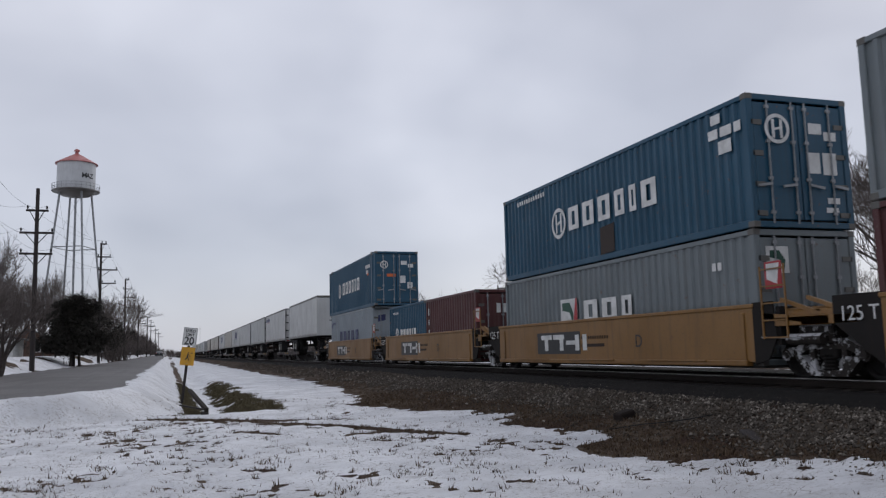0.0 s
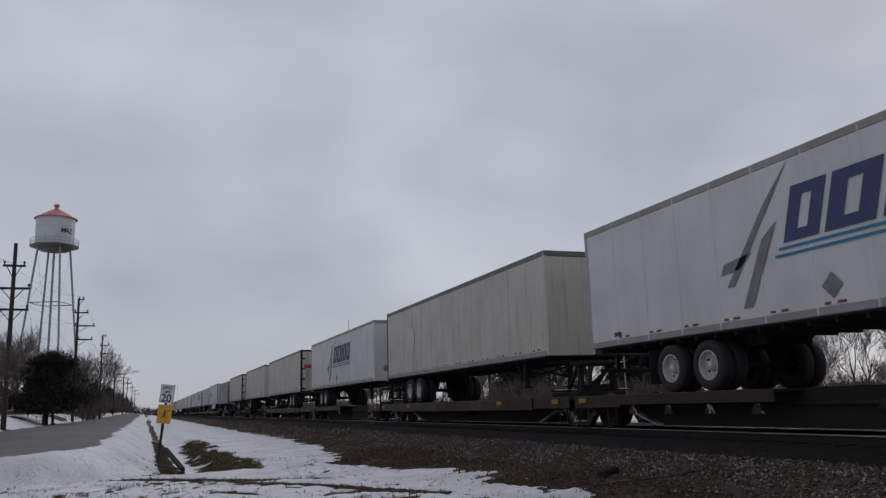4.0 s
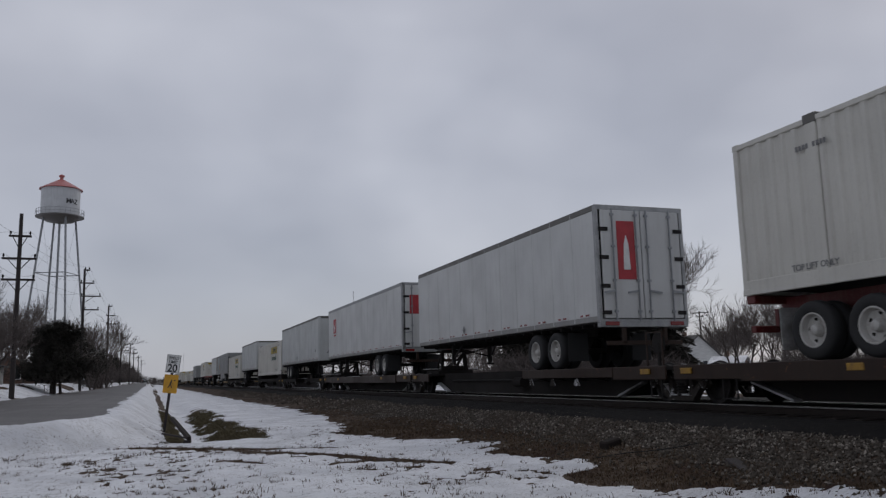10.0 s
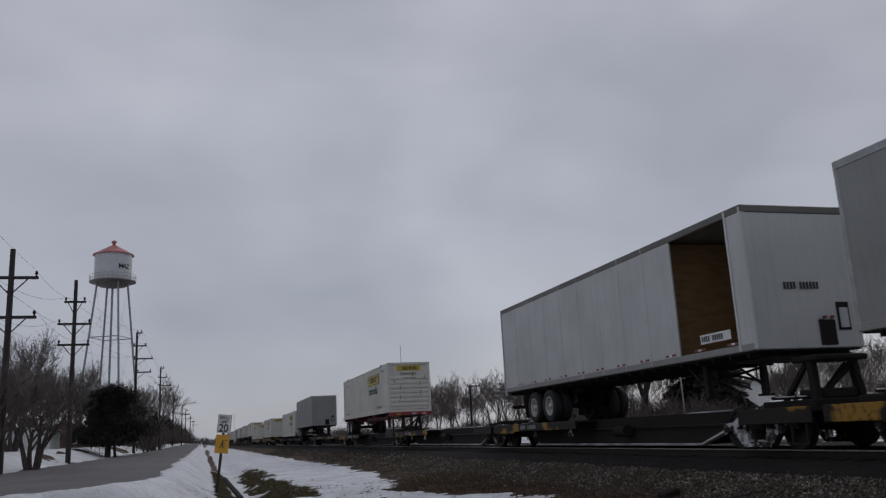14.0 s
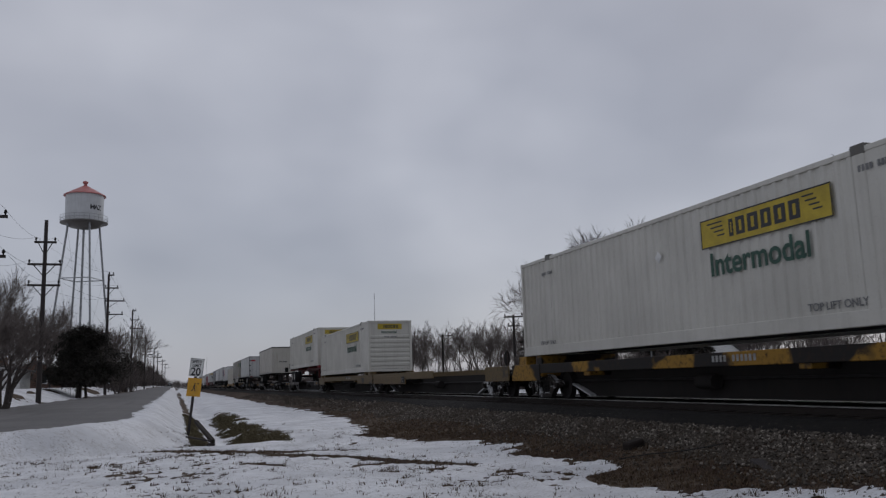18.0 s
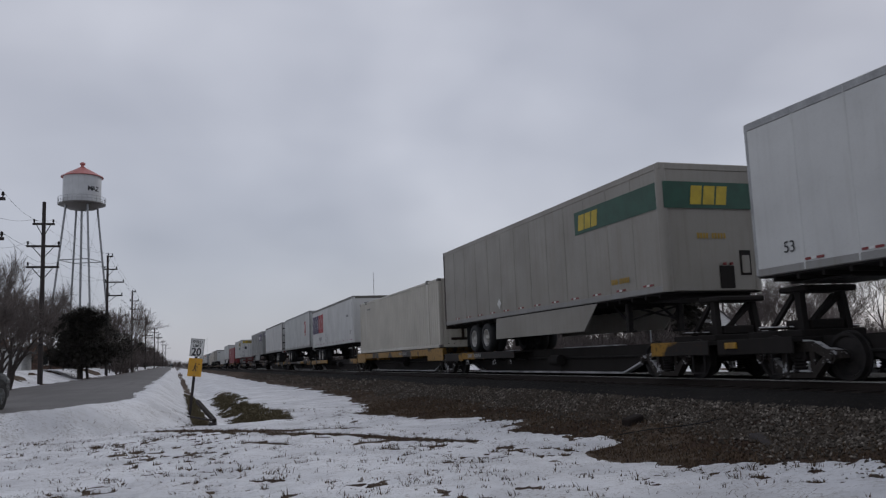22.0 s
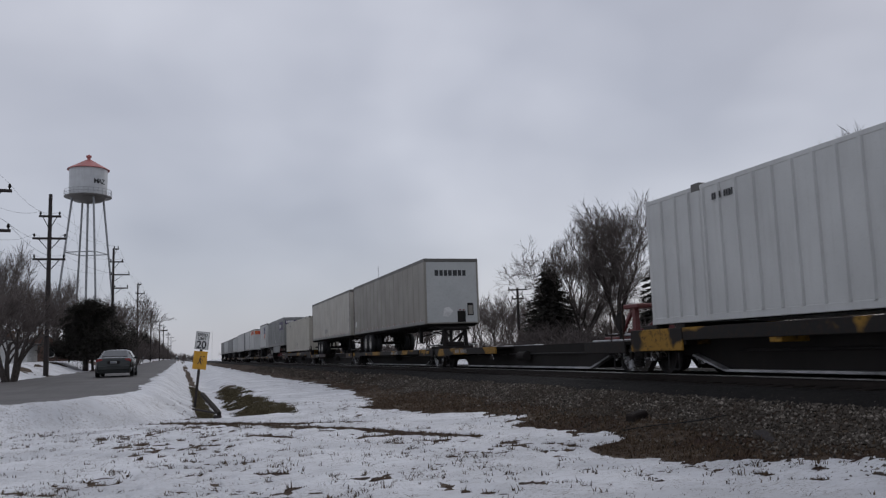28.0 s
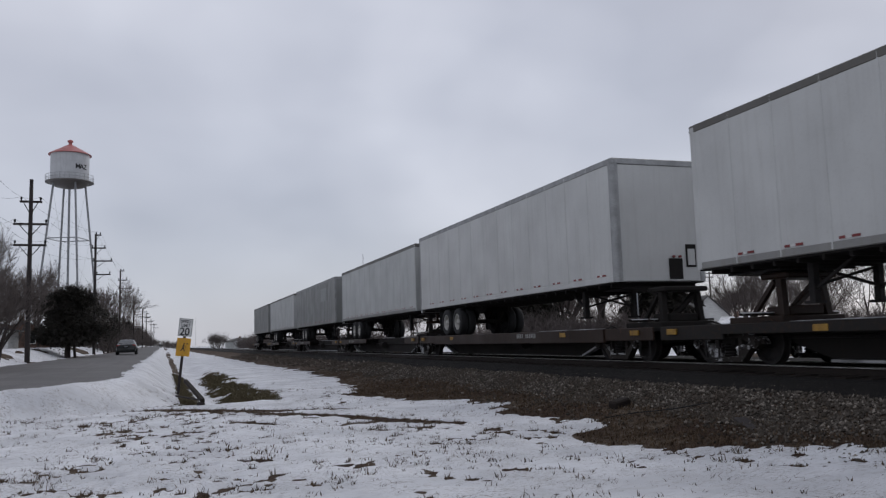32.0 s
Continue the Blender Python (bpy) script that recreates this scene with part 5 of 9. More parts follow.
for fx, fz, fw, fh in ((0.25, 1.9, 0.32, 0.22), (0.62, 1.78, 0.3, 0.18), (0.2, 1.1, 0.28, 0.42), (0.55, 1.08, 0.34, 0.45), (0.6, 0.5, 0.3, 0.12), (0.55, 0.32, 0.3, 0.1)):
    front_mark(c, "placard", M["whitemark"], plate(Shape(), [(0, 0), (fw, 0), (fw, fh), (0, fh)]), fx, fz, y=0.012)
c = load(12.75, container(12.19, 2.60, "greygreen", label="grey-green corrugated shipping container in a well wagon"), 1.14)
side_mark(c, "logo", M["whitemark"], twin(Shape(), [0.72, 0.72, 0.45], 0.56, 0.25), 6.84, 1.1, x=-1.225)
side_mark(c, "emblem", M["whitemark"], plate(Shape(), [(0.0, 0), (0.98, 0.0), (0.98, 0.76), (0.0, 0.76)]), 8.2, 1.0, "white emblem panel", x=-1.225)
side_mark(c, "emblem_edge", M["redlogo"], plate(Shape(), [(0.72, 0), (0.98, 0.0), (0.98, 0.76), (0.90, 0.76)]), 8.2, 1.0, x=-1.2295)
side_mark(c, "emblem_field", M["greenmark"], plate(Shape(), [(0.1, 0.66), (0.55, 0.66), (0.76, 0.35), (0.72, 0.05), (0.55, 0.38), (0.12, 0.45)]), 8.2, 1.0, x=-1.2335)
side_mark(c, "number_mark", M["whitemark"], blocks(Shape(), [0.12] * 2, 0.16, 0.06).box(0, 0.3, -1.2, -1.0, 0, 0.004), 1.3, 1.9, x=-1.225)
front_mark(c, "emblem", M["whitemark"], plate(Shape(), [(0, 0), (0.52, 0.0), (0.52, 0.52), (0, 0.52)]), -0.95, 1.75, y=0.012)
front_mark(c, "emblem_field", M["greenmark"], plate(Shape(), [(0.08, 0.44), (0.3, 0.44), (0.44, 0.25), (0.40, 0.05), (0.30, 0.26), (0.08, 0.30)]), -0.95, 1.75, y=0.006)
c = load(27.75, container(6.06, 2.60, "maroon", label="maroon twenty-foot shipping container low in a well wagon"), 1.14)
front_mark(c, "logo", M["whitemark"], blocks(Shape(), [0.16, 0.22, 0.22], 0.34, 0.09), -0.4, 1.75, y=0.012)
side_mark(c, "number_mark", M["whitemark"], blocks(Shape(), [0.12], 0.22, 0.06).box(0, 0.12, -0.5, -0.2, 0, 0.004).box(0, 0.12, 0.4, 0.7, 0, 0.004), 5.7, 1.5, x=-1.225)
c = load(33.95, container(6.06, 2.60, "blue", label="blue twenty-foot shipping container low in a well wagon"), 1.14)
side_mark(c, "logo", M["whitemark"], blocks(Shape(), [0.36, 0.36, 0.36, 0.26, 0.14, 0.36], 0.5, 0.15), 4.0, 0.95, x=-1.225)
ring_emblem(c, 4.6, 1.2, 0.32, "whitemark", -1.225)
side_mark(c, "number_mark", M["whitemark"], blocks(Shape(), [0.07] * 9, 0.09, 0.04), 5.3, 2.2, x=-1.225)
c = load(42.95, container(13.2, 2.93, "blue", label="blue forty-five-foot container stacked on a pale grey one", posts=(0.78, 12.25)), 4.06)
ring_emblem(c, 9.5, 1.42, 0.44, "whitemark", -1.232)
side_mark(c, "logo", M["whitemark"], twin(Shape(), [0.66, 0.66, 0.66, 0.5, 0.32, 0.7], 0.74, 0.27), 8.62, 1.12, x=-1.232)
side_mark(c, "number_mark", M["whitemark"], blocks(Shape(), [0.3, 0.4, 0.25], 0.2, 0.06).box(0.1, 0.6, -0.3, -0.08, 0, 0.004), 2.15, 2.15, x=-1.232)
side_mark(c, "label", M["orangemark"], plate(Shape(), [(0, 0), (0.35, 0), (0.35, 0.14), (0, 0.14)]), 1.8, 1.75, x=-1.232)
ring_emblem(c, 0, 2.2, 0.22, "whitemark", 0, True, -0.7)
for fx, fz, fw, fh in ((0.25, 2.2, 0.34, 0.22), (0.65, 2.05, 0.3, 0.2), (0.2, 1.2, 0.3, 0.4), (0.6, 0.9, 0.3, 0.35)):
    front_mark(c, "placard", M["whitemark"], plate(Shape(), [(0, 0), (fw, 0), (fw, fh), (0, fh)]), fx, fz, y=0.012)
front_mark(c, "label", M["orangemark"], plate(Shape(), [(0, 0), (0.5, 0), (0.5, 0.16), (0, 0.16)]), -0.55, 1.55, y=0.012)
c = load(43.65, container(11.9, 2.90, "palegrey", label="pale grey corrugated shipping container in a well wagon"), 1.14)
side_mark(c, "logo", M["navymark"], twin(Shape(), [0.7, 0.7, 0.6, 0.7, 0.7], 0.66, 0.48), 8.9, 1.1, x=-1.225)
side_mark(c, "number_mark", M["navymark"], blocks(Shape(), [0.14, 0.1, 0.14, 0.14, 0.14], 0.16, 0.07).box(-0.45, -0.1, -0.2, 0.1, 0, 0.004), 11.2, 2.25, x=-1.225)
front_mark(c, "emblem", M["navymark"], plate(Shape(), [(0, 0), (0.42, 0.08), (0.42, 0.42), (0, 0.34)]), -0.9, 2.05, y=0.012)
# the containers of the wagon ahead
c = load(-2.22, container(12.19, 2.66, "greygreen", label="dark grey-green container at the head of the view"), 3.77)
c = load(-2.22, container(12.19, 2.60, "maroon", label="maroon container under a grey-green one in a well wagon"), 1.14)

# trailers
t = load(60.85, trailer(14.63, "white", rail="trimdark", label="white semi-trailer with its black-boxed nose leading"))
id_bars(t, 2.0, 2.2, 10, 0.12, front=True, fx=-0.35)
for fx in (0.05, 0.42, 0.8):
    front_mark(t, "nose_panel", M["greymark"], plate(Shape(), [(0, 0), (0.3, 0), (0.3, 0.55), (0, 0.55)]), fx, 1.3)
t = load(78.45, trailer(16.15, "white", True, rail="trimdark", label="white semi-trailer with lettering, its rear doors leading"))
side_mark(t, "logo", M["navymark"], blocks(Shape(), [0.2, 0.18, 0.08, 0.22, 0.2, -0.15, 0.26, 0.22, 0.2, 0.2, 0.08, 0.2, 0.22], 0.33, 0.06, 0.18), 15.6, 3.32)
side_mark(t, "logo_stripe", M["redlogo"], plate(Shape(), [(-0.25, -0.06), (3.4, 0.0), (3.4, 0.03), (-0.15, -0.01)]), 15.6, 3.24)
front_mark(t, "logo", M["navymark"], blocks(Shape(), [0.12, 0.1, 0.05, 0.12, 0.1], 0.18, 0.04, 0.15), -0.7, 3.3, y=-0.055)
front_mark(t, "label", M["orangemark"], plate(Shape(), [(0, 0), (0.3, 0), (0.3, 0.2), (0, 0.2)]), 0.5, 1.55, y=-0.055)
for k in range(6):
    side_mark(t, "number_bar", M["greymark"], plate(Shape(), [(0, 0), (0.09, 0), (0.09, 0.11), (0, 0.11)]), 1.36, 3.55 - 0.18 * k)
t = load(96.0, trailer(16.15, "white2", True, label="off-white semi-trailer with rear doors leading"))
id_bars(t, 6.5, 1.5, 7, 0.09)
t = load(113.4, trailer(16.15, "white", True, label="white smooth semi-trailer with dark hinged doors leading"))
side_mark(t, "red_reflector", M["redmark"], plate(Shape(), [(0, 0), (0.3, 0), (0.3, 0.1), (0, 0.1)]), 0.5, 2.2)


def swift(u, doors, length=16.15):
    t = load(u, trailer(length, "white", doors, rail="brown", label="white semi-trailer with a slanted blue logo along its side"))
    o = length * 0.617
    s = twin(Shape(), [0.80, 1.02, 0.26, 0.66, 0.78], 0.95, 0.14, 0.32)
    side_mark(t, "logo", M["navymark"], s, o - 0.68, 2.50)
    s = plate(Shape(), [(0, 0.02), (4.3, 0.02), (4.32, 0.07), (0, 0.07)])
    plate(s, [(-0.1, -0.10), (4.25, -0.10), (4.27, -0.05), (-0.1, -0.05)])
    side_mark(t, "logo_stripe", M["teal"], s, o - 0.55, 2.36)
    s = plate(Shape(), [(-0.95, -0.55), (-0.75, -0.55), (0.9, 1.45), (0.2, 0.8)])
    plate(s, [(-0.55, -1.0), (-0.3, -1.0), (0.5, 0.45), (0.1, 0.2)])
    plate(s, [(-1.1, -0.30), (-0.55, -0.25), (-0.2, 0.02), (-1.0, -0.1)])
    side_mark(t, "logo_flash", M["greymark"], s, o - 0.05, 2.48)
    diamond(t, length * 0.515, 1.62, 0.22, "greymark")
    id_bars(t, length * 0.93, 1.35, 3, 0.1)
    if not doors:
        front_mark(t, "logo", M["navymark"], blocks(Shape(), [0.14, 0.2, 0.06, 0.13, 0.16], 0.2, 0.03, 0.3), 0.05, 3.45)
        diamond(t, 0, 1.75, 0.17, front=True, fx=-0.7)
    else:
        front_mark(t, "logo", M["navymark"], blocks(Shape(), [0.22, 0.3, 0.09, 0.2, 0.25], 0.32, 0.05, 0.3), -0.6, 3.2, y=-0.055)
    return t


swift(130.9, False)
t = load(149.4, trailer(16.15, "tan", False, rail="trimdark", label="dirty cream semi-trailer with a faded round mark"))
side_mark(t, "faded_disc", M["beige"], disc(Shape(), 0, 0, 0.55, 0.0), 12.6, 2.6)
swift(168.0, False)
t = load(188.3, trailer(16.15, "tan", True, "posts", 1.35, rail="trimdark", label="dirty white semi-trailer with upright posts, doors leading"))
front_mark(t, "red_label", M["redlogo"], plate(Shape(), [(0, 0), (0.75, 0), (0.75, 0.26), (0, 0.26)]), -1.05, 2.8, y=-0.055)
id_bars(t, 2.2, 1.35, 8, 0.09)
lettering("53", 0.32, M["blackmark"], "lettering", t, on_side(W - 0.002, 14.4, 1.45))
t = load(207.6, trailer(14.63, "tan", False, rail="trimdark", rim=RIM, label="weathered white semi-trailer with a dark roof rail"))
id_bars(t, 2.1, 1.55, 10, 0.12)
id_bars(t, 0, 2.35, 10, 0.15, front=True, fx=-0.5)
t = load(226.9, trailer(14.3, "tan", True, rail="trimdark", label="stained white semi-trailer with rusty rear doors leading"))
id_bars(t, 11.9, 1.55, 9, 0.15)
for yy in (8.6, 7.2, 7.9):
    side_mark(t, "patch", M["cream"], plate(Shape(), [(0, 0), (0.3, 0), (0.3, 0.35), (0, 0.35)]), yy, 1.75)
t = load(244.45, trailer(13.6, "silver", True, rail="aluminium", rim=RIM, top=4.07, floor=1.20, label="dull grey semi-trailer with a gold shield emblem"), DECK - 0.17)
side_mark(t, "shield", M["goldmark"], plate(Shape(), [(-0.34, 0.42), (-0.34, -0.05), (-0.2, -0.38), (0, -0.5), (0.2, -0.38), (0.34, -0.05), (0.34, 0.42)]), 12.6, 2.52, "brown and gold shield")
side_mark(t, "shield_field", M["carbrown"], plate(Shape(), [(-0.22, 0.12), (-0.22, -0.05), (0, -0.36), (0.22, -0.05), (0.22, 0.12)]), 12.6, 2.52, x=W - 0.006)
side_mark(t, "stripe", M["trimdark"], plate(Shape(), [(0, 0), (13.3, 0), (13.3, 0.05), (0, 0.05)]), 13.4, 3.59)
for yy, zz, r in ((9.2, 2.2, 0.22), (8.1, 1.9, 0.3), (7.0, 1.7, 0.2), (6.1, 2.1, 0.25), (4.0, 1.6, 0.2)):
    side_mark(t, "peeled_patch", M["white2"], plate(Shape(), [(-r, -r), (r * 0.6, -r * 1.6), (r, r * 0.3), (r * 0.2, r * 1.8), (-r * 0.7, r)]), yy, zz)
t = load(261.4, trailer(15.75, "white", False, rail="aluminium", skirt=True, top=4.17, label="white semi-trailer with a blue round logo and side skirts"))
s = disc(Shape(), 0, 0, 0.62, 0.30, 26, 40, 325)
side_mark(t, "emblem", M["teal"], s, 13.15, 2.62, "blue ring")
side_mark(t, "logo", M["teal"], twin(Shape(), [0.34, 0.26, 0.1, 0.26, 0.28, 0.26, 0.26], 0.50, 0.06, 0.14), 12.72, 2.46)
front_mark(t, "emblem", M["teal"], disc(Shape(), 0, 0, 0.35, 0.17, 26, 40, 325), -0.35, 2.95)
diamond(t, 8.5, 2.05, 0.26)
diamond(t, 8.5, 2.05, 0.225, "white", x=W - 0.006)
t = load(280.1, trailer(14.63, "white2", False, rail="trimdark", rounded=True, label="greyish white semi-trailer with rounded nose corners"))
id_bars(t, 2.6, 1.5, 8, 0.13)
id_bars(t, 0, 2.35, 9, 0.15, front=True, fx=-0.3)
diamond(t, 8.0, 1.45, 0.14)
swift(300.1, True, 15.2)
ride(chassis(16.15), 318.85)
load(318.85, hunt_box("cream ribbed container with a yellow panel, on a red chassis"), DECK + 1.235)
t = load(340.3, trailer(14.63, "white", True, rail="trimdark", label="white semi-trailer with a red banner on its leading doors"))
front_mark(t, "red_banner", M["redlogo"], plate(Shape(), [(0, 0), (0.52, 0), (0.52, 1.5), (0, 1.5)]), -0.72, 2.2, y=-0.055)
front_mark(t, "banner_mark", M["whitemark"], plate(Shape(), [(0.16, 0.25), (0.36, 0.25), (0.33, 0.9), (0.26, 1.15), (0.19, 0.9)]), -0.72, 2.2, y=-0.062)
diamond(t, 9.4, 1.5, 0.14)
t = load(357.4, trailer(16.15, "white", True, rail="aluminium", label="white semi-trailer with a square red logo"))
side_mark(t, "logo_panel", M["redlogo"], plate(Shape(), [(0, 0), (0.75, 0), (0.75, 0.85), (0, 0.85)]), 14.6, 2.63)
side_mark(t, "logo_mark", M["whitemark"], plate(Shape(), [(0.12, 0.55), (0.25, 0.55), (0.36, 0.2), (0.5, 0.6), (0.62, 0.75), (0.5, 0.3), (0.3, 0.08)]), 14.6, 2.63, x=W - 0.006)
side_mark(t, "number_mark", M["redlogo"], blocks(Shape(), [0.09] * 6, 0.09, 0.03), 14.58, 2.46)
front_mark(t, "logo_panel", M["redlogo"], plate(Shape(), [(0, 0), (0.7, 0), (0.7, 0.85), (0, 0.85)]), -0.95, 2.7, y=-0.055)
t = load(376.9, trailer(16.15, "white2", False, rail="trimdark", rounded=True, label="pale semi-trailer with dark diamond placards"))
for fx, fz in ((-0.3, 2.7), (0.45, 2.9), (0.5, 1.75)):
    diamond(t, 0, fz, 0.2, "greymark", front=True, fx=fx)
front_mark(t, "peeled_patch", M["greymark"], plate(Shape(), [(-0.35, -0.1), (0.2, -0.15), (0.35, 0.15), (-0.1, 0.22)]), -0.4, 1.75)
for yy in (8.9, 8.2):
    diamond(t, yy, 1.55, 0.16, "greymark")
lettering("53", 0.26, M["blackmark"], "lettering", t, on_side(W - 0.002, 1.2, 1.75))
load(393.6, hunt_box("cream ribbed container with a yellow panel on a low wagon"), 2.15)
t = load(411.2, trailer(14.63, "white2", False, rail="trimdark", rounded=True, label="greyish white semi-trailer behind a cream container"))
id_bars(t, 4.5, 1.5, 8, 0.1)
load(428.2, hunt_box("cream ribbed container with a yellow panel set on a yellow wagon"), 2.05)
t = load(446.4, trailer(16.15, "silver", True, rail="aluminium", skirt=True, label="dull grey semi-trailer with side skirts"))
side_mark(t, "shield", M["goldmark"], plate(Shape(), [(-0.3, 0.4), (-0.3, -0.05), (0, -0.5), (0.3, -0.05), (0.3, 0.4)]), 14.6, 2.3)
t = load(465.2, trailer(14.3, "white2", False, rail="trimdark", opening=(0.55, 2.75), label="white semi-trailer with an open side bay lined with plywood"))
id_bars(t, 0, 2.35, 10, 0.15, front=True, fx=-0.5)
side_mark(t, "number_plate", M["whitemark"], plate(Shape(), [(0, 0), (1.1, 0), (1.1, 0.2), (0, 0.2)]), 1.9, 1.45, x=W + 0.02)
id_bars(t, 1.85, 1.49, 9, 0.12, x=W + 0.015)
ride(chassis(16.15, top=1.155), 499.3)
rusty = load(499.3, hunt_box("cream ribbed container with rust runs, on a red chassis"), DECK + 1.155)
for k in range(9):
    rx, rz, rh = (-0.62, -0.58, 0.66, 0.70, -0.55, 0.64, -0.9, 0.95, 0.2)[k], 0.55 + 0.19 * k, 0.16 + 0.05 * (k % 3)
    front_mark(rusty, "rust_run", M["rustrun"], plate(Shape(), [(0.0, 0.0), (0.03, 0.0), (0.05, rh), (-0.015, rh)]), rx, rz, "brown rust run", y=0.002)
t = load(536.0, trailer(13.4, "silver", False, rail="aluminium", label="grey square-nosed semi-trailer alone on a wagon"))
load(551.5, hunt_box("cream ribbed container with a yellow panel beside a grey trailer"), 2.05)
load(588.55, hunt_box("cream ribbed container with yellow panel between empty wagons", L=15.75), 2.22)
load(626.4, hunt_box("cream container with a ribbed nose and yellow panel"), 2.14)
ride(chassis(16.15), 643.95)
load(643.95, hunt_box("cream container on a red chassis with white wheels"), DECK + 1.235)
t = load(675.9, trailer(14.45, "tan", False, rail="trimdark", label="weathered white semi-trailer with brown stains"))
id_bars(t, 0, 2.35, 10, 0.14, front=True, fx=-0.45)
for yy in (3.0, 9.0):
    side_mark(t, "patch", M["cream"], plate(Shape(), [(0, 0), (0.3, 0), (0.3, 0.35), (0, 0.35)]), yy, 1.5)
t = load(706.2, trailer(16.0, "white", True, rail="aluminium", label="clean white semi-trailer with a red label on its leading doors"))
front_mark(t, "red_label", M["redlogo"], plate(Shape(), [(0, 0), (0.62, 0), (0.62, 0.25), (0, 0.25)]), -1.0, 3.35, y=-0.055)
lettering("53", 0.30, M["blackmark"], "lettering", t, on_side(W - 0.002, 15.2, 1.5))
id_bars(t, 2.6, 1.4, 9, 0.09)
t = load(725.2, trailer(15.9, "brown", False, rail="brown", skirt=True, rounded=True, label="grey-brown semi-trailer with a green band and side skirts"))
side_mark(t, "green_band", M["greenmark"], plate(Shape(), [(0, 0), (4.1, 0), (4.1, 0.62), (0, 0.62)]), 4.2, 3.05, "dark green band")
side_mark(t, "logo", M["yellowmark"], blocks(Shape(), [0.32, 0.32, 0.3], 0.42, 0.05, 0.15), 4.0, 3.14, x=W - 0.006)
front_mark(t, "green_band", M["greenmark"], plate(Shape(), [(-1.24, 0), (1.24, 0), (1.24, 0.62), (-1.24, 0.62)]), 0.0, 3.05, y=-0.034)
front_mark(t, "logo", M["yellowmark"], blocks(Shape(), [0.3, 0.3, 0.28], 0.44, 0.05, 0.15), -0.55, 3.14, y=-0.042)
id_bars(t, 0, 2.35, 9, 0.13, "goldmark", front=True, fx=-0.4)
diamond(t, 10.0, 1.6, 0.18, "whitemark")
id_bars(t, 2.4, 1.5, 10, 0.13, "goldmark")
c = load(742.0, container(15.4, 2.90, "beige", 0.29, 0.048, 2.59, doors=False, label="beige corrugated container on a yellow wagon", posts=(1.6, 13.8)), 2.00)
id_bars(c, 13.4, 2.4, 8, 0.1, "greymark", x=-1.3)
t = load(759.5, trailer(15.95, "white", False, rail="trimdark", low="white", rounded=True, top=4.03, floor=1.20, label="white semi-trailer with a large purple and red logo"), DECK - 0.17)
side_mark(t, "logo", M["purplemark"], twin(Shape(), [0.78, 0.74, 0.74], 1.35, 0.14), 15.5, 2.22)
side_mark(t, "logo", M["redlogo"], twin(Shape(), [0.9, 0.98], 1.35, 0.14), 12.85, 2.22)
lettering("Freight", 0.42, M["greymark"], "lettering", t, on_side(W - 0.002, 12.76, 1.66))
front_mark(t, "logo", M["purplemark"], twin(Shape(), [0.28, 0.26, 0.26], 0.55, 0.06), -0.55, 3.10)
for yy in (9.9, 9.4):
    diamond(t, yy, 1.75, 0.32, "greymark")
    diamond(t, yy, 1.75, 0.27, "white", x=W - 0.006)
for fx in (-0.55, -0.05):
    diamond(t, 0, 1.75, 0.3, "greymark", front=True, fx=fx)
    diamond(t, 0, 1.75, 0.25, "white", front=True, fx=fx, fy=-0.020)
for k in range(5):
    side_mark(t, "number_bar", M["blackmark"], plate(Shape(), [(0, 0), (0.13, 0), (0.13, 0.15), (0, 0.15)]), 0.22, 3.55 - 0.2 * k)
lettering("53'", 0.3, M["blackmark"], "lettering", t, on_side(W - 0.002, 1.0, 1.75))
id_bars(t, 2.1, 2.85, 8, 0.14, "greymark")
t = load(777.0, trailer(16.0, "white2", False, rail="aluminium", label="white semi-trailer with a small red mark"))
side_mark(t, "logo_panel", M["redlogo"], plate(Shape(), [(0, 0), (0.72, 0), (0.72, 1.0), (0, 1.0)]), 2.75, 2.35)
side_mark(t, "logo_mark", M["whitemark"], plate(Shape(), [(0.12, 0.72), (0.25, 0.72), (0.36, 0.28), (0.48, 0.76), (0.62, 0.9), (0.5, 0.36), (0.3, 0.12)]), 2.75, 2.35, x=W - 0.006)
side_mark(t, "number_mark", M["redlogo"], blocks(Shape(), [0.09] * 6, 0.09, 0.03), 2.73, 2.18)
t = load(795.5, trailer(16.15, "white", True, "plates", 1.0, rail="trimdark", label="white paneled semi-trailer with a ladder beside its doors"))
s = Shape().box(-0.02, 0.02, -0.03, 0.0, 0, 1.6).box(0.3, 0.34, -0.03, 0.0, 0, 1.6)
for k in range(6):
    s.box(0, 0.32, -0.03, 0.0, 0.1 + 0.26 * k, 0.14 + 0.26 * k)
part("ladder", s, M["trimdark"], t, at=pose(-1.1, -0.06, 1.35))


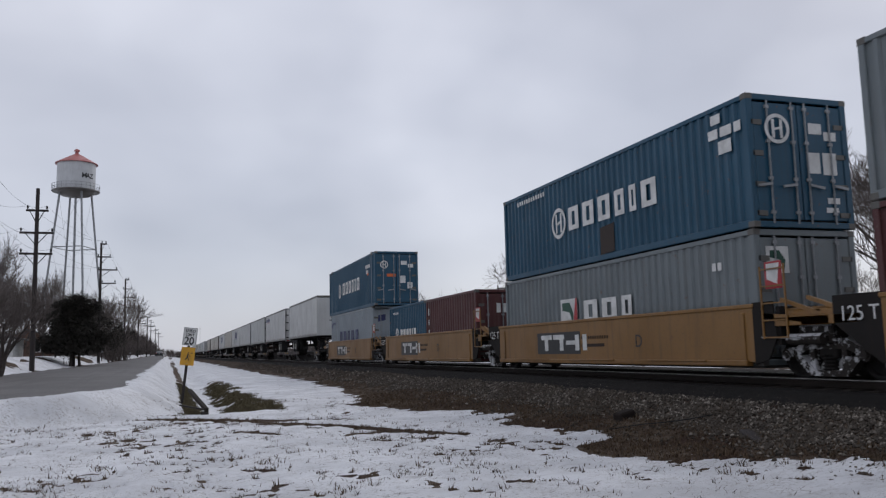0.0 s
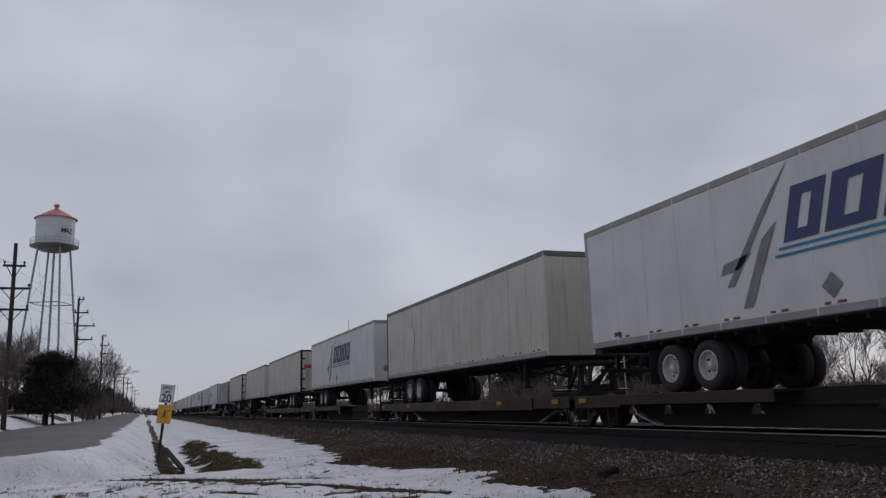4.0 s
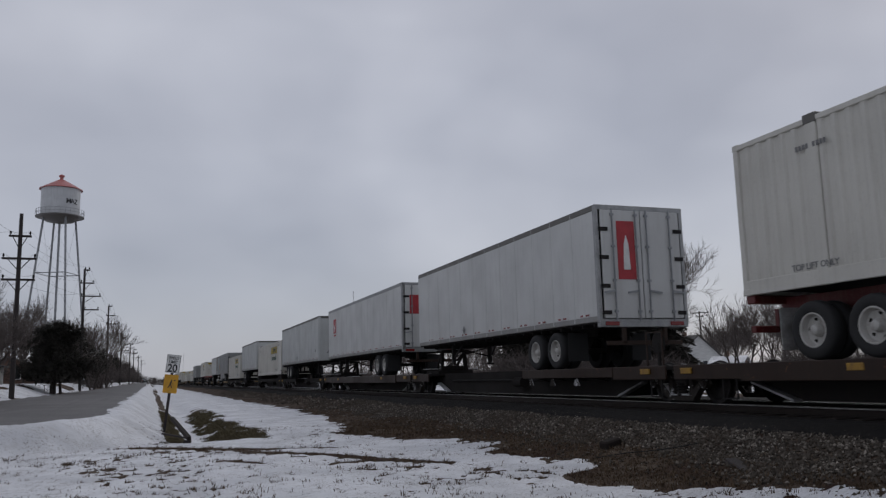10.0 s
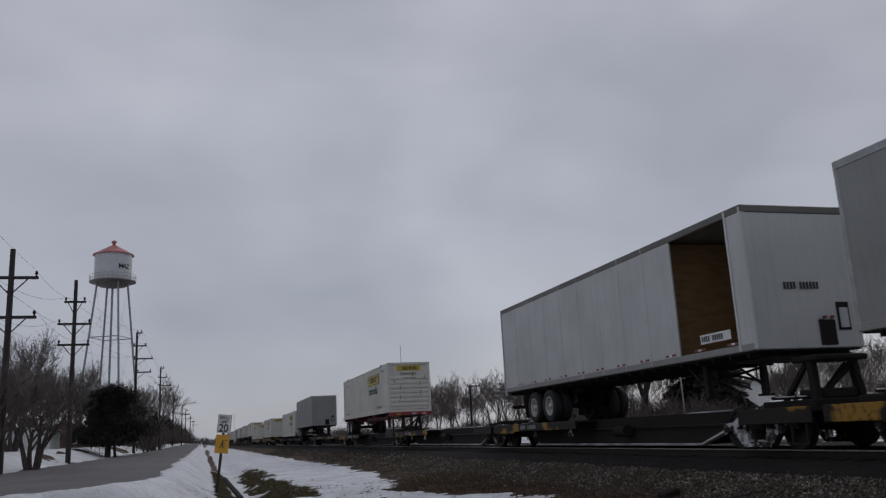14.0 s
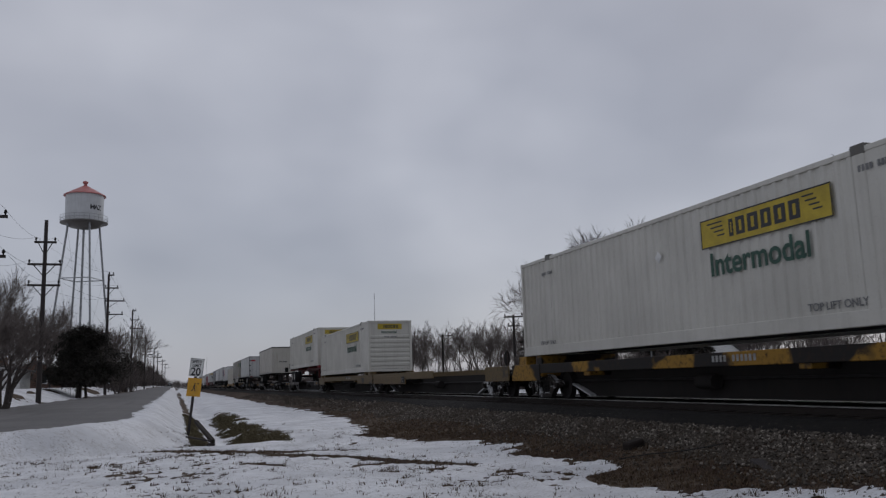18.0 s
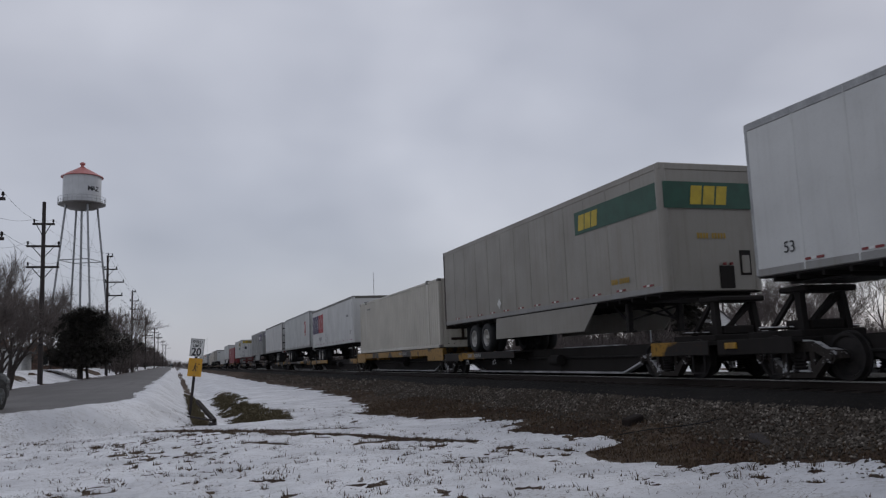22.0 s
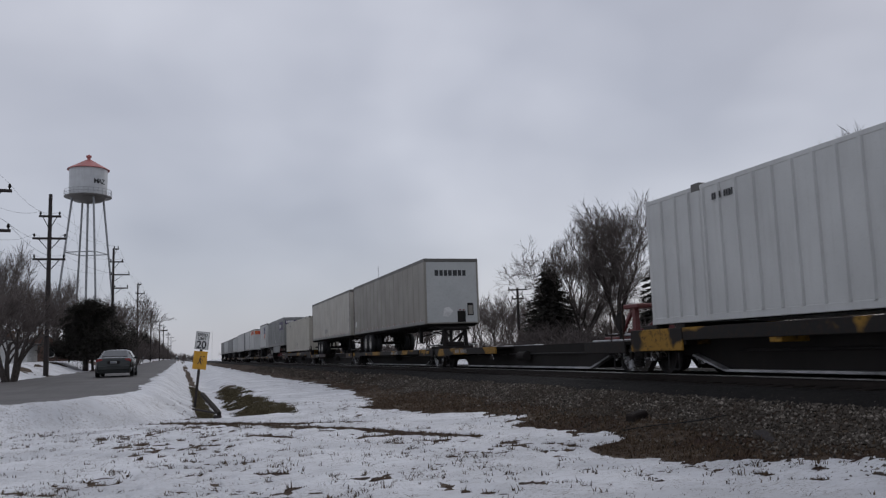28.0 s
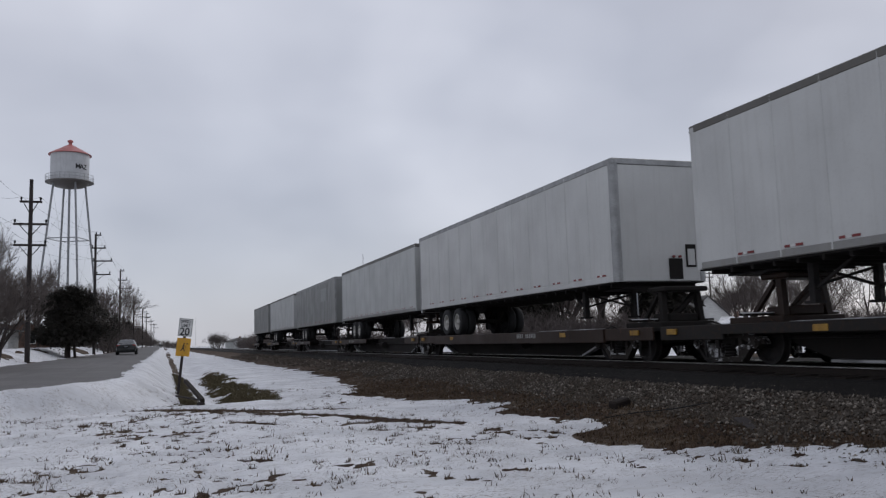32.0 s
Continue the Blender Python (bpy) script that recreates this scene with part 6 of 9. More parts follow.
def express(u, length=15.9, top=4.08):
    t = load(u, trailer(length, "silver", False, "posts", 0.61, top=top, rail="aluminium", skirt=True, label="silver-grey ribbed semi-trailer with a purple panel"))
    side_mark(t, "purple_panel", M["purplemark"], plate(Shape(), [(0, 0), (3.35, 0), (3.35, 0.84), (0, 0.84)]), 3.7, 2.84, "purple panel", x=W - 0.008)
    side_mark(t, "logo", M["whitemark"], twin(Shape(), [0.2, 0.2, 0.2, 0.2, 0.2], 0.4, 0.05, 0, 0.16, 0.2), 3.7, 2.84, x=W - 0.014)
    side_mark(t, "logo", M["greymark"], blocks(Shape(), [0.18, 0.12, 0.05, 0.1, 0.05, 0.18, 0.14, 0.14, 0.14, 0.05], 0.32, 0.05, 0, 1.55, 0.22), 3.7, 2.84, x=W - 0.014)
    front_mark(t, "purple_panel", M["purplemark"], plate(Shape(), [(-1.1, 0), (1.1, 0), (1.1, 0.42), (-1.1, 0.42)]), 0, 3.38)
    front_mark(t, "logo", M["whitemark"], blocks(Shape(), [0.13] * 5, 0.26, 0.03), -1.0, 3.5, y=-0.020)
    for k in range(6):
        side_mark(t, "number_bar", M["blackmark"], plate(Shape(), [(0, 0), (0.06, 0), (0.06, 0.13), (0, 0.13)]), 0.30, 3.75 - 0.22 * k, x=W - 0.012)
    for yy in (7.5, 7.2):
        diamond(t, yy, 1.6, 0.24, "white2", x=W - 0.012)
    diamond(t, 0, 1.7, 0.2, "redlogo", front=True, fx=-0.75)
    diamond(t, 0, 1.7, 0.2, "white2", front=True, fx=0.1)
    return t


express(815.95, 15.35, 4.02)
ride(chassis(16.15, doors=True, top=1.155), 850.1)
c = load(850.1, container(16.15, 2.90, "white", 0.33, 0.050, 2.59, doors=True, label="white container with yellow-banded doors on a red chassis", posts=(1.98, 14.17), fit="galv"), DECK + 1.155)
hunt_panel(c, 16.15, 2.90, 1.295)
front_mark(c, "yellow_band", M["yellowmark"], plate(Shape(), [(-1.12, 0), (1.12, 0), (1.12, 0.42), (-1.12, 0.42)]), 0, 2.30, y=0.010)
front_mark(c, "logo", M["blackmark"], blocks(Shape(), [0.1, -0.02, 0.12, -0.02, 0.14, 0.14, 0.14, 0.14], 0.24, 0.05), -0.5, 2.39, y=0.004)
for fx, fz in ((-0.8, 1.35), (0.55, 0.8)):
    front_mark(c, "placard", M["blackmark"], plate(Shape(), [(0, 0), (0.32, 0), (0.32, 0.42), (0, 0.42)]), fx, fz, y=0.010)
c = load(869.2, container(14.4, 2.90, "red", 1.2, 0.014, 2.59, doors=True, rib="posts", label="bright red container with a white emblem"), 2.05)
side_mark(c, "emblem", M["whitemark"], disc(disc(Shape(), 0, 0, 0.85, 0.68, 24, 0, 180), 0, -0.15, 0.55, 0.4, 24, -20, 220), 11.2, 1.5, "white arched emblem", x=-1.312)
t = load(885.7, trailer(16.0, "white2", False, rail="aluminium", skirt=True, label="greyish white semi-trailer with side skirts and small logo"))
side_mark(t, "logo", M["teal"], blocks(Shape(), [0.16, 0.16], 0.5, 0.05, 0.1), 6.2, 2.3)
id_bars(t, 14.8, 3.5, 6, 0.1)
c = load(903.4, container(16.15, 2.90, "white", 0.54, 0.05, 2.59, doors=True, rib="posts", label="white container with evenly spaced upright ribs", posts=(1.98, 14.17), fit="galv"), 2.06)
id_bars(c, 13.6, 2.48, 9, 0.14, "blackmark", x=-1.312)
t = load(938.2, trailer(15.9, "brown", False, "posts", 0.92, rail="trimdark", label="dingy grey ribbed semi-trailer with a pale nose"))
front_mark(t, "pale_nose", M["white2"], plate(Shape(), [(-1.2, 1.2), (1.2, 1.2), (1.2, 3.95), (-1.2, 3.95)]), 0, 0, "pale grey nose panel")
front_mark(t, "logo", M["blackmark"], blocks(Shape(), [0.18, 0.16, 0.16, 0.17, 0.2, 0.16, 0.16], 0.26, 0.05), -0.8, 3.32, y=-0.02)
front_mark(t, "peeled_patch", M["whitemark"], plate(Shape(), [(-0.2, -0.2), (0.05, -0.25), (0.3, 0.0), (0.1, 0.2), (-0.15, 0.15)]), -0.25, 1.7, y=-0.02)
side_mark(t, "peeled_patch", M["whitemark"], blocks(blocks(Shape(), [0.06, 0.04, 0.08, 0.05], 0.34, 0.06, 0.1), [0.04, 0.07, 0.05], 0.22, 0.09, -0.1, 0.05, 0.12), 15.4, 1.55)
t = load(955.4, trailer(15.9, "tan", False, rail="trimdark", label="off-white semi-trailer with a dark front corner post"))
for yy in (9.6, 8.9):
    diamond(t, yy, 1.7, 0.2, "greymark")
side_mark(t, "dark_post", M["trimdark"], plate(Shape(), [(0, 0), (0.16, 0), (0.16, 2.85), (0, 2.85)]), 0.2, 1.2)
lettering("53", 0.3, M["blackmark"], "lettering", t, on_front(-1.1, -0.016, 2.1))
lettering("53", 0.3, M["greymark"], "lettering", t, on_side(W - 0.002, 0.75, 2.05))
c = load(973.4, container(15.9, 2.90, "beige", 0.29, 0.048, 2.59, doors=False, label="beige corrugated container on a yellow and black wagon", posts=(1.9, 14.0)), 2.13)
id_bars(c, 13.2, 2.4, 9, 0.16, "greymark", x=-1.3)
diamond(c, 7.6, 0.6, 0.22, "greymark", x=-1.3)
express(991.8)


def pup(u, name_label, length=8.5, top=4.14, doors=False):
    return load(u, trailer(length, "white", doors, top=top, rail="trimdark", axles=1, rounded=True, rim=RIM_DULL, label=name_label))


t = pup(1010.8, "short white semi-trailer with blue and orange logo", 8.0, 4.22)
side_mark(t, "logo", M["navymark"], twin(Shape(), [0.56, 0.56, 0.56], 0.82, 0.12, 0.06), 2.78, 2.97)
side_mark(t, "logo_flash", M["orangemark"], plate(plate(Shape(), [(0.05, 0.0), (1.9, 0.1), (1.85, 0.02), (0.05, -0.08)]), [(0.0, -0.18), (1.75, 0.0), (1.2, -0.25), (0.0, -0.62)]), 2.72, 2.85)
lettering("FREIGHT", 0.36, M["greymark"], "lettering", t, on_side(W - 0.002, 1.9, 2.28), 0.006, 0.68)
front_mark(t, "logo", M["navymark"], blocks(Shape(), [0.33, 0.32, 0.32], 0.52, 0.06, 0.06), -0.5, 3.05)
front_mark(t, "logo_flash", M["orangemark"], plate(Shape(), [(0.0, -0.05), (1.1, 0.12), (0.9, 0.0), (0.0, -0.3)]), -0.45, 2.85)
lettering("FREIGHT", 0.18, M["greymark"], "lettering", t, on_front(0.05, -0.016, 2.55), 0.003, 0.85)
t = pup(1028.9, "short white semi-trailer with an orange band")
side_mark(t, "orange_band", M["orangemark"], plate(Shape(), [(0, 0), (5.6, 0), (5.6, 0.52), (1.5, 0.52)]), 6.1, 3.4)
side_mark(t, "logo", M["redlogo"], blocks(Shape(), [0.16] * 6, 0.34, 0.05, 0, 2.6, 0.09), 6.1, 3.4, x=W - 0.006)
front_mark(t, "orange_band", M["orangemark"], plate(Shape(), [(-1.2, 0), (1.2, 0), (1.2, 0.52), (-1.2, 0.52)]), 0, 3.4, y=-0.034)
front_mark(t, "logo", M["redlogo"], blocks(Shape(), [0.17] * 6, 0.34, 0.05), -0.65, 3.49, y=-0.042)
pup(1037.6, "short plain white semi-trailer behind an orange-banded one", doors=True)
load(1049.3, trailer(16.15, "white", False, rail="aluminium", rounded=True, low="white", top=4.20, label="long white semi-trailer with rounded nose corners"))
load(1066.2, trailer(15.7, "white2", False, rail="trimdark", label="greyish white semi-trailer with dark roof rail"))
t = load(1084.2, trailer(16.15, "silver", False, rail="aluminium", label="silver-grey semi-trailer near the end of the train"))
side_mark(t, "panel", M["darkgrey"], plate(Shape(), [(0, 0), (2.2, 0), (2.2, 0.9), (0, 0.9)]), 5.0, 2.7)
load(1102.0, trailer(16.15, "white2", False, rail="trimdark", label="white semi-trailer, last but one of the train"))
load(1120.0, trailer(14.3, "silver", False, rail="trimdark", label="grey-white semi-trailer closing the train"))


# ---- the train: wagons ----
def wheel_mesh():
    return Shape().lathe([(0.0, -0.03), (0.10, -0.035), (0.12, -0.01), (0.33, -0.005), (0.36, -0.05), (0.42, -0.055), (0.425, 0.05), (0.455, 0.06), (0.455, 0.085), (0.36, 0.085), (0.30, 0.03), (0.12, 0.04), (0.0, 0.05)], 26, "x").mesh("wheel", M["steel"], smooth=True)


WHEEL = wheel_mesh()


def side_frame_mesh():
    s = Shape()
    top = [(-1.10, 0.40), (-1.02, 0.54), (-0.72, 0.56), (-0.45, 0.70), (0.45, 0.70), (0.72, 0.56), (1.02, 0.54), (1.10, 0.40), (0.70, 0.40), (0.42, 0.52), (-0.42, 0.52), (-0.70, 0.40)]
    s.prism(top, "x", -0.07, 0.07)
    s.prism([(-0.80, 0.42), (-0.62, 0.42), (-0.30, 0.16), (0.30, 0.16), (0.62, 0.42), (0.80, 0.42), (0.42, 0.06), (-0.42, 0.06)], "x", -0.08, 0.08)
    for y in (-0.36, 0.36):
        s.box(-0.06, 0.06, y - 0.06, y + 0.06, 0.12, 0.60, 0.01)
    return s.mesh("side_frame", M["dusted"])


SIDE_FRAME = side_frame_mesh()
SPRINGS = Shape().lathe([(0.10 + 0.04 * (k % 2), 0.15 + 0.03 * k) for k in range(10)], 10)
SPRINGS = SPRINGS.mesh("spring_nest", M["steel"])
CAP = Shape().tube((-0.10, 0, 0), (0.06, 0, 0), 0.11, n=12).tube((-0.13, 0, 0), (-0.10, 0, 0), 0.07, n=8).mesh("bearing_cap", M["dusted"], smooth=True)
AXLE = Shape().tube((-1.0, 0, 0), (1.0, 0, 0), 0.08, n=10).mesh("axle", M["steel"], smooth=True)
BOLSTER = Shape().box(-1.05, 1.05, -0.2, 0.2, 0.36, 0.56, 0.02).box(-0.3, 0.3, -0.75, 0.75, 0.44, 0.52, 0.02).mesh("bolster", M["cardark"])


PACK = Shape()
for y0, y1, z0, z1 in ((-0.34, -0.06, 0.17, 0.40), (0.05, 0.33, 0.16, 0.34), (-0.62, -0.40, 0.30, 0.46)):
    PACK.prism([(y0, z0), (y1, z0 + 0.01), (y1 - 0.03, z0 + (z1 - z0) * 0.55), ((y0 + y1) / 2, z1), (y0 + 0.05, z0 + (z1 - z0) * 0.7)], "x", -0.06, 0.03)
PACK = PACK.mesh("snow_pack", M["snowledge"])
ICE = Shape().prism([(-0.42, 0.705), (-0.2, 0.735), (0.15, 0.74), (0.4, 0.705)], "x", -0.06, 0.06).prism([(-1.0, 0.545), (-0.85, 0.58), (-0.72, 0.562)], "x", -0.05, 0.06).prism([(-0.40, 0.165), (-0.2, 0.20), (0.1, 0.19), (0.28, 0.165)], "x", -0.085, 0.04)
ICE = ICE.mesh("ice_crust", M["snowledge"])


def bogie(parent, y):
    """A two-axle truck; its local z is above the rail."""
    b = part("bogie", BOLSTER, M["cardark"], parent, at=pose(0, y, 0))
    for sx in (-1, 1):
        part("side_frame", SIDE_FRAME, M["dusted"], b, at=pose(sx * 1.0, 0, 0))
        part("spring_nest", SPRINGS, M["steel"], b, at=pose(sx * 1.0, 0, 0))
    seed = (len(MOVING) * 5 + int(abs(y) * 3)) % 7
    if seed not in (2, 5):
        part("snow_pack", PACK, M["snowledge"], b, "snow packed into the truck", at=pose(-0.86, 0, 0))
    if seed in (0, 1, 3, 6):
        part("ice_crust", ICE, M["snowledge"], b, "crust of driven snow", at=pose(-1.02, 0, 0))
    for dy in (-0.89, 0.89):
        part("axle", AXLE, M["steel"], b, at=pose(0, dy, 0.42))
        for sx in (-1, 1):
            part("wheel", WHEEL, M["steel"], b, at=pose(sx * 0.755, dy, 0.42, 0, 0, 0 if sx < 0 else 180))
            part("bearing_cap", CAP, M["dusted"], b, at=pose(sx * 1.05, dy, 0.42, 0, 0, 0 if sx < 0 else 180))
    return b


def hitch(parent, y, up=True, color="carbrown"):
    """The stand that holds a trailer's kingpin, raised or folded."""
    m = M[color]
    if not up:
        head = part("trailer_hitch", Shape().box(-0.55, 0.55, y - 0.1, y + 0.6, 0.86, 0.97, 0.02), m, parent)
        for sx in (-0.42, 0.42):
            part("strut", Shape().beam((sx, y + 0.5, 0.88), (sx, y + 1.7, 0.84), 0.12, 0.10), m, head)
        return head
    head = part("trailer_hitch", Shape().box(-0.60, 0.60, y - 0.38, y + 0.38, 1.64, 1.76, 0.03), m, parent)
    for sx in (-0.48, 0.48):
        part("upright", Shape().beam((sx, y - 0.05, 1.68), (sx * 1.1, y - 0.15, 0.78), 0.13, 0.15), m, head)
        part("strut", Shape().beam((sx, y + 0.10, 1.60), (sx * 0.8, y + 1.05, 0.80), 0.08, 0.09), m, head)
    part("hitch_base", Shape().box(-0.75, 0.75, y - 0.35, y + 1.2, 0.79, 0.93, 0.02).box(-0.4, 0.4, y - 0.2, y + 0.5, 0.93, 1.12, 0.03), m, head)
    part("release_shaft", Shape().tube((-1.2, y + 0.3, 0.98), (1.2, y + 0.3, 0.98), 0.035, n=6), M["dusted"], head)
    part("cross_brace", Shape().beam((-0.5, y - 0.12, 0.9), (0.5, y - 0.05, 1.6), 0.07, 0.08), m, head)
    return head


# heights at which the low wagons carry their containers, by where the wagon begins
SHELVES = {166.8: (8.6, 17.2)}
SEATS = {393.3: 2.15, 587.0: 2.22, 625.3: 2.14, 741.5: 2.00, 902.5: 2.06, 972.4: 2.13}


def k_seed(u):
    return (math.sin(u * 12.9898) * 43758.5453) % 1.0


def spine_wagon(u, L, color="yellow", style="trailer", nose_first=True, first=True, label="", boxes=False, hitch_color="cardark", empty=False, last=False, dull="cardark"):
    """One platform of an articulated wagon; its local y runs backward from its leading end."""
    wg = thing("platform_wagon", label, "rail wagon", "platform wagons of the train")
    c = M[color if color != "yellow" else "cardark" if style == "box" and u < 560 else "patchblack" if u > 965 else "mustard" if 600 < u < 640 else "yellowsill" if 730 < u < 760 else "patchyellow"]
    tall = color == "yellow" and u > 560 and (style == "box" or u == 605.5)
    # fish-bellied centre sill
    s = Shape()
    inset = 2.1
    prof = [(0.4, 0.46), (1.9 if not first else 3.4, 0.42), (3.0 if not first else 4.5, 0.09), (L - (4.5 if last else 3.0), 0.09), (L - (3.4 if last else 1.9), 0.42), (L - 0.4, 0.46), (L - 0.4, 0.80), (0.4, 0.80)]
    s.prism(prof, "x", -0.62, 0.62)
    sill = part("centre_sill", s, M["cardark"], wg)
    # bottom flange with driven snow lying on it, its ends sloping up
    for (ya, za), (yb, zb), keep in ((prof[1], prof[2], True), (prof[2], prof[3], k_seed(u) > 0.35 and u > 200), (prof[3], prof[4], k_seed(u + 1) > 0.3)):
        if keep:
            part("snowy_flange", Shape().prism([(ya, za - 0.015), (yb, zb - 0.015), (yb, zb + 0.03), (ya, za + 0.03)], "x", -0.80, -0.622), M["snowledge"], sill)
    for j in (0, 1, 2):
        if k_seed(u + 7 * j) > 0.35:
            ya = 2.8 + (L - 6.5) * k_seed(u * 1.7 + j)
            part("snow_crust", Shape().prism([(ya, 0.80), (ya + 0.2, 0.83), (ya + 1.1 + k_seed(u + j), 0.825), (ya + 1.6 + k_seed(u + j), 0.80)], "x", -0.61, -0.30), M["snowledge"], sill, "thin crust of driven snow")
    # end decks
    for a, b in ((0.15, 2.3), (L - 2.3, L - 0.15)):
        d = part("end_deck", Shape().box(-1.30, 1.30, a, b, 0.70, 0.79, 0.01), M[dull], wg)
        for sx in (-1, 1):
            part("end_fascia", Shape().box(*sorted((sx * 1.32, sx * 1.27)), a, b, 0.54 if tall else 0.50, 1.04 if tall else 0.80, 0.012), c, d)
        part("stirrup", Shape().beam((-1.28, a + 0.2, 0.5), (-1.28, a + 0.2, 0.12), 0.03, 0.03).beam((-1.28, a + 0.6, 0.5), (-1.28, a + 0.6, 0.12), 0.03, 0.03).beam((-1.28, a + 0.2, 0.13), (-1.28, a + 0.6, 0.13), 0.03, 0.03), M["steel"], d)
    # outriggers and the shelf below the tandem
    if style == "trailer":
        a, b = SHELVES.get(u, (L - 7.4, L - 2.3)) if nose_first else (2.3, 7.4)
        drop = 0.17 if u in (242.8, 758.5) else 0.0
        sh = part("wheel_shelf", Shape().box(-1.275 if drop else -1.33, 1.275 if drop else 1.33, a, b, 0.73 - drop, 0.79 - drop, 0.008), M[dull], wg)
        for sx in (-1, 1):
            part("shelf_sill", Shape().box(*sorted((sx * 1.335, sx * 1.28)), a - 3.9 * tall, b, 0.72 if tall else 0.56, 1.04 if tall else 0.80, 0.012), c, sh)
        if tall:
            beam = part("side_beam", Shape().box(-1.36, -1.30, b - 4.6, b - 0.2, 0.50, 0.90, 0.015), c, sh)
            part("number_plate", Shape().box(-1.367, -1.358, b - 4.5, b - 3.95, 0.56, 0.86), M["black"], beam, "black plate")
            lettering("53'", 0.27, M["palemark"], "lettering", wg, on_side(-1.370, b - 4.02, 0.60))
        br = Shape()
        for k in range(5):
            yy = a + 0.3 + k * (b - a - 0.6) / 4
            br.prism([(-1.28, 0.70), (-0.40, 0.70), (-0.40, 0.42), (-1.28, 0.60)], "y", yy - 0.02, yy + 0.02)
            br.prism([(1.28, 0.70), (0.40, 0.70), (0.40, 0.42), (1.28, 0.60)], "y", yy - 0.02, yy + 0.02)
        tagged(part("outrigger_frame", br, M["cardark"], wg, tidy=False), kind="stuff")
        for k in range(4):
            yy = a + 0.5 + k * (b - a - 1.0) / 3
            if k_seed(u + k) > 0.4:
                part("gusset", Shape().prism([(yy - 0.16, 0.36), (yy + 0.16, 0.36), (yy + 0.03, 0.55), (yy - 0.03, 0.55)], "x", -1.30, -1.27), M["dusted"], sh)
        hitch(wg, 1.0 if nose_first else L - 1.6, not empty or u == 920.7, hitch_color)
        if u == 920.7:
            part("snow_crust", Shape().box(-0.8, 0.8, 0.3, 1.5, 0.935, 0.985, 0.02).box(-1.28, -0.7, 0.2, 1.9, 0.795, 0.85, 0.02), M["snowledge"], wg, "driven snow")
    elif style == "deck":
        part("deck", Shape().box(-1.34, 1.34, 2.3, L - 2.3, 0.72, 0.79, 0.008), M[dull], wg)
        for sx in (-1, 1):
            part("side_sill", Shape().box(*sorted((sx * 1.36, sx * 1.29)), 2.3, L - 2.3, 0.60 if color == "yellow" else 0.46, 0.80, 0.012), c, wg)
        hitch(wg, 1.0 if nose_first else L - 1.6, not empty, hitch_color)
        if u in (148.2, 1027.4):
            hitch(wg, L - (1.4 if u < 200 else 3.0), True, "carbrown")
    else:
        seat = SEATS.get(u, 2.05) - RAIL - 0.002
        for yy in (2.2, 5.2, L - 5.2, L - 2.2):
            part("container_bolster", Shape().box(-1.27, 1.27, yy - 0.16, yy + 0.16, 0.66, seat if yy in (2.2, L - 2.2) else 0.90, 0.015), c, wg)
        for sx in (-1, 1):
            part("side_sill", Shape().box(*sorted((sx * 1.30, sx * 1.22)), 2.3, L - 2.3, 0.76 if tall else 0.62, 1.04 if tall else 0.86, 0.012), c, wg)
            if tall and c == M["mustard"]:
                part("side_beam", Shape().box(*sorted((sx * 1.315, sx * 1.24)), 0.6, 4.2, 0.56, 0.90, 0.015), c, wg)
            for yy in (1.0, L - 1.0):
                part("pedestal", Shape().box(*sorted((sx * 1.29, sx * 0.95)), yy - 0.3, yy + 0.3, 0.78, seat, 0.02), c, wg)
    # marks
    if u > 420:
        side_mark(wg, "number_mark", M["palemark"], blocks(Shape(), [0.075] * 4 + [-0.1] + [0.075] * 6, 0.13, 0.05), L * 0.42 if style != "trailer" else (L - 3.0 if nose_first else 6.0), 0.85 if tall and style == "box" else 0.62, x=-1.364 if style == "deck" else -1.339 if style == "trailer" else -1.304)
    for yy in (L * 0.24, L * 0.75, 0.7, L - 0.8) if style == "deck" else (0.7, L - 0.8):
        part("yellow_tab", Shape().box(-1.372, -1.325, yy, yy + 0.34, 0.62, 0.74, 0.008), M["tab"], wg) if style == "deck" or color != "yellow" else None
    part("brake_pipe", Shape().tube((-0.68, 3.4, 0.52), (-0.68, L - 3.4, 0.52), 0.03, n=6), M["steel"], wg)
    part("brake_cylinder", Shape().tube((-0.82, L * 0.45, 0.45), (-0.82, L * 0.45 + 0.6, 0.45), 0.16, n=12), M["cardark"], wg, smooth=True)
    if boxes:
        part("brake_wheel", Shape().lathe([(0.22, -0.015), (0.26, 0.0), (0.22, 0.015)], 18, "x", (-1.2, 0.5, 1.3)).beam((-1.2, 0.5, 0.8), (-1.2, 0.5, 1.3), 0.06, 0.06), M["cardark"], wg)
        part("hand_rail", Shape().beam((-1.28, 0.25, 0.8), (-1.28, 0.25, 1.55), 0.03, 0.03).beam((-1.28, 0.85, 0.8), (-1.28, 0.85, 1.55), 0.03, 0.03).beam((-1.28, 0.25, 1.54), (-1.28, 0.85, 1.54), 0.03, 0.03), M["carbrown"], wg)
    bogie(wg, 0.0 if not first else inset)
    if last:
        bogie(wg, L - inset)
    part("coupling", Shape().box(-0.16, 0.16, -0.45 if first else -0.2, 0.6, 0.58, 0.80, 0.03), M["steel"], wg)
    return ride(wg, u, RAIL)


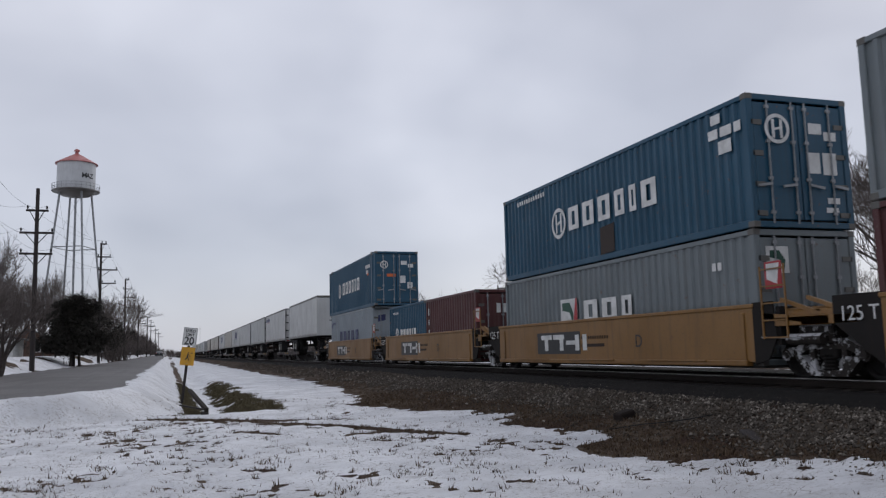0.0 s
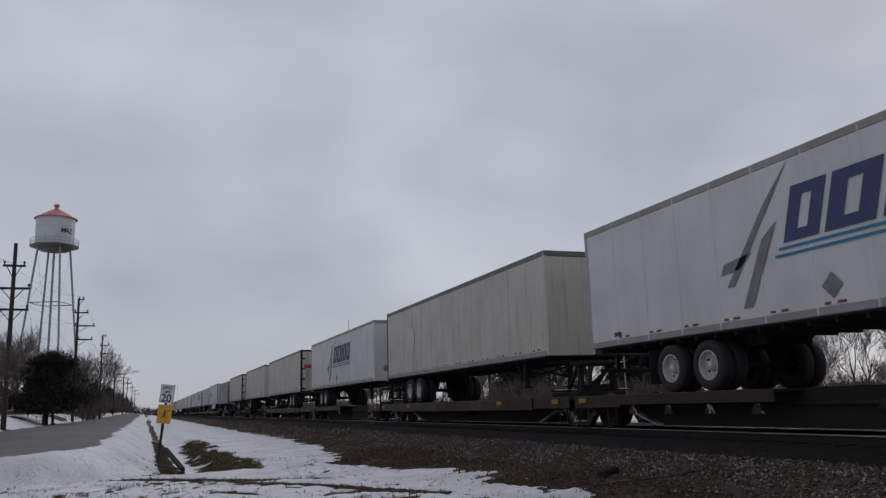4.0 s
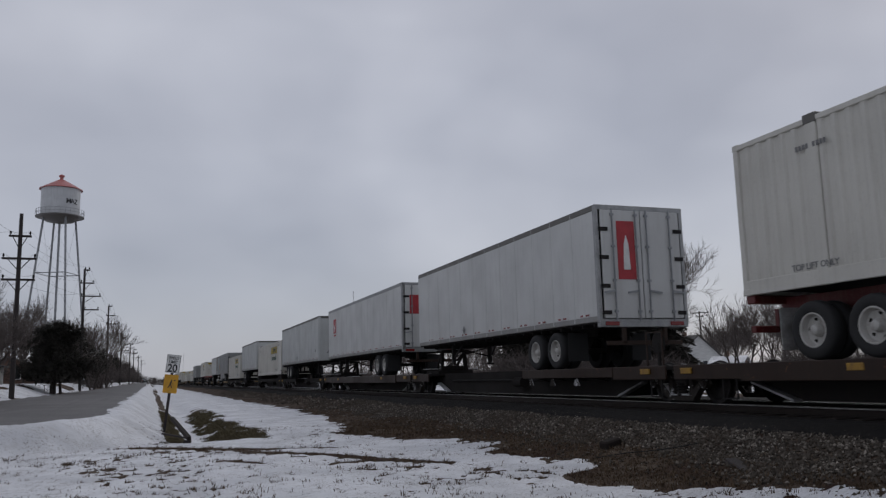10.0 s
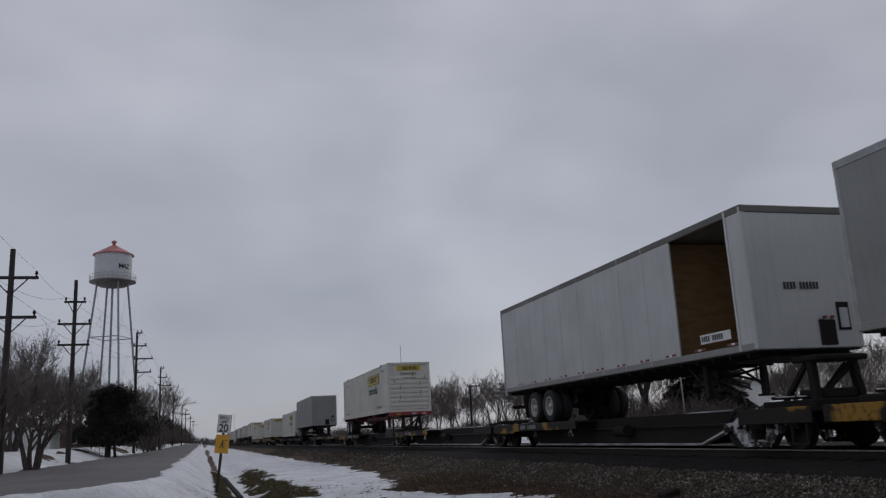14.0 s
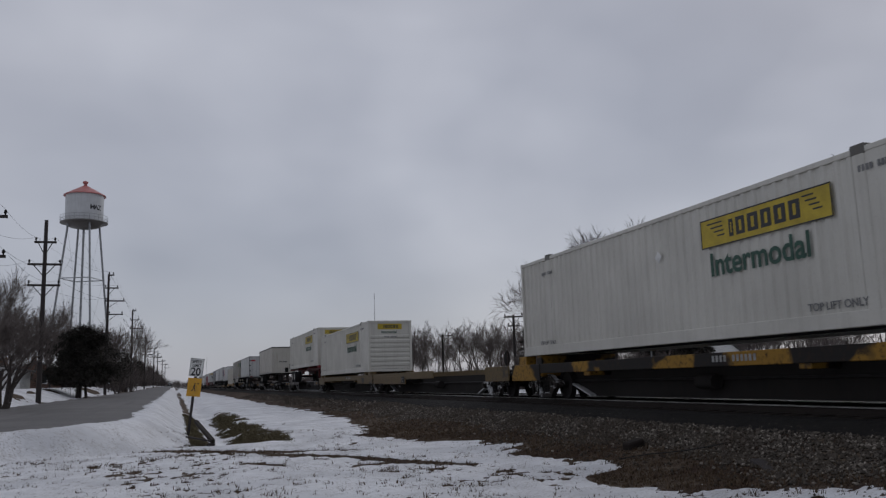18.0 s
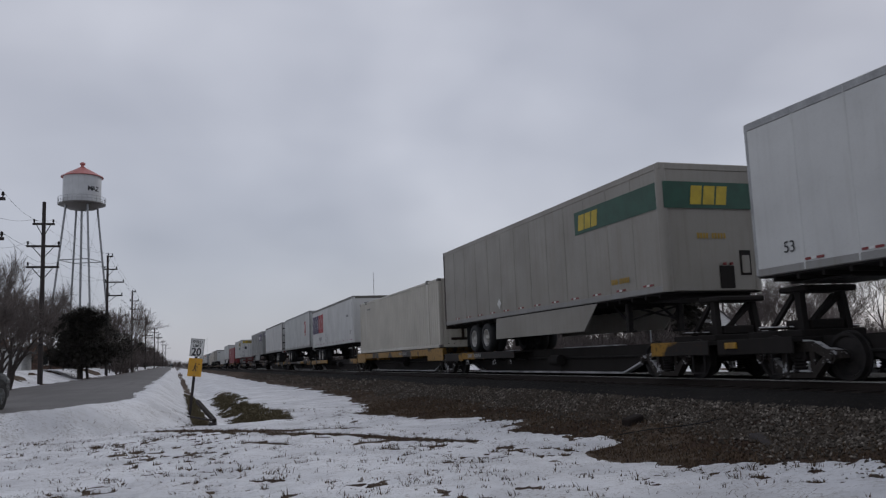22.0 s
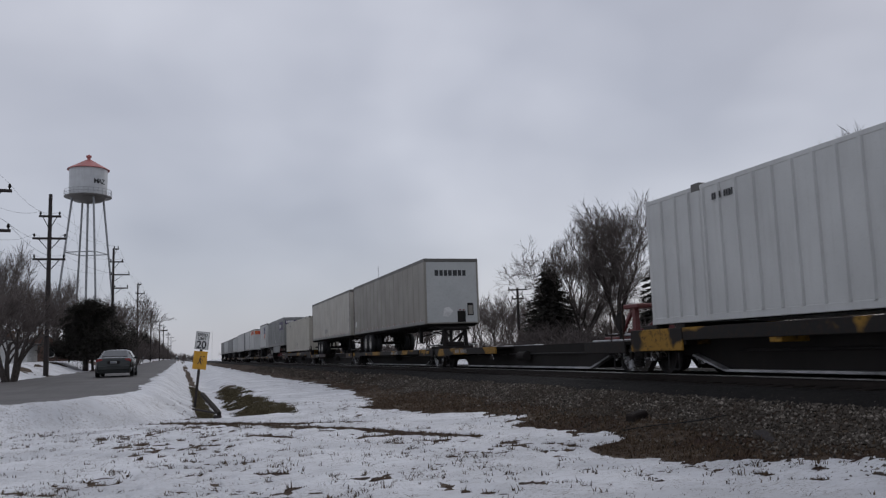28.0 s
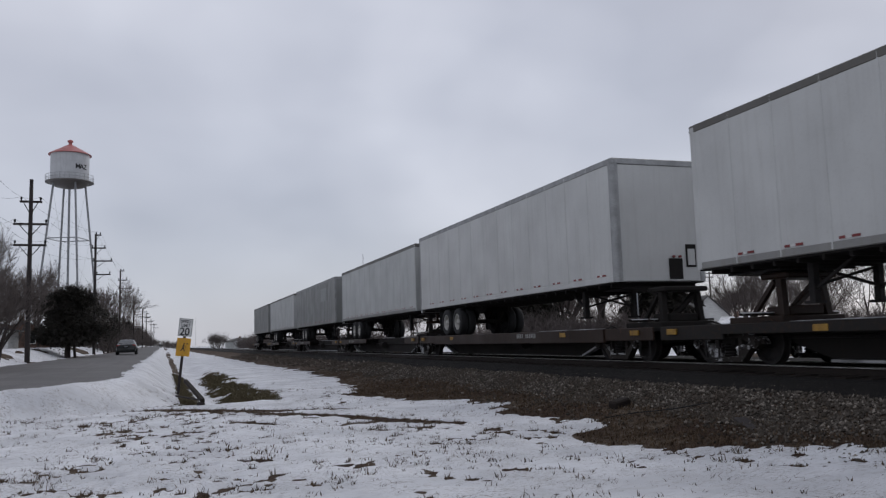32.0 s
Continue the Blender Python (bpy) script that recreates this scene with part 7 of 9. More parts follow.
def well_wagon(u, L, label, first=False, last=False, panel=9.6):
    """A yellow well wagon for stacked containers: L is the length of its well, u where that begins."""
    wg = thing("well_wagon", label, "rail wagon", "well wagons of the train")
    c = M["yellow"]
    for sx in (-1, 1):
        x0, x1 = sorted((sx * 1.40, sx * 1.36))
        wall = part("side_wall", Shape().prism([(0.12, 1.36), (L + 0.02, 1.36), (L + 0.02, 0.30), (0.12, 0.30)], "x", x0, x1), c, wg)
        part("top_chord", Shape().box(*sorted((sx * 1.43, sx * 1.34)), 0.08, L + 0.05, 1.30, 1.38, 0.015), c, wall)
        part("bottom_chord", Shape().box(*sorted((sx * 1.46, sx * 1.30)), 0.3, L - 0.05, 0.22, 0.33, 0.015), c, wall)
        part("trailing_plate", Shape().prism([(L + 0.02, 1.40), (L + 1.0, 1.40), (L + 1.0, 0.95), (L + 0.55, 0.62), (L + 0.1, 0.30), (L + 0.02, 0.30)], "x", x0, x1), M["cardark"], wall, "black painted end plate")
        part("leading_plate", Shape().prism([(0.12, 1.40), (0.12, 0.25), (-0.25, 0.35), (-0.50, 0.75), (-0.42, 1.40)], "x", x0, x1), M["cardark"], wall, "black painted end plate")
        if sx < 0:
            for k in range(3):
                a = L * (0.12 + 0.29 * k)
                part("step_bar", Shape().box(-1.50, -1.455, a, a + 2.2, 0.30, 0.335, 0.008), M["yellow"], wall)
            for k in range(7):
                yy = 0.4 + k * (L - 0.8) / 6
                part("stiffener", Shape().box(-1.43, -1.40, yy - 0.05, yy + 0.05, 0.33, 1.22, 0.01), c, wall) if k in (0, 6) else None
    part("well_floor", Shape().box(-1.3, 1.3, 0.0, L, 0.18, 0.225), M["cardark"], wg)
    for a, b in ((-1.75, -0.45), (L + 0.45, L + 1.75)):
        e = part("end_platform", Shape().box(-1.35, 1.35, a, b, 0.98, 1.08, 0.01).box(-0.3, 0.3, a, b, 0.55, 0.98).box(-1.35, 1.35, *((b - 0.1, b) if a < 0 else (a, a + 0.1)), 0.6, 1.3), M["cardark"], wg)
        part("platform_edge", Shape().box(-1.40, -1.34, a, b, 0.94, 1.10, 0.01), M["yellow"], e)
        part("brake_rigging", Shape().box(-1.32, -0.95, a + 0.25, b - 0.25, 1.085, 1.22, 0.02).tube((-1.15, a + 0.1, 1.20), (-1.15, b - 0.1, 1.20), 0.06, n=8).beam((-1.3, a + 0.2, 1.1), (-1.3, b - 0.1, 1.42), 0.06, 0.07), M["yellow"], e)
        y = (a + b) / 2
        if a < 0:
            for dy in (-0.8, -0.18):
                part("ladder_rail", Shape().box(-1.43, -1.405, dy - 0.016, dy + 0.016, 0.72, 2.05), M["yellow"], e)
            for k in range(5):
                part("rung", Shape().box(-1.43, -1.405, -0.80, -0.18, 0.73 + 0.31 * k, 0.755 + 0.31 * k), M["yellow"], e)
            part("placard_board", Shape().box(-1.40, -1.38, -0.72, -0.28, 1.62, 2.12, 0.01), M["redlogo"], e, "red and white placard board")
            part("placard_field", Shape().prism([(-0.68, 2.08), (-0.34, 2.08), (-0.34, 1.80), (-0.6, 1.70)], "x", -1.405, -1.401), M["whitemark"], e)
            part("cross_bearer", Shape().beam((-1.36, -0.1, 1.15), (-1.36, -1.4, 1.02), 0.08, 0.10), M["yellow"], e)
            part("grab_iron", Shape().beam((-1.40, -0.1, 0.75), (-1.40, -1.1, 0.72), 0.025, 0.025), M["galv"], e)
        if a < 0:
            front = part("brake_gear", Shape().box(-1.15, -0.6, a + 0.2, b - 0.3, 0.62, 0.95, 0.03).tube((-1.25, a + 0.3, 0.7), (-1.25, b - 0.2, 0.7), 0.10, n=10), M["dusted"], e)
    side_mark(wg, "logo_panel", M["blackmark"], plate(Shape(), [(0, 0), (2.65, 0), (2.65, 0.6), (0, 0.6)]), panel, 0.47, "black panel", x=-1.404)
    side_mark(wg, "logo", M["whitemark"], blocks(blocks(blocks(Shape(), [0.22, -0.34, 0.22, -0.3, 0.22, 0.22], 0.42, 0.2, 0, 0.5, 0.09), [0.68, 0.68], 0.13, 0.10, 0, 0.28, 0.40), [0.76], 0.11, 0, 0, 1.84, 0.25), panel, 0.47, x=-1.41)
    side_mark(wg, "number_mark", M["carbrown"], blocks(Shape(), [0.07] * 12, 0.08, 0.05).box(0, 1.2, -0.2, -0.12, 0, 0.003), L * 0.55, 0.85, x=-1.404)
    lettering("125 T", 0.34, M["whitemark"], "load_limit", wg, on_side(-1.416, L + 0.86, 0.98))
    lettering("D", 0.42, M["blackmark"], "lettering", wg, on_side(-1.405, L * 0.34, 0.62))
    bogie(wg, -1.3)
    if last:
        bogie(wg, L + 1.15)
    part("coupling", Shape().box(-0.16, 0.16, -2.0, -1.2, 0.6, 0.82, 0.03), M["steel"], wg)
    return ride(wg, u, RAIL)


LW = "yellow well wagon with black trucks carrying stacked containers"
well_wagon(-2.75, 12.5, LW)
well_wagon(12.6, 12.5, LW)
well_wagon(27.6, 12.5, LW)
well_wagon(43.1, 12.6, LW, last=True)

# platforms: start, end, colour, style, nose leads, empty
YL, DK, BR = "yellow and black platform wagon with sooty trucks", "sooty dark platform wagon with folded ladders and trucks", "rust-brown platform wagon with yellow tabs"
PLATFORMS = [
    (59.9, 77.0, "carbrown", "trailer", 1, 0), (77.0, 95.3, "carbrown", "trailer", 0, 0), (95.3, 112.9, "carbrown", "trailer", 0, 0), (112.9, 130.2, "carbrown", "trailer", 0, 0),
    (130.2, 148.2, "carbrown", "trailer", 1, 0), (148.2, 166.8, "carbrown", "deck", 1, 0), (166.8, 186.3, "carbrown", "trailer", 1, 0), (186.3, 206.0, "carbrown", "deck", 0, 0),
    (206.0, 224.7, "cardark", "trailer", 1, 0), (224.7, 242.8, "cardark", "trailer", 0, 0), (242.8, 259.8, "carbrown", "trailer", 0, 0), (259.8, 278.8, "carbrown", "deck", 1, 0),
    (278.8, 297.5, "carbrown", "deck", 1, 0), (297.5, 316.8, "carbrown", "deck", 0, 0), (316.8, 337.5, "carbrown", "deck", 1, 0), (337.5, 356.1, "carbrown", "trailer", 0, 0),
    (356.1, 375.1, "carbrown", "deck", 0, 0), (375.1, 393.3, "cardark", "trailer", 1, 0), (393.3, 410.4, "cardark", "box", 1, 0), (410.4, 427.0, "cardark", "trailer", 1, 0),
    (427.0, 445.3, "yellow", "box", 1, 0), (445.3, 463.8, "yellow", "trailer", 0, 0), (463.8, 481.2, "yellow", "trailer", 1, 0), (481.2, 498.2, "yellow", "trailer", 1, 1),
    (498.2, 516.6, "yellow", "trailer", 1, 0), (516.6, 534.8, "yellow", "deck", 1, 1), (534.8, 550.4, "cardark", "trailer", 1, 0), (550.4, 568.8, "cardark", "box", 1, 0),
    (568.8, 587.0, "yellow", "trailer", 1, 1), (587.0, 605.5, "yellow", "box", 1, 0), (605.5, 625.3, "yellow", "trailer", 1, 1), (625.3, 643.4, "yellow", "box", 1, 0),
    (643.4, 661.5, "carbrown", "trailer", 1, 0), (661.5, 674.8, "cardark", "trailer", 1, 1), (674.8, 691.4, "carbrown", "trailer", 1, 0), (691.4, 705.0, "cardark", "trailer", 1, 1),
    (705.0, 723.7, "cardark", "trailer", 0, 0), (723.7, 741.5, "yellow", "trailer", 1, 0), (741.5, 758.5, "yellow", "box", 1, 0), (758.5, 776.2, "yellow", "trailer", 1, 0),
    (776.2, 794.3, "yellow", "deck", 1, 0), (794.3, 813.8, "yellow", "trailer", 0, 0), (813.8, 832.4, "carbrown", "trailer", 1, 0), (832.4, 849.0, "carbrown", "trailer", 1, 1),
    (849.0, 868.0, "cardark", "trailer", 0, 0), (868.0, 884.6, "yellow", "box", 1, 0), (884.6, 902.5, "cardark", "trailer", 1, 0), (902.5, 920.7, "yellow", "box", 1, 0),
    (920.7, 937.0, "yellow", "trailer", 1, 1), (937.0, 954.7, "yellow", "deck", 1, 0), (954.7, 972.4, "carbrown", "trailer", 1, 0), (972.4, 990.5, "yellow", "box", 1, 0),
    (990.5, 1009.2, "carbrown", "trailer", 1, 0), (1009.2, 1027.4, "yellow", "deck", 1, 0), (1027.4, 1047.7, "yellow", "deck", 1, 0), (1047.7, 1065.8, "carbrown", "deck", 1, 0),
    (1065.8, 1083.0, "carbrown", "trailer", 1, 0), (1083.0, 1101.2, "carbrown", "trailer", 1, 0), (1101.2, 1119.0, "carbrown", "trailer", 1, 0), (1119.0, 1135.6, "carbrown", "trailer", 1, 0),
]
# where two separate wagons are coupled; elsewhere neighbours share a truck
SPLIT = {59.9, 166.8, 186.3, 206.0, 297.5, 316.8, 375.1, 445.3, 463.8, 605.5, 723.7, 794.3, 990.5, 1047.7}
for k, (a, b, color, style, nose, bare) in enumerate(PLATFORMS):
    words = {"yellow": YL, "cardark": DK, "carbrown": BR}[color]
    if bare:
        words = "empty " + words
    spine_wagon(a, b - a, color, style, bool(nose), a in SPLIT, words, boxes=k % 3 == 0, empty=bool(bare), last=k == len(PLATFORMS) - 1 or b in SPLIT, hitch_color="chassis_red" if k in (47, 48, 53) else "cardark")


# ---- beside the road ----
def stand(ob, az, dist, sink=0.0, turn=0.0):
    """Sets a thing on the ground at an azimuth and a distance from the lawn where the camera is."""
    x, y = dist * math.sin(radians(az)), dist * math.cos(radians(az))
    z = float(land(np.array([x]), np.array([y]))[0]) - sink
    ob.matrix_basis = pose(x, y, z, 0, 0, turn)
    return ob


def utility_pole(height, arms, label, lean=0.0, one_sided=False):
    p = thing("utility_pole", label, "utility pole", "poles along the road")
    part("shaft", Shape().tube((0, 0, -0.4), (0, 0, height), 0.17, 0.115, 12), M["pole"], p, smooth=True)
    for z, half, off in arms:
        a = part("crossarm", Shape().box(-half + off, half + off, -0.06, 0.06, z - 0.07, z + 0.07, 0.012), M["pole"], p)
        for sx in (-1, 1):
            if abs(off) < 0.1 or sx * off > 0:
                part("brace", Shape().beam((sx * 0.08, -0.08, z - 0.75), (sx * (half * 0.62) + off * 0.5, -0.08, z - 0.08), 0.035, 0.05), M["pole"], a)
            part("insulator", Shape().lathe([(0.03, z + 0.07), (0.035, z + 0.14), (0.07, z + 0.16), (0.075, z + 0.22), (0.05, z + 0.25), (0.06, z + 0.29), (0.03, z + 0.33)], 10, "z", (sx * (half - 0.1) + off, 0, 0)), M["cardark"], a, smooth=True)
    return p


# azimuth, distance, height, arms
POLES = [
    (-11.8, 42.0, 10.2, [(8.85, 1.15, 0.0), (7.0, 1.15, 0.0)]),
    (-8.05, 60.0, 12.1, [(10.6, 0.68, 0.0), (9.1, 1.03, 0.0), (7.7, 1.0, 0.0)]),
    (-4.24, 98.0, 13.3, [(13.2, 0.3, 0.27), (11.75, 0.72, 0.33), (10.3, 1.02, 0.72), (8.8, 0.75, 0.85)]),
    (-2.72, 142.0, 13.0, [(12.9, 0.3, 0.27), (11.4, 0.72, 0.33), (10.05, 1.02, 0.72), (8.4, 0.75, 0.85)]),
    (-1.88, 198.0, 12.0, [(10.5, 0.72, 0.33), (9.1, 1.02, 0.72), (7.6, 0.75, 0.85)]),
    (-1.33, 255.0, 11.5, [(11.4, 0.5, 0.4), (10.4, 0.9, 0.3), (8.9, 1.4, 0.8)]),
    (-1.10, 310.0, 11.9, [(11.8, 0.5, 0.4), (10.4, 0.9, 0.3), (8.9, 1.4, 0.8)]),
    (-0.80, 370.0, 11.8, [(11.0, 0.9, 0.3), (9.4, 1.4, 0.8)]),
    (-0.62, 430.0, 11.6, [(11.0, 0.9, 0.3), (9.4, 1.4, 0.8)]),
]
TOPS = []
for az, dist, h, arms in POLES:
    p = stand(utility_pole(h, arms, "tall dark wooden utility pole with crossarms beside the road"), az, dist)
    TOPS.append((p.matrix_basis.translation.copy(), arms))


def wire(name, p, q, sag, radius, label):
    p, q = Vector(p), Vector(q)
    n = 14
    s = Shape()
    pts = [p.lerp(q, i / n) - Vector((0, 0, sag * 4 * (i / n) * (1 - i / n))) for i in range(n + 1)]
    s.hose(pts, radius, 4)
    return tagged(part(name, s, M["cardark"], None, tidy=False), label, "cable", "cables between the poles")


behind = (Vector((-8.3, -6.0, 1.6)), POLES[0][3])
chain = [behind] + TOPS
for (p, pa), (q, qa) in zip(chain, chain[1:]):
    for k in (0, 1, 2):
        a, b = pa[min(k, len(pa) - 1)], qa[min(k, len(qa) - 1)]
        for sx in (-1, 1):
            wire("power_cable", p + Vector((sx * (a[1] - 0.1) + a[2], 0, a[0] + 0.33)), q + Vector((sx * (b[1] - 0.1) + b[2], 0, b[0] + 0.33)), 0.6, 0.007, "thin sagging overhead cable between utility poles")


def water_tower():
    w = thing("water_tower", "white water tank with a red cone roof on tall legs", "water tower")
    R0, zb, zt = 3.05, 27.9, 32.4
    part("tank", Shape().lathe([(0.5, zb - 0.9), (R0 * 0.7, zb - 0.6), (R0, zb), (R0, zt)], 40), M["tank"], w, smooth=True)
    # underside shell, much darker than the tank wall
    part("tank_floor", Shape().lathe([(0.3, zb - 1.35), (R0 * 0.75, zb - 0.95), (R0 * 1.0, zb - 0.25), (R0 * 1.02, zb - 0.02), (R0 * 0.9, zb)], 40), M["tankdark"], w, "dark tank floor", smooth=True)
    part("roof", Shape().lathe([(R0 + 0.35, zt - 0.05), (R0 + 0.33, zt + 0.05), (0.45, zt + 1.75), (0.30, zt + 1.8)], 40), M["tankroof"], w, "faded red cone roof", smooth=True)
    part("roof_vent", Shape().lathe([(0.28, zt + 1.7), (0.28, zt + 2.2), (0.45, zt + 2.25), (0.45, zt + 2.5), (0.1, zt + 2.7)], 16), M["tankroof"], w, smooth=True)
    part("walkway", Shape().lathe([(R0 - 0.05, zb - 0.30), (R0 + 0.75, zb - 0.30), (R0 + 0.75, zb - 0.18), (R0 - 0.05, zb - 0.18)], 40), M["tankdark"], w)
    rail = Shape()
    n = 30
    for i in range(n):
        a, b = 2 * math.pi * i / n, 2 * math.pi * (i + 1) / n
        p, q = (math.cos(a) * (R0 + 0.72), math.sin(a) * (R0 + 0.72)), (math.cos(b) * (R0 + 0.72), math.sin(b) * (R0 + 0.72))
        rail.beam((*p, zb - 0.2), (*p, zb + 0.85), 0.04, 0.04)
        for z in (zb + 0.35, zb + 0.85):
            rail.beam((*p, z), (*q, z), 0.04, 0.05)
    part("railing", rail, M["galv"], w)
    nl = 4
    feet = []
    for i in range(nl):
        a = 2 * math.pi * i / nl + radians(25)
        top, foot = Vector((math.cos(a) * 2.6, math.sin(a) * 2.6, zb - 0.4)), Vector((math.cos(a) * 5.6, math.sin(a) * 5.6, -0.5))
        part("leg", Shape().tube(foot, top, 0.17, 0.17, 10), M["galv"], w, smooth=True)
        feet.append((foot, top))
    for f in (0.34, 0.66):
        for i in range(nl):
            p, q = feet[i][0].lerp(feet[i][1], f), feet[(i + 1) % nl][0].lerp(feet[(i + 1) % nl][1], f)
            part("strut", Shape().tube(p, q, 0.08, n=6), M["galv"], w)
    for i in range(nl):
        for a, b in ((0.0, 0.34), (0.34, 0.66), (0.66, 0.97)):
            p, q = feet[i][0].lerp(feet[i][1], a), feet[(i + 1) % nl][0].lerp(feet[(i + 1) % nl][1], b)
            part("tie_rod", Shape().tube(p, q, 0.018, n=4), M["galv"], w)
    part("riser_pipe", Shape().tube((0, 0, -0.5), (0, 0, zb - 1.0), 0.19, n=14), M["galv"], w, smooth=True)
    # three letters round the tank
    for ch, ang in (("M", 29), ("A", 43), ("Z", 56)):
        a = radians(-90 + ang)
        m = Matrix.Translation((math.cos(a) * (R0 + 0.015), math.sin(a) * (R0 + 0.015), zb + 1.75)) @ pose(0, 0, 0, 0, 0, ang) @ on_front(-0.42, 0, 0)
        lettering(ch, 1.15, M["blackmark"], "letter", w, m, 0.03)
    return w


tower = stand(water_tower(), -5.85, 150.0)


def speed_sign():
    s = thing("speed_limit_sign", "leaning speed limit sign above a yellow pedestrian sign", "road sign")
    part("post", Shape().box(-0.045, 0.045, -0.03, 0.03, -0.5, 2.56, 0.008), M["pole"], s, "dark wooden post")
    top = part("speed_plate", Shape().box(-0.23, 0.23, -0.045, -0.033, 1.97, 2.58, 0.004), M["signwhite"], s, "white plate with black lettering")
    for q in ((-0.21, 0.21, 1.99, 1.998), (-0.21, 0.21, 2.552, 2.56), (-0.21, -0.202, 1.998, 2.552), (0.202, 0.21, 1.998, 2.552)):
        part("border_line", Shape().box(q[0], q[1], -0.0475, -0.046, q[2], q[3]), M["blackmark"], top)
    lettering("SPEED", 0.135, M["blackmark"], "lettering", top, on_front(-0.165, -0.047, 2.42), 0.003, 0.9)
    lettering("LIMIT", 0.135, M["blackmark"], "lettering", top, on_front(-0.145, -0.047, 2.29), 0.003, 0.9)
    lettering("20", 0.36, M["blackmark"], "lettering", top, on_front(-0.175, -0.047, 2.01), 0.008, 0.9)
    low = part("pedestrian_plate", Shape().box(-0.225, 0.225, -0.045, -0.033, 1.30, 1.91, 0.02), M["signyellow"], s, "yellow plate with a black walking symbol")
    sym = plate(Shape(), [(-0.03, 0.02), (0.03, 0.0), (0.05, 0.14), (0.0, 0.16)])
    plate(sym, [(-0.01, 0.02), (0.03, 0.01), (-0.06, -0.13), (-0.10, -0.12)])
    plate(sym, [(0.0, 0.02), (0.04, 0.01), (0.09, -0.12), (0.05, -0.13)])
    plate(sym, [(0.03, 0.13), (0.05, 0.11), (0.13, 0.04), (0.11, 0.02)])
    disc(sym, 0.03, 0.19, 0.03, 0.0, 12)
    plate(sym, [(0.12, 0.17), (0.2, 0.17), (0.2, 0.21), (0.12, 0.21)])
    part("walking_symbol", sym, M["blackmark"], low, tidy=False, at=on_front(-0.01, -0.047, 1.575) @ Matrix.Diagonal((0.8, 0.8, 1, 1)))
    for z in (2.03, 2.52, 1.36, 1.85):
        part("bolt", Shape().tube((0, -0.055, z), (0, -0.03, z), 0.012, n=6), M["galv"], s)
    return s


sign = speed_sign()
sign.matrix_basis = pose(0.456, 29.3, float(land(np.array([0.456]), np.array([29.3]))[0]), 0, 6.2, -3)

culvert = thing("culvert_marker", "broken dark post fallen against a weathered stump in the ditch", "culvert")
part("headwall", Shape().box(-0.09, 0.11, -0.10, 0.10, -0.4, 0.06, 0.03), M["pole"], culvert, "weathered stump")
part("fallen_post", Shape().beam((0.06, -0.1, 0.10), (-0.30, 3.6, 0.50), 0.10, 0.10), M["tie"], culvert)
part("cross_bar", Shape().beam((-0.62, 0.9, 0.20), (0.05, 0.0, 0.10), 0.045, 0.045), M["pole"], culvert)
culvert.matrix_basis = pose(0.95, 23.4, float(land(np.array([0.95]), np.array([23.4]))[0]) + 0.05)


# ---- trees ----
def grow(s, tw, p, d, length, r, level, rng, spread, depth, up, thin, dense=0, limb=0.0):
    """Adds one branch and, from it, its own."""
    shape = s if level < 2 else tw
    if level >= depth:
        # a twig: one thin cone
        q = p + d * length
        side = d.orthogonal().normalized() * r
        k = len(shape.v)
        other = d.cross(side)
        shape.v += [tuple(p + side), tuple(p - side * 0.5 + other * 0.87), tuple(p - side * 0.5 - other * 0.87), tuple(q)]
        shape.f += [(k, k + 1, k + 3), (k + 1, k + 2, k + 3), (k + 2, k, k + 3)]
        return
    n = 4 if level == 0 else 3 if level < 3 else 2
    pts, rad = [p], [r]
    cur, way = p.copy(), d.copy()
    for i in range(n):
        way = (way + Vector((rng.uniform(-1, 1), rng.uniform(-1, 1), rng.uniform(-0.4, 0.8) * up)) * (0.10 + 0.06 * level)).normalized()
        cur = cur + way * (length / n)
        pts.append(cur.copy())
        rad.append(r * (1 - 0.55 * (i + 1) / n))
    sides = (8, 6, 4, 3, 3, 3)[min(level, 5)]
    for a, b, ra, rb in zip(pts, pts[1:], rad, rad[1:]):
        shape.tube(a, b, ra, rb, sides, cap=False)
    kids = (rng.randint(3, 5) if level < 2 else rng.randint(3, 4)) + (dense if level > 3 else 0)
    for k in range(kids):
        f = 0.35 + 0.65 * (k + rng.random() * 0.6) / kids if level else (0.70 if limb else 0.45) + (0.30 if limb else 0.55) * (k + rng.random() * 0.5) / kids
        f = min(f, 1.0)
        i = min(int(f * n), n - 1)
        o = pts[i].lerp(pts[i + 1], f * n - i)
        axis = Vector((rng.uniform(-1, 1), rng.uniform(-1, 1), rng.uniform(-0.5, 0.5))).normalized()
        side = way.cross(axis).normalized()
        nd = (way * math.cos(radians(spread)) + side * math.sin(radians(spread)) + Vector((0, 0, 0.18 * up))).normalized()
        grow(s, tw, o, nd, length * (rng.uniform(0.8, 1.1) * limb if limb and level == 0 else rng.uniform(0.58, 0.80) if level < 4 else rng.uniform(0.50, 0.72)), max(rad[i] * rng.uniform(0.50, 0.68), thin), level + 1, rng, spread * rng.uniform(0.85, 1.15), depth, up, thin, dense, limb)


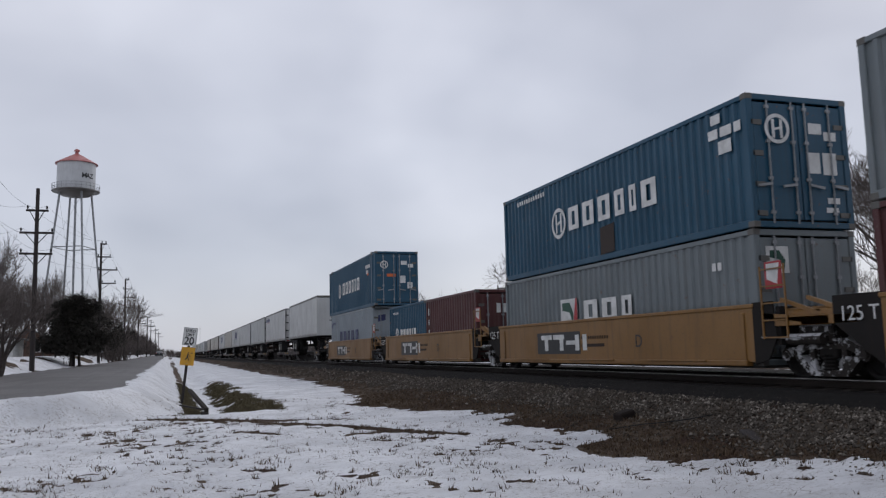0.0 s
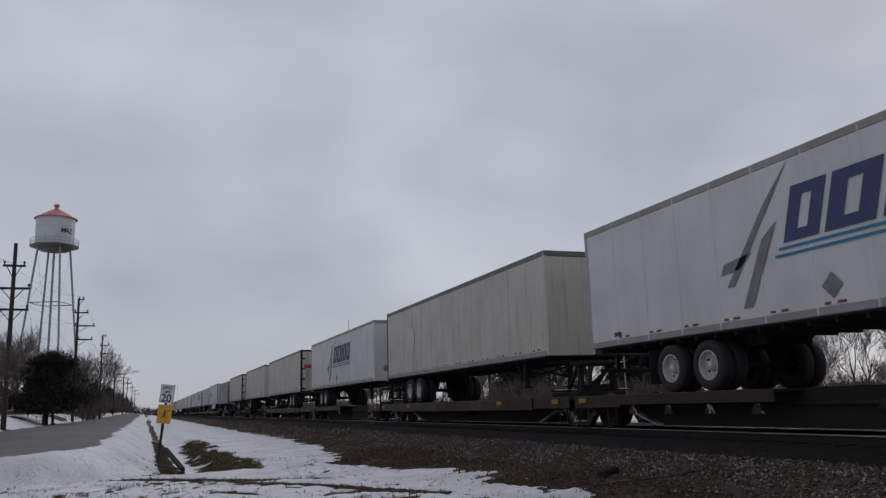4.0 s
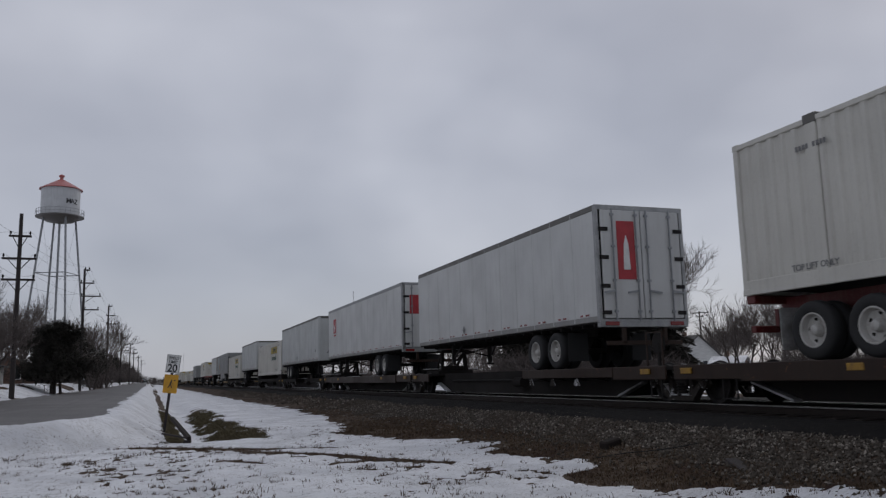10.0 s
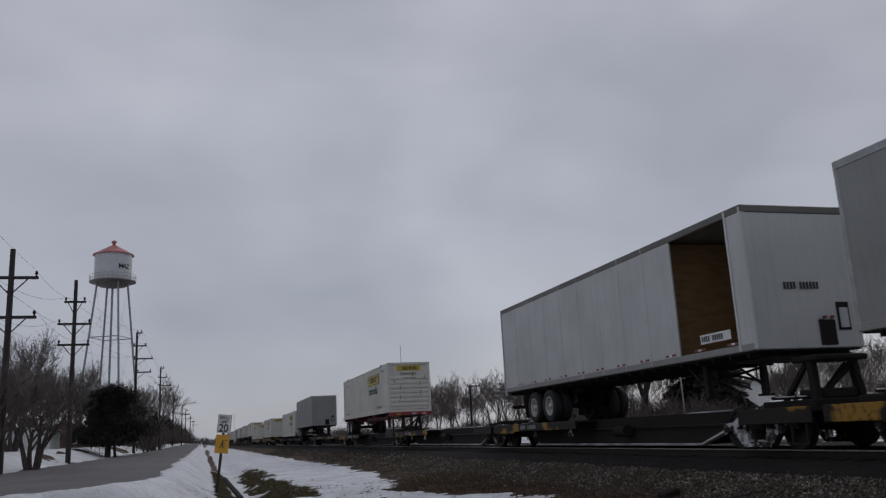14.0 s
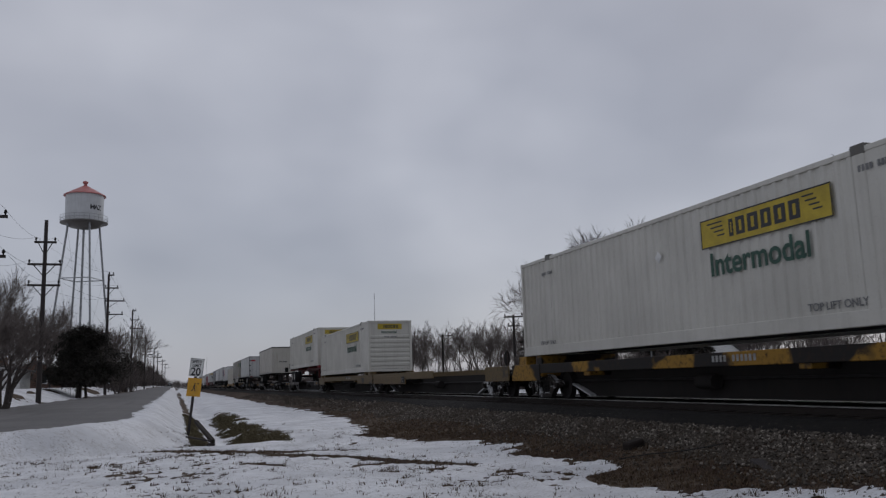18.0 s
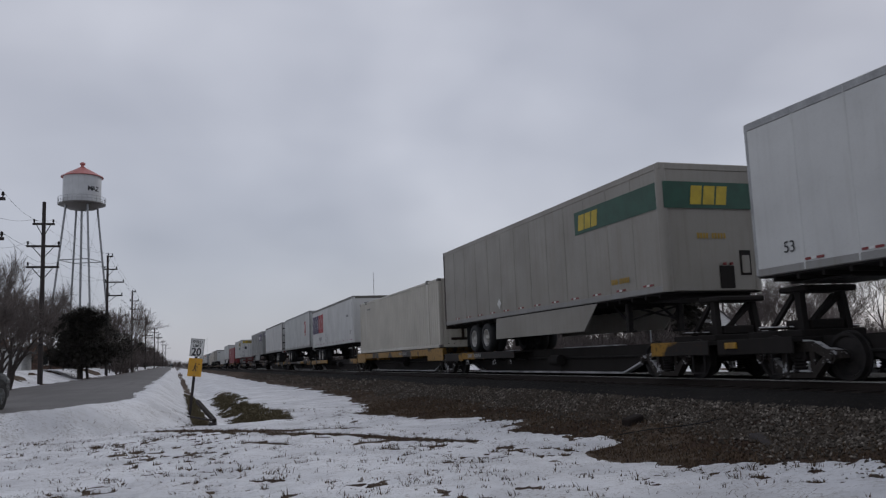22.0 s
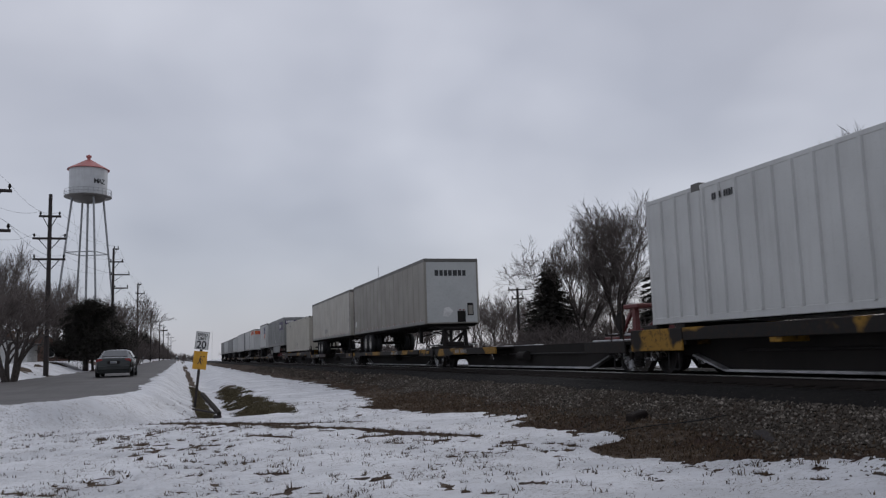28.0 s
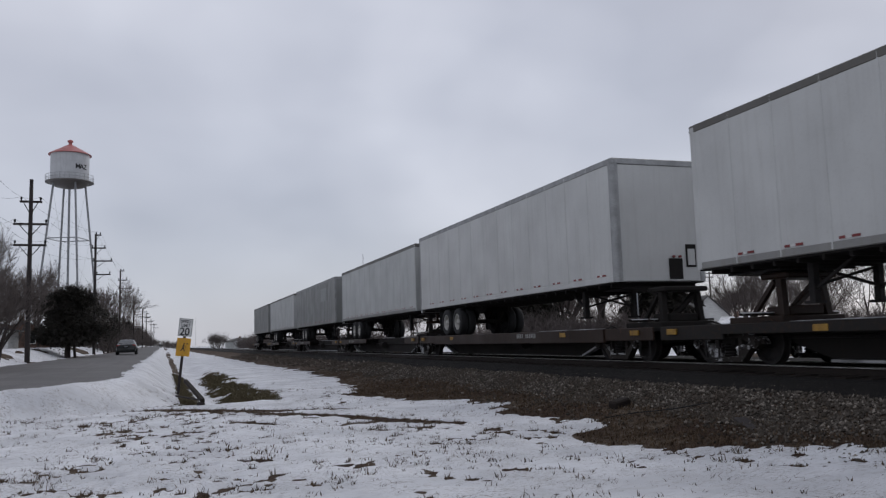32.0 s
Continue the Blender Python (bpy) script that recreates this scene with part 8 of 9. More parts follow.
def bare_tree(height, seed, label, depth=5, spread=34, trunk=0.26, stems=1, first=0.34, up=1.0, twig="twig", thin=0.013, dense=0, limb=0.0):
    rng = random.Random(seed)
    t = thing("bare_tree", label, "tree", "bare trees")
    s, tw = Shape(), Shape()
    for k in range(stems):
        w = 2 * math.pi * k / stems + rng.random()
        tilt = 0.0 if stems == 1 else 0.36
        d = Vector((math.cos(w) * tilt, math.sin(w) * tilt, 1)).normalized()
        grow(s, tw, Vector((math.cos(w) * 0.15 * (stems > 1), math.sin(w) * 0.15 * (stems > 1), -0.2)), d, height * first, trunk / (1 if stems == 1 else 1.7), 0, rng, spread, depth, up, thin, dense, limb)
    part("trunk", s, M["bark"], t, smooth=True, tidy=False)
    part("crown", tw, M[twig], t, tidy=False)
    return t


def conifer(height, width, seed, label, round_crown=False):
    rng = random.Random(seed)
    t = thing("evergreen_tree", label, "tree", "evergreen trees")
    part("trunk", Shape().tube((0, 0, -0.3), (0, 0, height * 0.96), 0.02 * height, 0.02, 9), M["bark"], t, smooth=True)
    if round_crown:
        for k in range(3):
            w = k * 2.1
            part("stem", Shape().tube((math.cos(w) * 0.5, math.sin(w) * 0.5, -0.3), (math.cos(w) * 0.2, math.sin(w) * 0.2, height * 0.5), 0.13, 0.06, 8), M["bark"], t, smooth=True)
    s = Shape()

    def spray(c, out, size, width_of):
        sidev = out.cross(Vector((0, 0, 1)))
        sidev = (sidev.normalized() if sidev.length > 1e-3 else Vector((1, 0, 0))) * (size * width_of)
        sidev.rotate(Euler((rng.uniform(-1, 1), rng.uniform(-1, 1), rng.uniform(-1, 1))))
        k, mid = len(s.v), c + out * (size * 0.45)
        s.v += [tuple(c), tuple(mid + sidev), tuple(c + out * size), tuple(mid - sidev)]
        s.f.append((k, k + 1, k + 2, k + 3))

    if round_crown:
        # uneven clumps round a lumpy, drooping body
        for i in range(64):
            h = 0.20 + 0.74 * rng.random() ** 0.9
            reach = width / 2 * min(1.0, 1.55 * (1.0 - h) ** 0.62) * (0.92 if h > 0.3 else 0.80)
            a = i * 2.399 + rng.uniform(-0.5, 0.5)
            rad = reach * rng.uniform(0.30, 0.98)
            o = Vector((math.cos(a) * rad, math.sin(a) * rad, h * height))
            big = width * rng.uniform(0.075, 0.135) * (1.15 - 0.5 * h)
            for j in range(640):
                d = Vector((rng.gauss(0, 1), rng.gauss(0, 1), rng.gauss(0, 0.62))).normalized()
                c = o + d * (big * rng.random() ** 0.45)
                way = (d + Vector((math.cos(a), math.sin(a), 0.25)) * 0.6).normalized()
                spray(c, way, 0.034 * height * rng.uniform(0.45, 1.2), 0.20)
        for i in range(5000):
            h, a = 0.2 + 0.66 * rng.random(), rng.random() * 6.283
            rad = width * 0.34 * (1 - h) ** 0.5 * rng.random() ** 0.5
            spray(Vector((math.cos(a) * rad, math.sin(a) * rad, h * height)), Vector((rng.uniform(-1, 1), rng.uniform(-1, 1), rng.uniform(-1, 1))).normalized(), 0.42, 0.32)
    else:
        # whorls of drooping boughs that end in ragged tips
        rows = 25
        for q in range(rows):
            h0 = 0.05 + 0.93 * (q / rows)
            count = int(7 + 10 * (1 - h0))
            for b in range(count):
                a = 6.283 * (b + rng.random() * 0.8) / count + q
                h = h0 + rng.uniform(-0.018, 0.018)
                reach = width / 2 * (1 - h) ** 0.80 * rng.uniform(0.72, 1.08) + 0.15
                for j in range(int(34 + 60 * (1 - h))):
                    f = rng.random() ** 0.6
                    c = Vector((math.cos(a) * reach * f, math.sin(a) * reach * f, h * height + height * (0.018 - 0.055 * f * f) * (1.25 - h)))
                    w = a + rng.uniform(-1.15, 1.15)
                    spray(c, Vector((math.cos(w), math.sin(w), rng.uniform(-0.7, 0.12))).normalized(), height * rng.uniform(0.022, 0.055) * (0.5 + 0.6 * (1 - h)), 0.24)
        for i in range(2600):
            h, a = 0.06 + 0.8 * rng.random(), rng.random() * 6.283
            rad = width * 0.33 * (1 - h) ** 0.9 * rng.random() ** 0.5
            spray(Vector((math.cos(a) * rad, math.sin(a) * rad, h * height)), Vector((rng.uniform(-1, 1), rng.uniform(-1, 1), rng.uniform(-0.6, 0.4))).normalized(), 0.055 * height, 0.3)
    part("crown", s, M["needle"], t, tidy=False)
    return t


CRAB = bare_tree(6.6, 4, "small multi-stemmed bare tree on the snowy verge", 5, 32, 0.26, 4, 0.36, thin=0.010, dense=2)
stand(CRAB, -10.05, 47.0)
for az, d, turn in ((-12.6, 41.0, 130), (-13.8, 50.0, 40), (-11.2, 60.0, 250)):
    stand(copy_thing(CRAB, pose(0, 0, 0)), az, d, 0, turn)
stand(conifer(6.1, 7.8, 3, "dark dense evergreen tree beside the road", True), -5.68, 78.0)
TALL = bare_tree(10.5, 11, "slender bare tree behind the houses", 5, 30, 0.2, 2, 0.40)
stand(TALL, -8.9, 92.0)
for az, d, turn in ((-7.4, 100.0, 80), (-6.9, 118.0, 200), (-11.9, 75.0, 300), (-3.5, 110.0, 140), (-3.1, 125.0, 20), (-9.8, 108.0, 250), (-11.0, 96.0, 170), (-12.4, 66.0, 10), (-8.0, 130.0, 30), (-4.4, 140.0, 310)):
    stand(copy_thing(TALL, pose(0, 0, 0)), az, d, 0, turn)
WOOD = bare_tree(11.5, 17, "tall bare tree in the row along the road", 5, 32, 0.24, 3, 0.36, thin=0.017)
stand(WOOD, -4.6, 128.0)
for i in range(34):
    d = 132 + 11.5 * i
    x = float(road_edges(np.array(d))[0]) - 2.5 - 7 * random.random()
    stand(copy_thing(WOOD, pose(0, 0, 0)), math.degrees(math.atan2(x, d)), d, 1.6 + 1.0 * (i % 3), 71 * i)
BRUSH = bare_tree(5.6, 21, "low bare roadside brush", 4, 42, 0.12, 6, 0.40)
stand(BRUSH, -3.0, 150.0)
for i in range(26):
    d = 120 + 16 * i
    x = float(road_edges(np.array(d))[0]) - 1.6 - 2.5 * random.random()
    stand(copy_thing(BRUSH, pose(0, 0, 0)), math.degrees(math.atan2(x, d)), d, 0, 47 * i)


def thicket(name, plants, source, label, category):
    """Far growth nobody could count: one mesh out of many turned and scaled plants."""
    me = source.data
    n = len(me.vertices)
    co = np.empty(n * 3)
    me.vertices.foreach_get("co", co)
    co = co.reshape(-1, 3)
    polys = [tuple(p.vertices) for p in me.polygons]
    vs, fs = [], []
    for k, (az, d, scale, turn) in enumerate(plants):
        x, y = d * math.sin(radians(az)), d * math.cos(radians(az))
        z = float(land(np.array([x]), np.array([y]))[0])
        c, s = math.cos(radians(turn)) * scale, math.sin(radians(turn)) * scale
        vs.append(np.stack([co[:, 0] * c - co[:, 1] * s + x, co[:, 0] * s + co[:, 1] * c + y, co[:, 2] * abs(scale) + z], 1))
        fs += [tuple(i + k * n for i in p) for p in polys]
    out = bpy.data.meshes.new(name)
    out.from_pydata(np.concatenate(vs).tolist(), [], fs)
    out.materials.append(M["twig"])
    return tagged(new(name, out), label, category, kind="stuff")


LOW = Shape()
rng_low = random.Random(5)
for i in range(110):
    w, r = rng_low.random() * 6.283, rng_low.random() ** 0.5 * 2.2
    p0 = Vector((math.cos(w) * r * 0.7, math.sin(w) * r * 0.7, -0.1))
    h = rng_low.uniform(0.9, 2.3) * (1.25 - 0.3 * r / 2.2)
    mid = p0 + Vector((math.cos(w) * r * 0.25 + rng_low.uniform(-0.4, 0.4), math.sin(w) * r * 0.25 + rng_low.uniform(-0.4, 0.4), h * 0.62))
    thick = rng_low.uniform(0.022, 0.04)
    LOW.tube(p0, mid, thick, thick * 0.7, 3, cap=False)
    for j in range(5):
        o = p0.lerp(mid, rng_low.uniform(0.45, 1.0))
        d = Vector((rng_low.uniform(-1, 1), rng_low.uniform(-1, 1), rng_low.uniform(0.1, 1.2))).normalized()
        q = o + d * h * rng_low.uniform(0.25, 0.5)
        sd = d.orthogonal().normalized() * 0.02
        sd2 = d.cross(sd)
        k = len(LOW.v)
        LOW.v += [tuple(o + sd), tuple(o - sd * 0.5 + sd2), tuple(o - sd * 0.5 - sd2), tuple(q)]
        LOW.f += [(k, k + 1, k + 3), (k + 1, k + 2, k + 3), (k + 2, k, k + 3)]
low_brush = part("undergrowth", LOW, M["twig"], None, tidy=False)
tagged(low_brush, "dense leafless undergrowth by the road", "undergrowth", kind="stuff")
stand(low_brush, -3.2, 128.0)
rr = random.Random(9)
thicket("roadside_undergrowth", [(math.degrees(math.atan2(float(road_edges(np.array(d))[0]) - 2.2 - 4 * rr.random(), d)), d, rr.uniform(1.0, 2.0), rr.uniform(0, 360)) for d in [112 + 4.5 * i for i in range(100)]] +
        [(rr.uniform(-12.5, -3.6), rr.uniform(110, 150), rr.uniform(0.9, 1.6), rr.uniform(0, 360)) for i in range(40)], low_brush, "dense leafless undergrowth along the road", "undergrowth")
DARK = conifer(6.5, 3.4, 8, "dark evergreen in the far tree row along the road")
stand(DARK, -2.2, 210.0)
for i in range(14):
    d = 150 + 22 * i
    stand(copy_thing(DARK, pose(0, 0, 0)), math.degrees(math.atan2(float(road_edges(np.array(d))[0]) - 2.5 - 3 * random.random(), d)), d, 0, 60 * i)


def house(w, l, h, roof, label, wall="siding", at_az=0.0, dist=60.0, turn=0.0, windows=((0.3, 1.0), (-1.2, 1.0)), name="house", cover="shingle"):
    """A gabled house; its gable faces local -y."""
    b = thing(name, label, "house")
    s = Shape()
    out = [(-w / 2, -0.4), (w / 2, -0.4), (w / 2, h), (0, h + roof), (-w / 2, h)]
    s.prism(out, "y", 0, l)
    part("wall", s, M[wall], b)
    for sx in (-1, 1):
        r = Shape()
        e = 0.35
        slope = roof / (w / 2)
        x1 = sx * (w / 2 + e)
        z1 = h - slope * e
        r.v += [(0, -e, h + roof + 0.02), (x1, -e, z1 + 0.02), (x1, l + e, z1 + 0.02), (0, l + e, h + roof + 0.02)]
        r.v += [(0, -e, h + roof + 0.16), (x1, -e, z1 + 0.16), (x1, l + e, z1 + 0.16), (0, l + e, h + roof + 0.16)]
        r.f += [(0, 1, 2, 3), (4, 5, 6, 7), (0, 1, 5, 4), (1, 2, 6, 5), (2, 3, 7, 6), (3, 0, 4, 7)]
        part("roof_slope", r, M[cover], b)
    for x, z in windows:
        wf = part("window", Shape().box(x, x + 0.9, -0.05, 0.02, z, z + 1.2, 0.01), M["signwhite"], b)
        part("pane", Shape().box(x + 0.08, x + 0.82, -0.06, -0.045, z + 0.08, z + 1.12), M["glass"], wf)
    part("chimney", Shape().box(-0.35, 0.25, l * 0.5, l * 0.5 + 0.6, h + roof * 0.5, h + roof + 0.8, 0.02), M["brick"], b)
    return stand(b, at_az, dist, 0, turn)


house(3.4, 5.0, 1.5, 0.4, "small white shed behind bare trees", "siding", -10.4, 75.0, 0, (), "shed")
house(6.0, 7.0, 1.9, 1.1, "low brown house beyond the trees", "brick", -8.3, 105.0, 10, ((0.4, 0.5),))


def mailbox():
    b = thing("mailbox", "grey mailbox on a wooden post by the road", "mailbox")
    part("post", Shape().box(-0.05, 0.05, -0.05, 0.05, -0.3, 1.0, 0.01), M["pole"], b)
    part("box", Shape().prism([(-0.12, 1.0), (0.12, 1.0), (0.12, 1.15), (0.07, 1.24), (-0.07, 1.24), (-0.12, 1.15)], "y", -0.25, 0.25), M["galv"], b)
    return b


for az, d in ((-4.05, 108.0), (-2.35, 150.0)):
    stand(mailbox(), az, d)


# ---- the car on the road ----
def sedan():
    c = thing("sedan_car", "dark grey four-door sedan driving away on the road", "car")
    # stations: y, half width, height, half width of the top
    stations = [(-2.40, 0.68, 0.70, 0.55), (-2.37, 0.80, 0.88, 0.68), (-2.28, 0.86, 0.985, 0.74), (-2.00, 0.895, 1.02, 0.74), (-1.72, 0.90, 1.06, 0.71), (-1.38, 0.91, 1.20, 0.65), (-0.98, 0.91, 1.35, 0.60), (-0.55, 0.91, 1.43, 0.565),
                (-0.10, 0.91, 1.455, 0.56), (0.35, 0.91, 1.42, 0.56), (0.80, 0.91, 1.26, 0.61), (1.22, 0.91, 1.03, 0.71), (1.80, 0.88, 0.92, 0.69), (2.18, 0.81, 0.80, 0.62), (2.34, 0.64, 0.62, 0.48)]
    s = Shape()
    for y, w, top, wt in stations:
        belt = min(0.95, top - 0.05)
        half = [(w * 0.86, 0.20), (w * 0.97, 0.30), (w, 0.52), (w * 0.995, 0.72), (w * 0.965, belt), (wt + 0.05, top - 0.05), (wt * 0.8, top - 0.008), (0.0, top)]
        ring = half + [(-x, z) for x, z in reversed(half[:-1])]
        s.v += [(x, y, z) for x, z in ring]
    n = len(half) * 2 - 1
    for k in range(len(stations) - 1):
        s.f += [(k * n + i, k * n + (i + 1) % n, (k + 1) * n + (i + 1) % n, (k + 1) * n + i) for i in range(n)]
    s.f += [tuple(range(n)), tuple((len(stations) - 1) * n + i for i in range(n))]
    part("body", s, M["carpaint"], c, smooth=True)
    rw = Shape()
    rw.v += [(-0.64, -1.70, 1.085), (0.64, -1.70, 1.085), (0.52, -0.88, 1.395), (-0.52, -0.88, 1.395)]
    rw.v += [(x, y + 0.03, z - 0.03) for x, y, z in rw.v[:4]]
    rw.f += [(0, 1, 2, 3), (4, 7, 6, 5), (0, 4, 5, 1), (1, 5, 6, 2), (2, 6, 7, 3), (3, 7, 4, 0)]
    part("rear_window", rw, M["glass"], c)
    for sx in (-1, 1):
        for a, b, c0, d0 in ((-1.18, -0.30, -0.80, -0.28), (-0.22, 0.72, -0.20, 0.28)):
            w = Shape()
            x = sx * 0.885
            w.v += [(x, a, 0.99), (x, b, 0.99), (sx * 0.675, d0, 1.38), (sx * 0.675, c0, 1.38)]
            w.f.append((0, 1, 2, 3))
            part("side_window", w, M["glass"], c)
        part("mirror", Shape().box(*sorted((sx * 0.86, sx * 0.99)), 0.55, 0.68, 0.95, 1.08, 0.03), M["carpaint"], c)
        part("tail_lamp", Shape().box(*sorted((sx * 0.52, sx * 0.86)), -2.37, -2.14, 0.76, 0.95, 0.05), M["tail"], c)
        part("door_handle", Shape().box(*sorted((sx * 0.90, sx * 0.925)), -0.55, -0.35, 0.86, 0.89, 0.008), M["carpaint"], c)
        part("sill", Shape().box(*sorted((sx * 0.80, sx * 0.89)), -1.0, 1.0, 0.18, 0.30, 0.02), M["black"], c)
        for y in (-1.36, 1.38):
            part("wheel_arch", Shape().lathe([(0.30, -0.012), (0.395, -0.012), (0.40, 0.0), (0.395, 0.012), (0.30, 0.012)], 24, "x", (sx * 0.908, y, 0.35)), M["black"], c)
    part("bumper", Shape().box(-0.80, 0.80, -2.43, -2.20, 0.34, 0.62, 0.06), M["carpaint"], c)
    part("plate_recess", Shape().box(-0.3, 0.3, -2.43, -2.20, 0.68, 0.84, 0.01), M["cardark"], c)
    part("number_plate", Shape().box(-0.16, 0.16, -2.445, -2.43, 0.71, 0.82), M["white2"], c)
    part("number_bars", blocks(Shape(), [0.03] * 6, 0.05, 0.012), M["navymark"], c, tidy=False, at=on_front(-0.125, -2.447, 0.74))
    return c


car = sedan()
CAR_TYRE = Shape().lathe([(0.20, -0.10), (0.30, -0.105), (0.33, -0.08), (0.33, 0.08), (0.30, 0.105), (0.20, 0.10)], 22, "x").mesh("tyre", M["black"], smooth=True)
CAR_RIM = Shape().lathe([(0.205, -0.10), (0.19, -0.09), (0.06, -0.06), (0.0, -0.065)], 20, "x")
for k in range(5):
    CAR_RIM.beam((-0.085, 0.04 * math.cos(k * 1.257), 0.04 * math.sin(k * 1.257)), (-0.085, 0.19 * math.cos(k * 1.257), 0.19 * math.sin(k * 1.257)), 0.05, 0.02)
CAR_RIM = CAR_RIM.mesh("rim", M["galv"], smooth=True)
CAR_WHEELS = []
for sx in (-1, 1):
    for y in (-1.36, 1.38):
        hub = new("wheel")
        hub.parent = car
        hub.matrix_basis = pose(sx * 0.85, y, 0.33)
        part("tyre", CAR_TYRE, M["black"], hub, at=pose(0, 0, 0, 0, 0, 0 if sx < 0 else 180))
        part("rim", CAR_RIM, M["galv"], hub, at=pose(0, 0, 0, 0, 0, 0 if sx < 0 else 180))
        CAR_WHEELS.append((hub, sx * 0.85, y))
far_car = copy_thing(car, pose(-2.4, 240, 1.6))
tagged(far_car, "dark car far down the road driving away", "car")


# ---- beyond the line ----
OAK = bare_tree(17.5, 31, "large bare deciduous tree beyond the railway line", 6, 31, 0.62, 1, 0.20, thin=0.014, dense=2, limb=1.55)
stand(OAK, 29.8, 76.0)
ELM = bare_tree(14.0, 37, "spreading bare tree beside a spruce beyond the line", 6, 34, 0.62, 2, 0.24, thin=0.014, dense=2, limb=1.35)
MAPLE = bare_tree(13.2, 52, "broad dense bare tree beyond the line", 6, 40, 0.75, 1, 0.20, thin=0.012, dense=3, limb=1.7)
stand(ELM, 27.5, 78.0)
stand(copy_thing(OAK, pose(0, 0, 0)), 32.2, 80.0, 0, 100)
stand(MAPLE, 51.2, 54.0, 0, 20)
stand(copy_thing(OAK, pose(0, 0, 0)), 50.4, 55.0, 0, 210)
stand(copy_thing(ELM, pose(0, 0, 0)), 52.0, 53.0, 0, 300)
stand(conifer(14.4, 8.8, 5, "tall dark spruce beyond the railway line"), 33.7, 78.0)
stand(conifer(9.4, 7.4, 6, "small dark spruce among bare trees"), 25.2, 76.0)
FAR = bare_tree(11.0, 41, "bare tree in the distant row beyond the line", 5, 30, 0.22, 2, 0.36, thin=0.015)
stand(FAR, 20.0, 120.0)
for i, (az, d) in enumerate(((14.6, 128), (15.6, 120), (17.3, 126), (18.6, 132), (21.4, 118), (22.9, 124), (24.2, 130), (27.6, 120), (29.2, 112), (35.6, 158), (37.2, 165), (38.9, 98), (39.6, 92),
                           (40.8, 100), (16.5, 112), (19.4, 108), (20.7, 126), (22.2, 110), (23.6, 112), (25.6, 118), (31.2, 118), (34.4, 112), (36.4, 170), (41.8, 88), (12.9, 150), (13.7, 140), (14.2, 118), (26.4, 104), (28.4, 106), (33.4, 104), (35.2, 150), (38.2, 156), (43.6, 96), (46.5, 84), (49.0, 90))):
    stand(copy_thing(FAR, pose(0, 0, 0)), az, d, 0, 53 * i)
rr = random.Random(29)
thicket("far_woods", [(rr.uniform(10.0, 62.0), rr.uniform(165, 240), rr.uniform(0.75, 1.25), rr.uniform(0, 360)) for i in range(70)] + [(rr.uniform(37.5, 44.0), rr.uniform(145, 190), rr.uniform(0.9, 1.3), rr.uniform(0, 360)) for i in range(10)],
        next(k for k in FAR.children if k.name.startswith("crown")), "distant grey winter woods beyond the fields", "woods")
for az, d, w in ((3.45, 260.0, 20), (3.2, 262.0, 140), (3.7, 264.0, 250), (3.5, 268.0, 75), (3.05, 266.0, 310)):
    stand(copy_thing(BRUSH, pose(0, 0, 0)), az, d, 0, w)
for i in range(12):
    stand(copy_thing(WOOD, pose(0, 0, 0)), -0.55 + 0.16 * i + 0.05 * math.sin(i * 5.0), 640.0 + 30 * (i % 4), 3.0, 77 * i)
rr = random.Random(19)
thicket("wood_undergrowth", [(az, d, q, w) for az, d, q, w in ((rr.uniform(13, 62), rr.uniform(90, 140), rr.uniform(0.6, 1.15) * (1.0 if i % 6 else 1.5), rr.uniform(0, 360)) for i in range(120)) if not 34.6 < az < 39.0] +
        [(rr.uniform(23.5, 34.5), rr.uniform(68, 82), rr.uniform(0.8, 1.8), rr.uniform(0, 360)) for i in range(40)] +
        [(rr.uniform(40.0, 63.0), rr.uniform(52, 85), rr.uniform(0.7, 1.3), rr.uniform(0, 360)) for i in range(70)] +
        [(rr.uniform(5.5, 14), rr.uniform(180, 330), rr.uniform(1.2, 2.4), rr.uniform(0, 360)) for i in range(45)], low_brush, "dense leafless undergrowth and scrub beyond the line", "undergrowth")
house(6.6, 9.0, 3.3, 3.0, "white gabled house beyond the railway line", "siding", 36.75, 132.0, -12, ((-1.35, 1.3), (0.45, 1.3)))
house(5.0, 4.0, 1.9, 0.8, "low shed with a snow-covered roof beyond the line", "brick", 39.6, 118.0, 40, (), "shed", "snow")
house(9.0, 8.0, 2.4, 1.3, "low grey-roofed building far along the line", "white2", 5.2, 330.0, 20, ())
p = stand(utility_pole(7.2, [(7.0, 0.95, 0.0), (6.1, 0.6, 0.0)], "wooden utility pole with crossarms beyond the line"), 23.0, 82.0, 0, -25)
p2 = stand(utility_pole(7.0, [(6.8, 0.9, 0.5)], "wooden pole with a single arm beyond the line"), 18.0, 110.0, 0, -15)
p3 = stand(utility_pole(11.4, [(11.1, 1.6, 0.0), (10.4, 0.7, 0.0)], "wooden utility pole with crossarms behind the house"), 36.95, 152.0, 0, -37)
lamp_pole = thing("steel_pole", "thin grey steel pole beyond the line", "pole")
part("shaft", Shape().tube((0, 0, -0.3), (0, 0, 7.0), 0.07, 0.05, 8), M["galv"], lamp_pole, smooth=True)
stand(lamp_pole, 32.2, 70.0)
for z in (6.3, 7.1, 7.6):
    wire("power_cable", p.matrix_basis.translation + Vector((0, 0, z - 0.5)), p3.matrix_basis.translation + Vector((0, 0, z + 3.5)), 1.0, 0.014, "thin overhead cable beyond the line")
    wire("power_cable", p3.matrix_basis.translation + Vector((0, 0, z + 3.5)), Vector((150, 70, z + 6.0)), 1.0, 0.012, "thin overhead cable beyond the line")


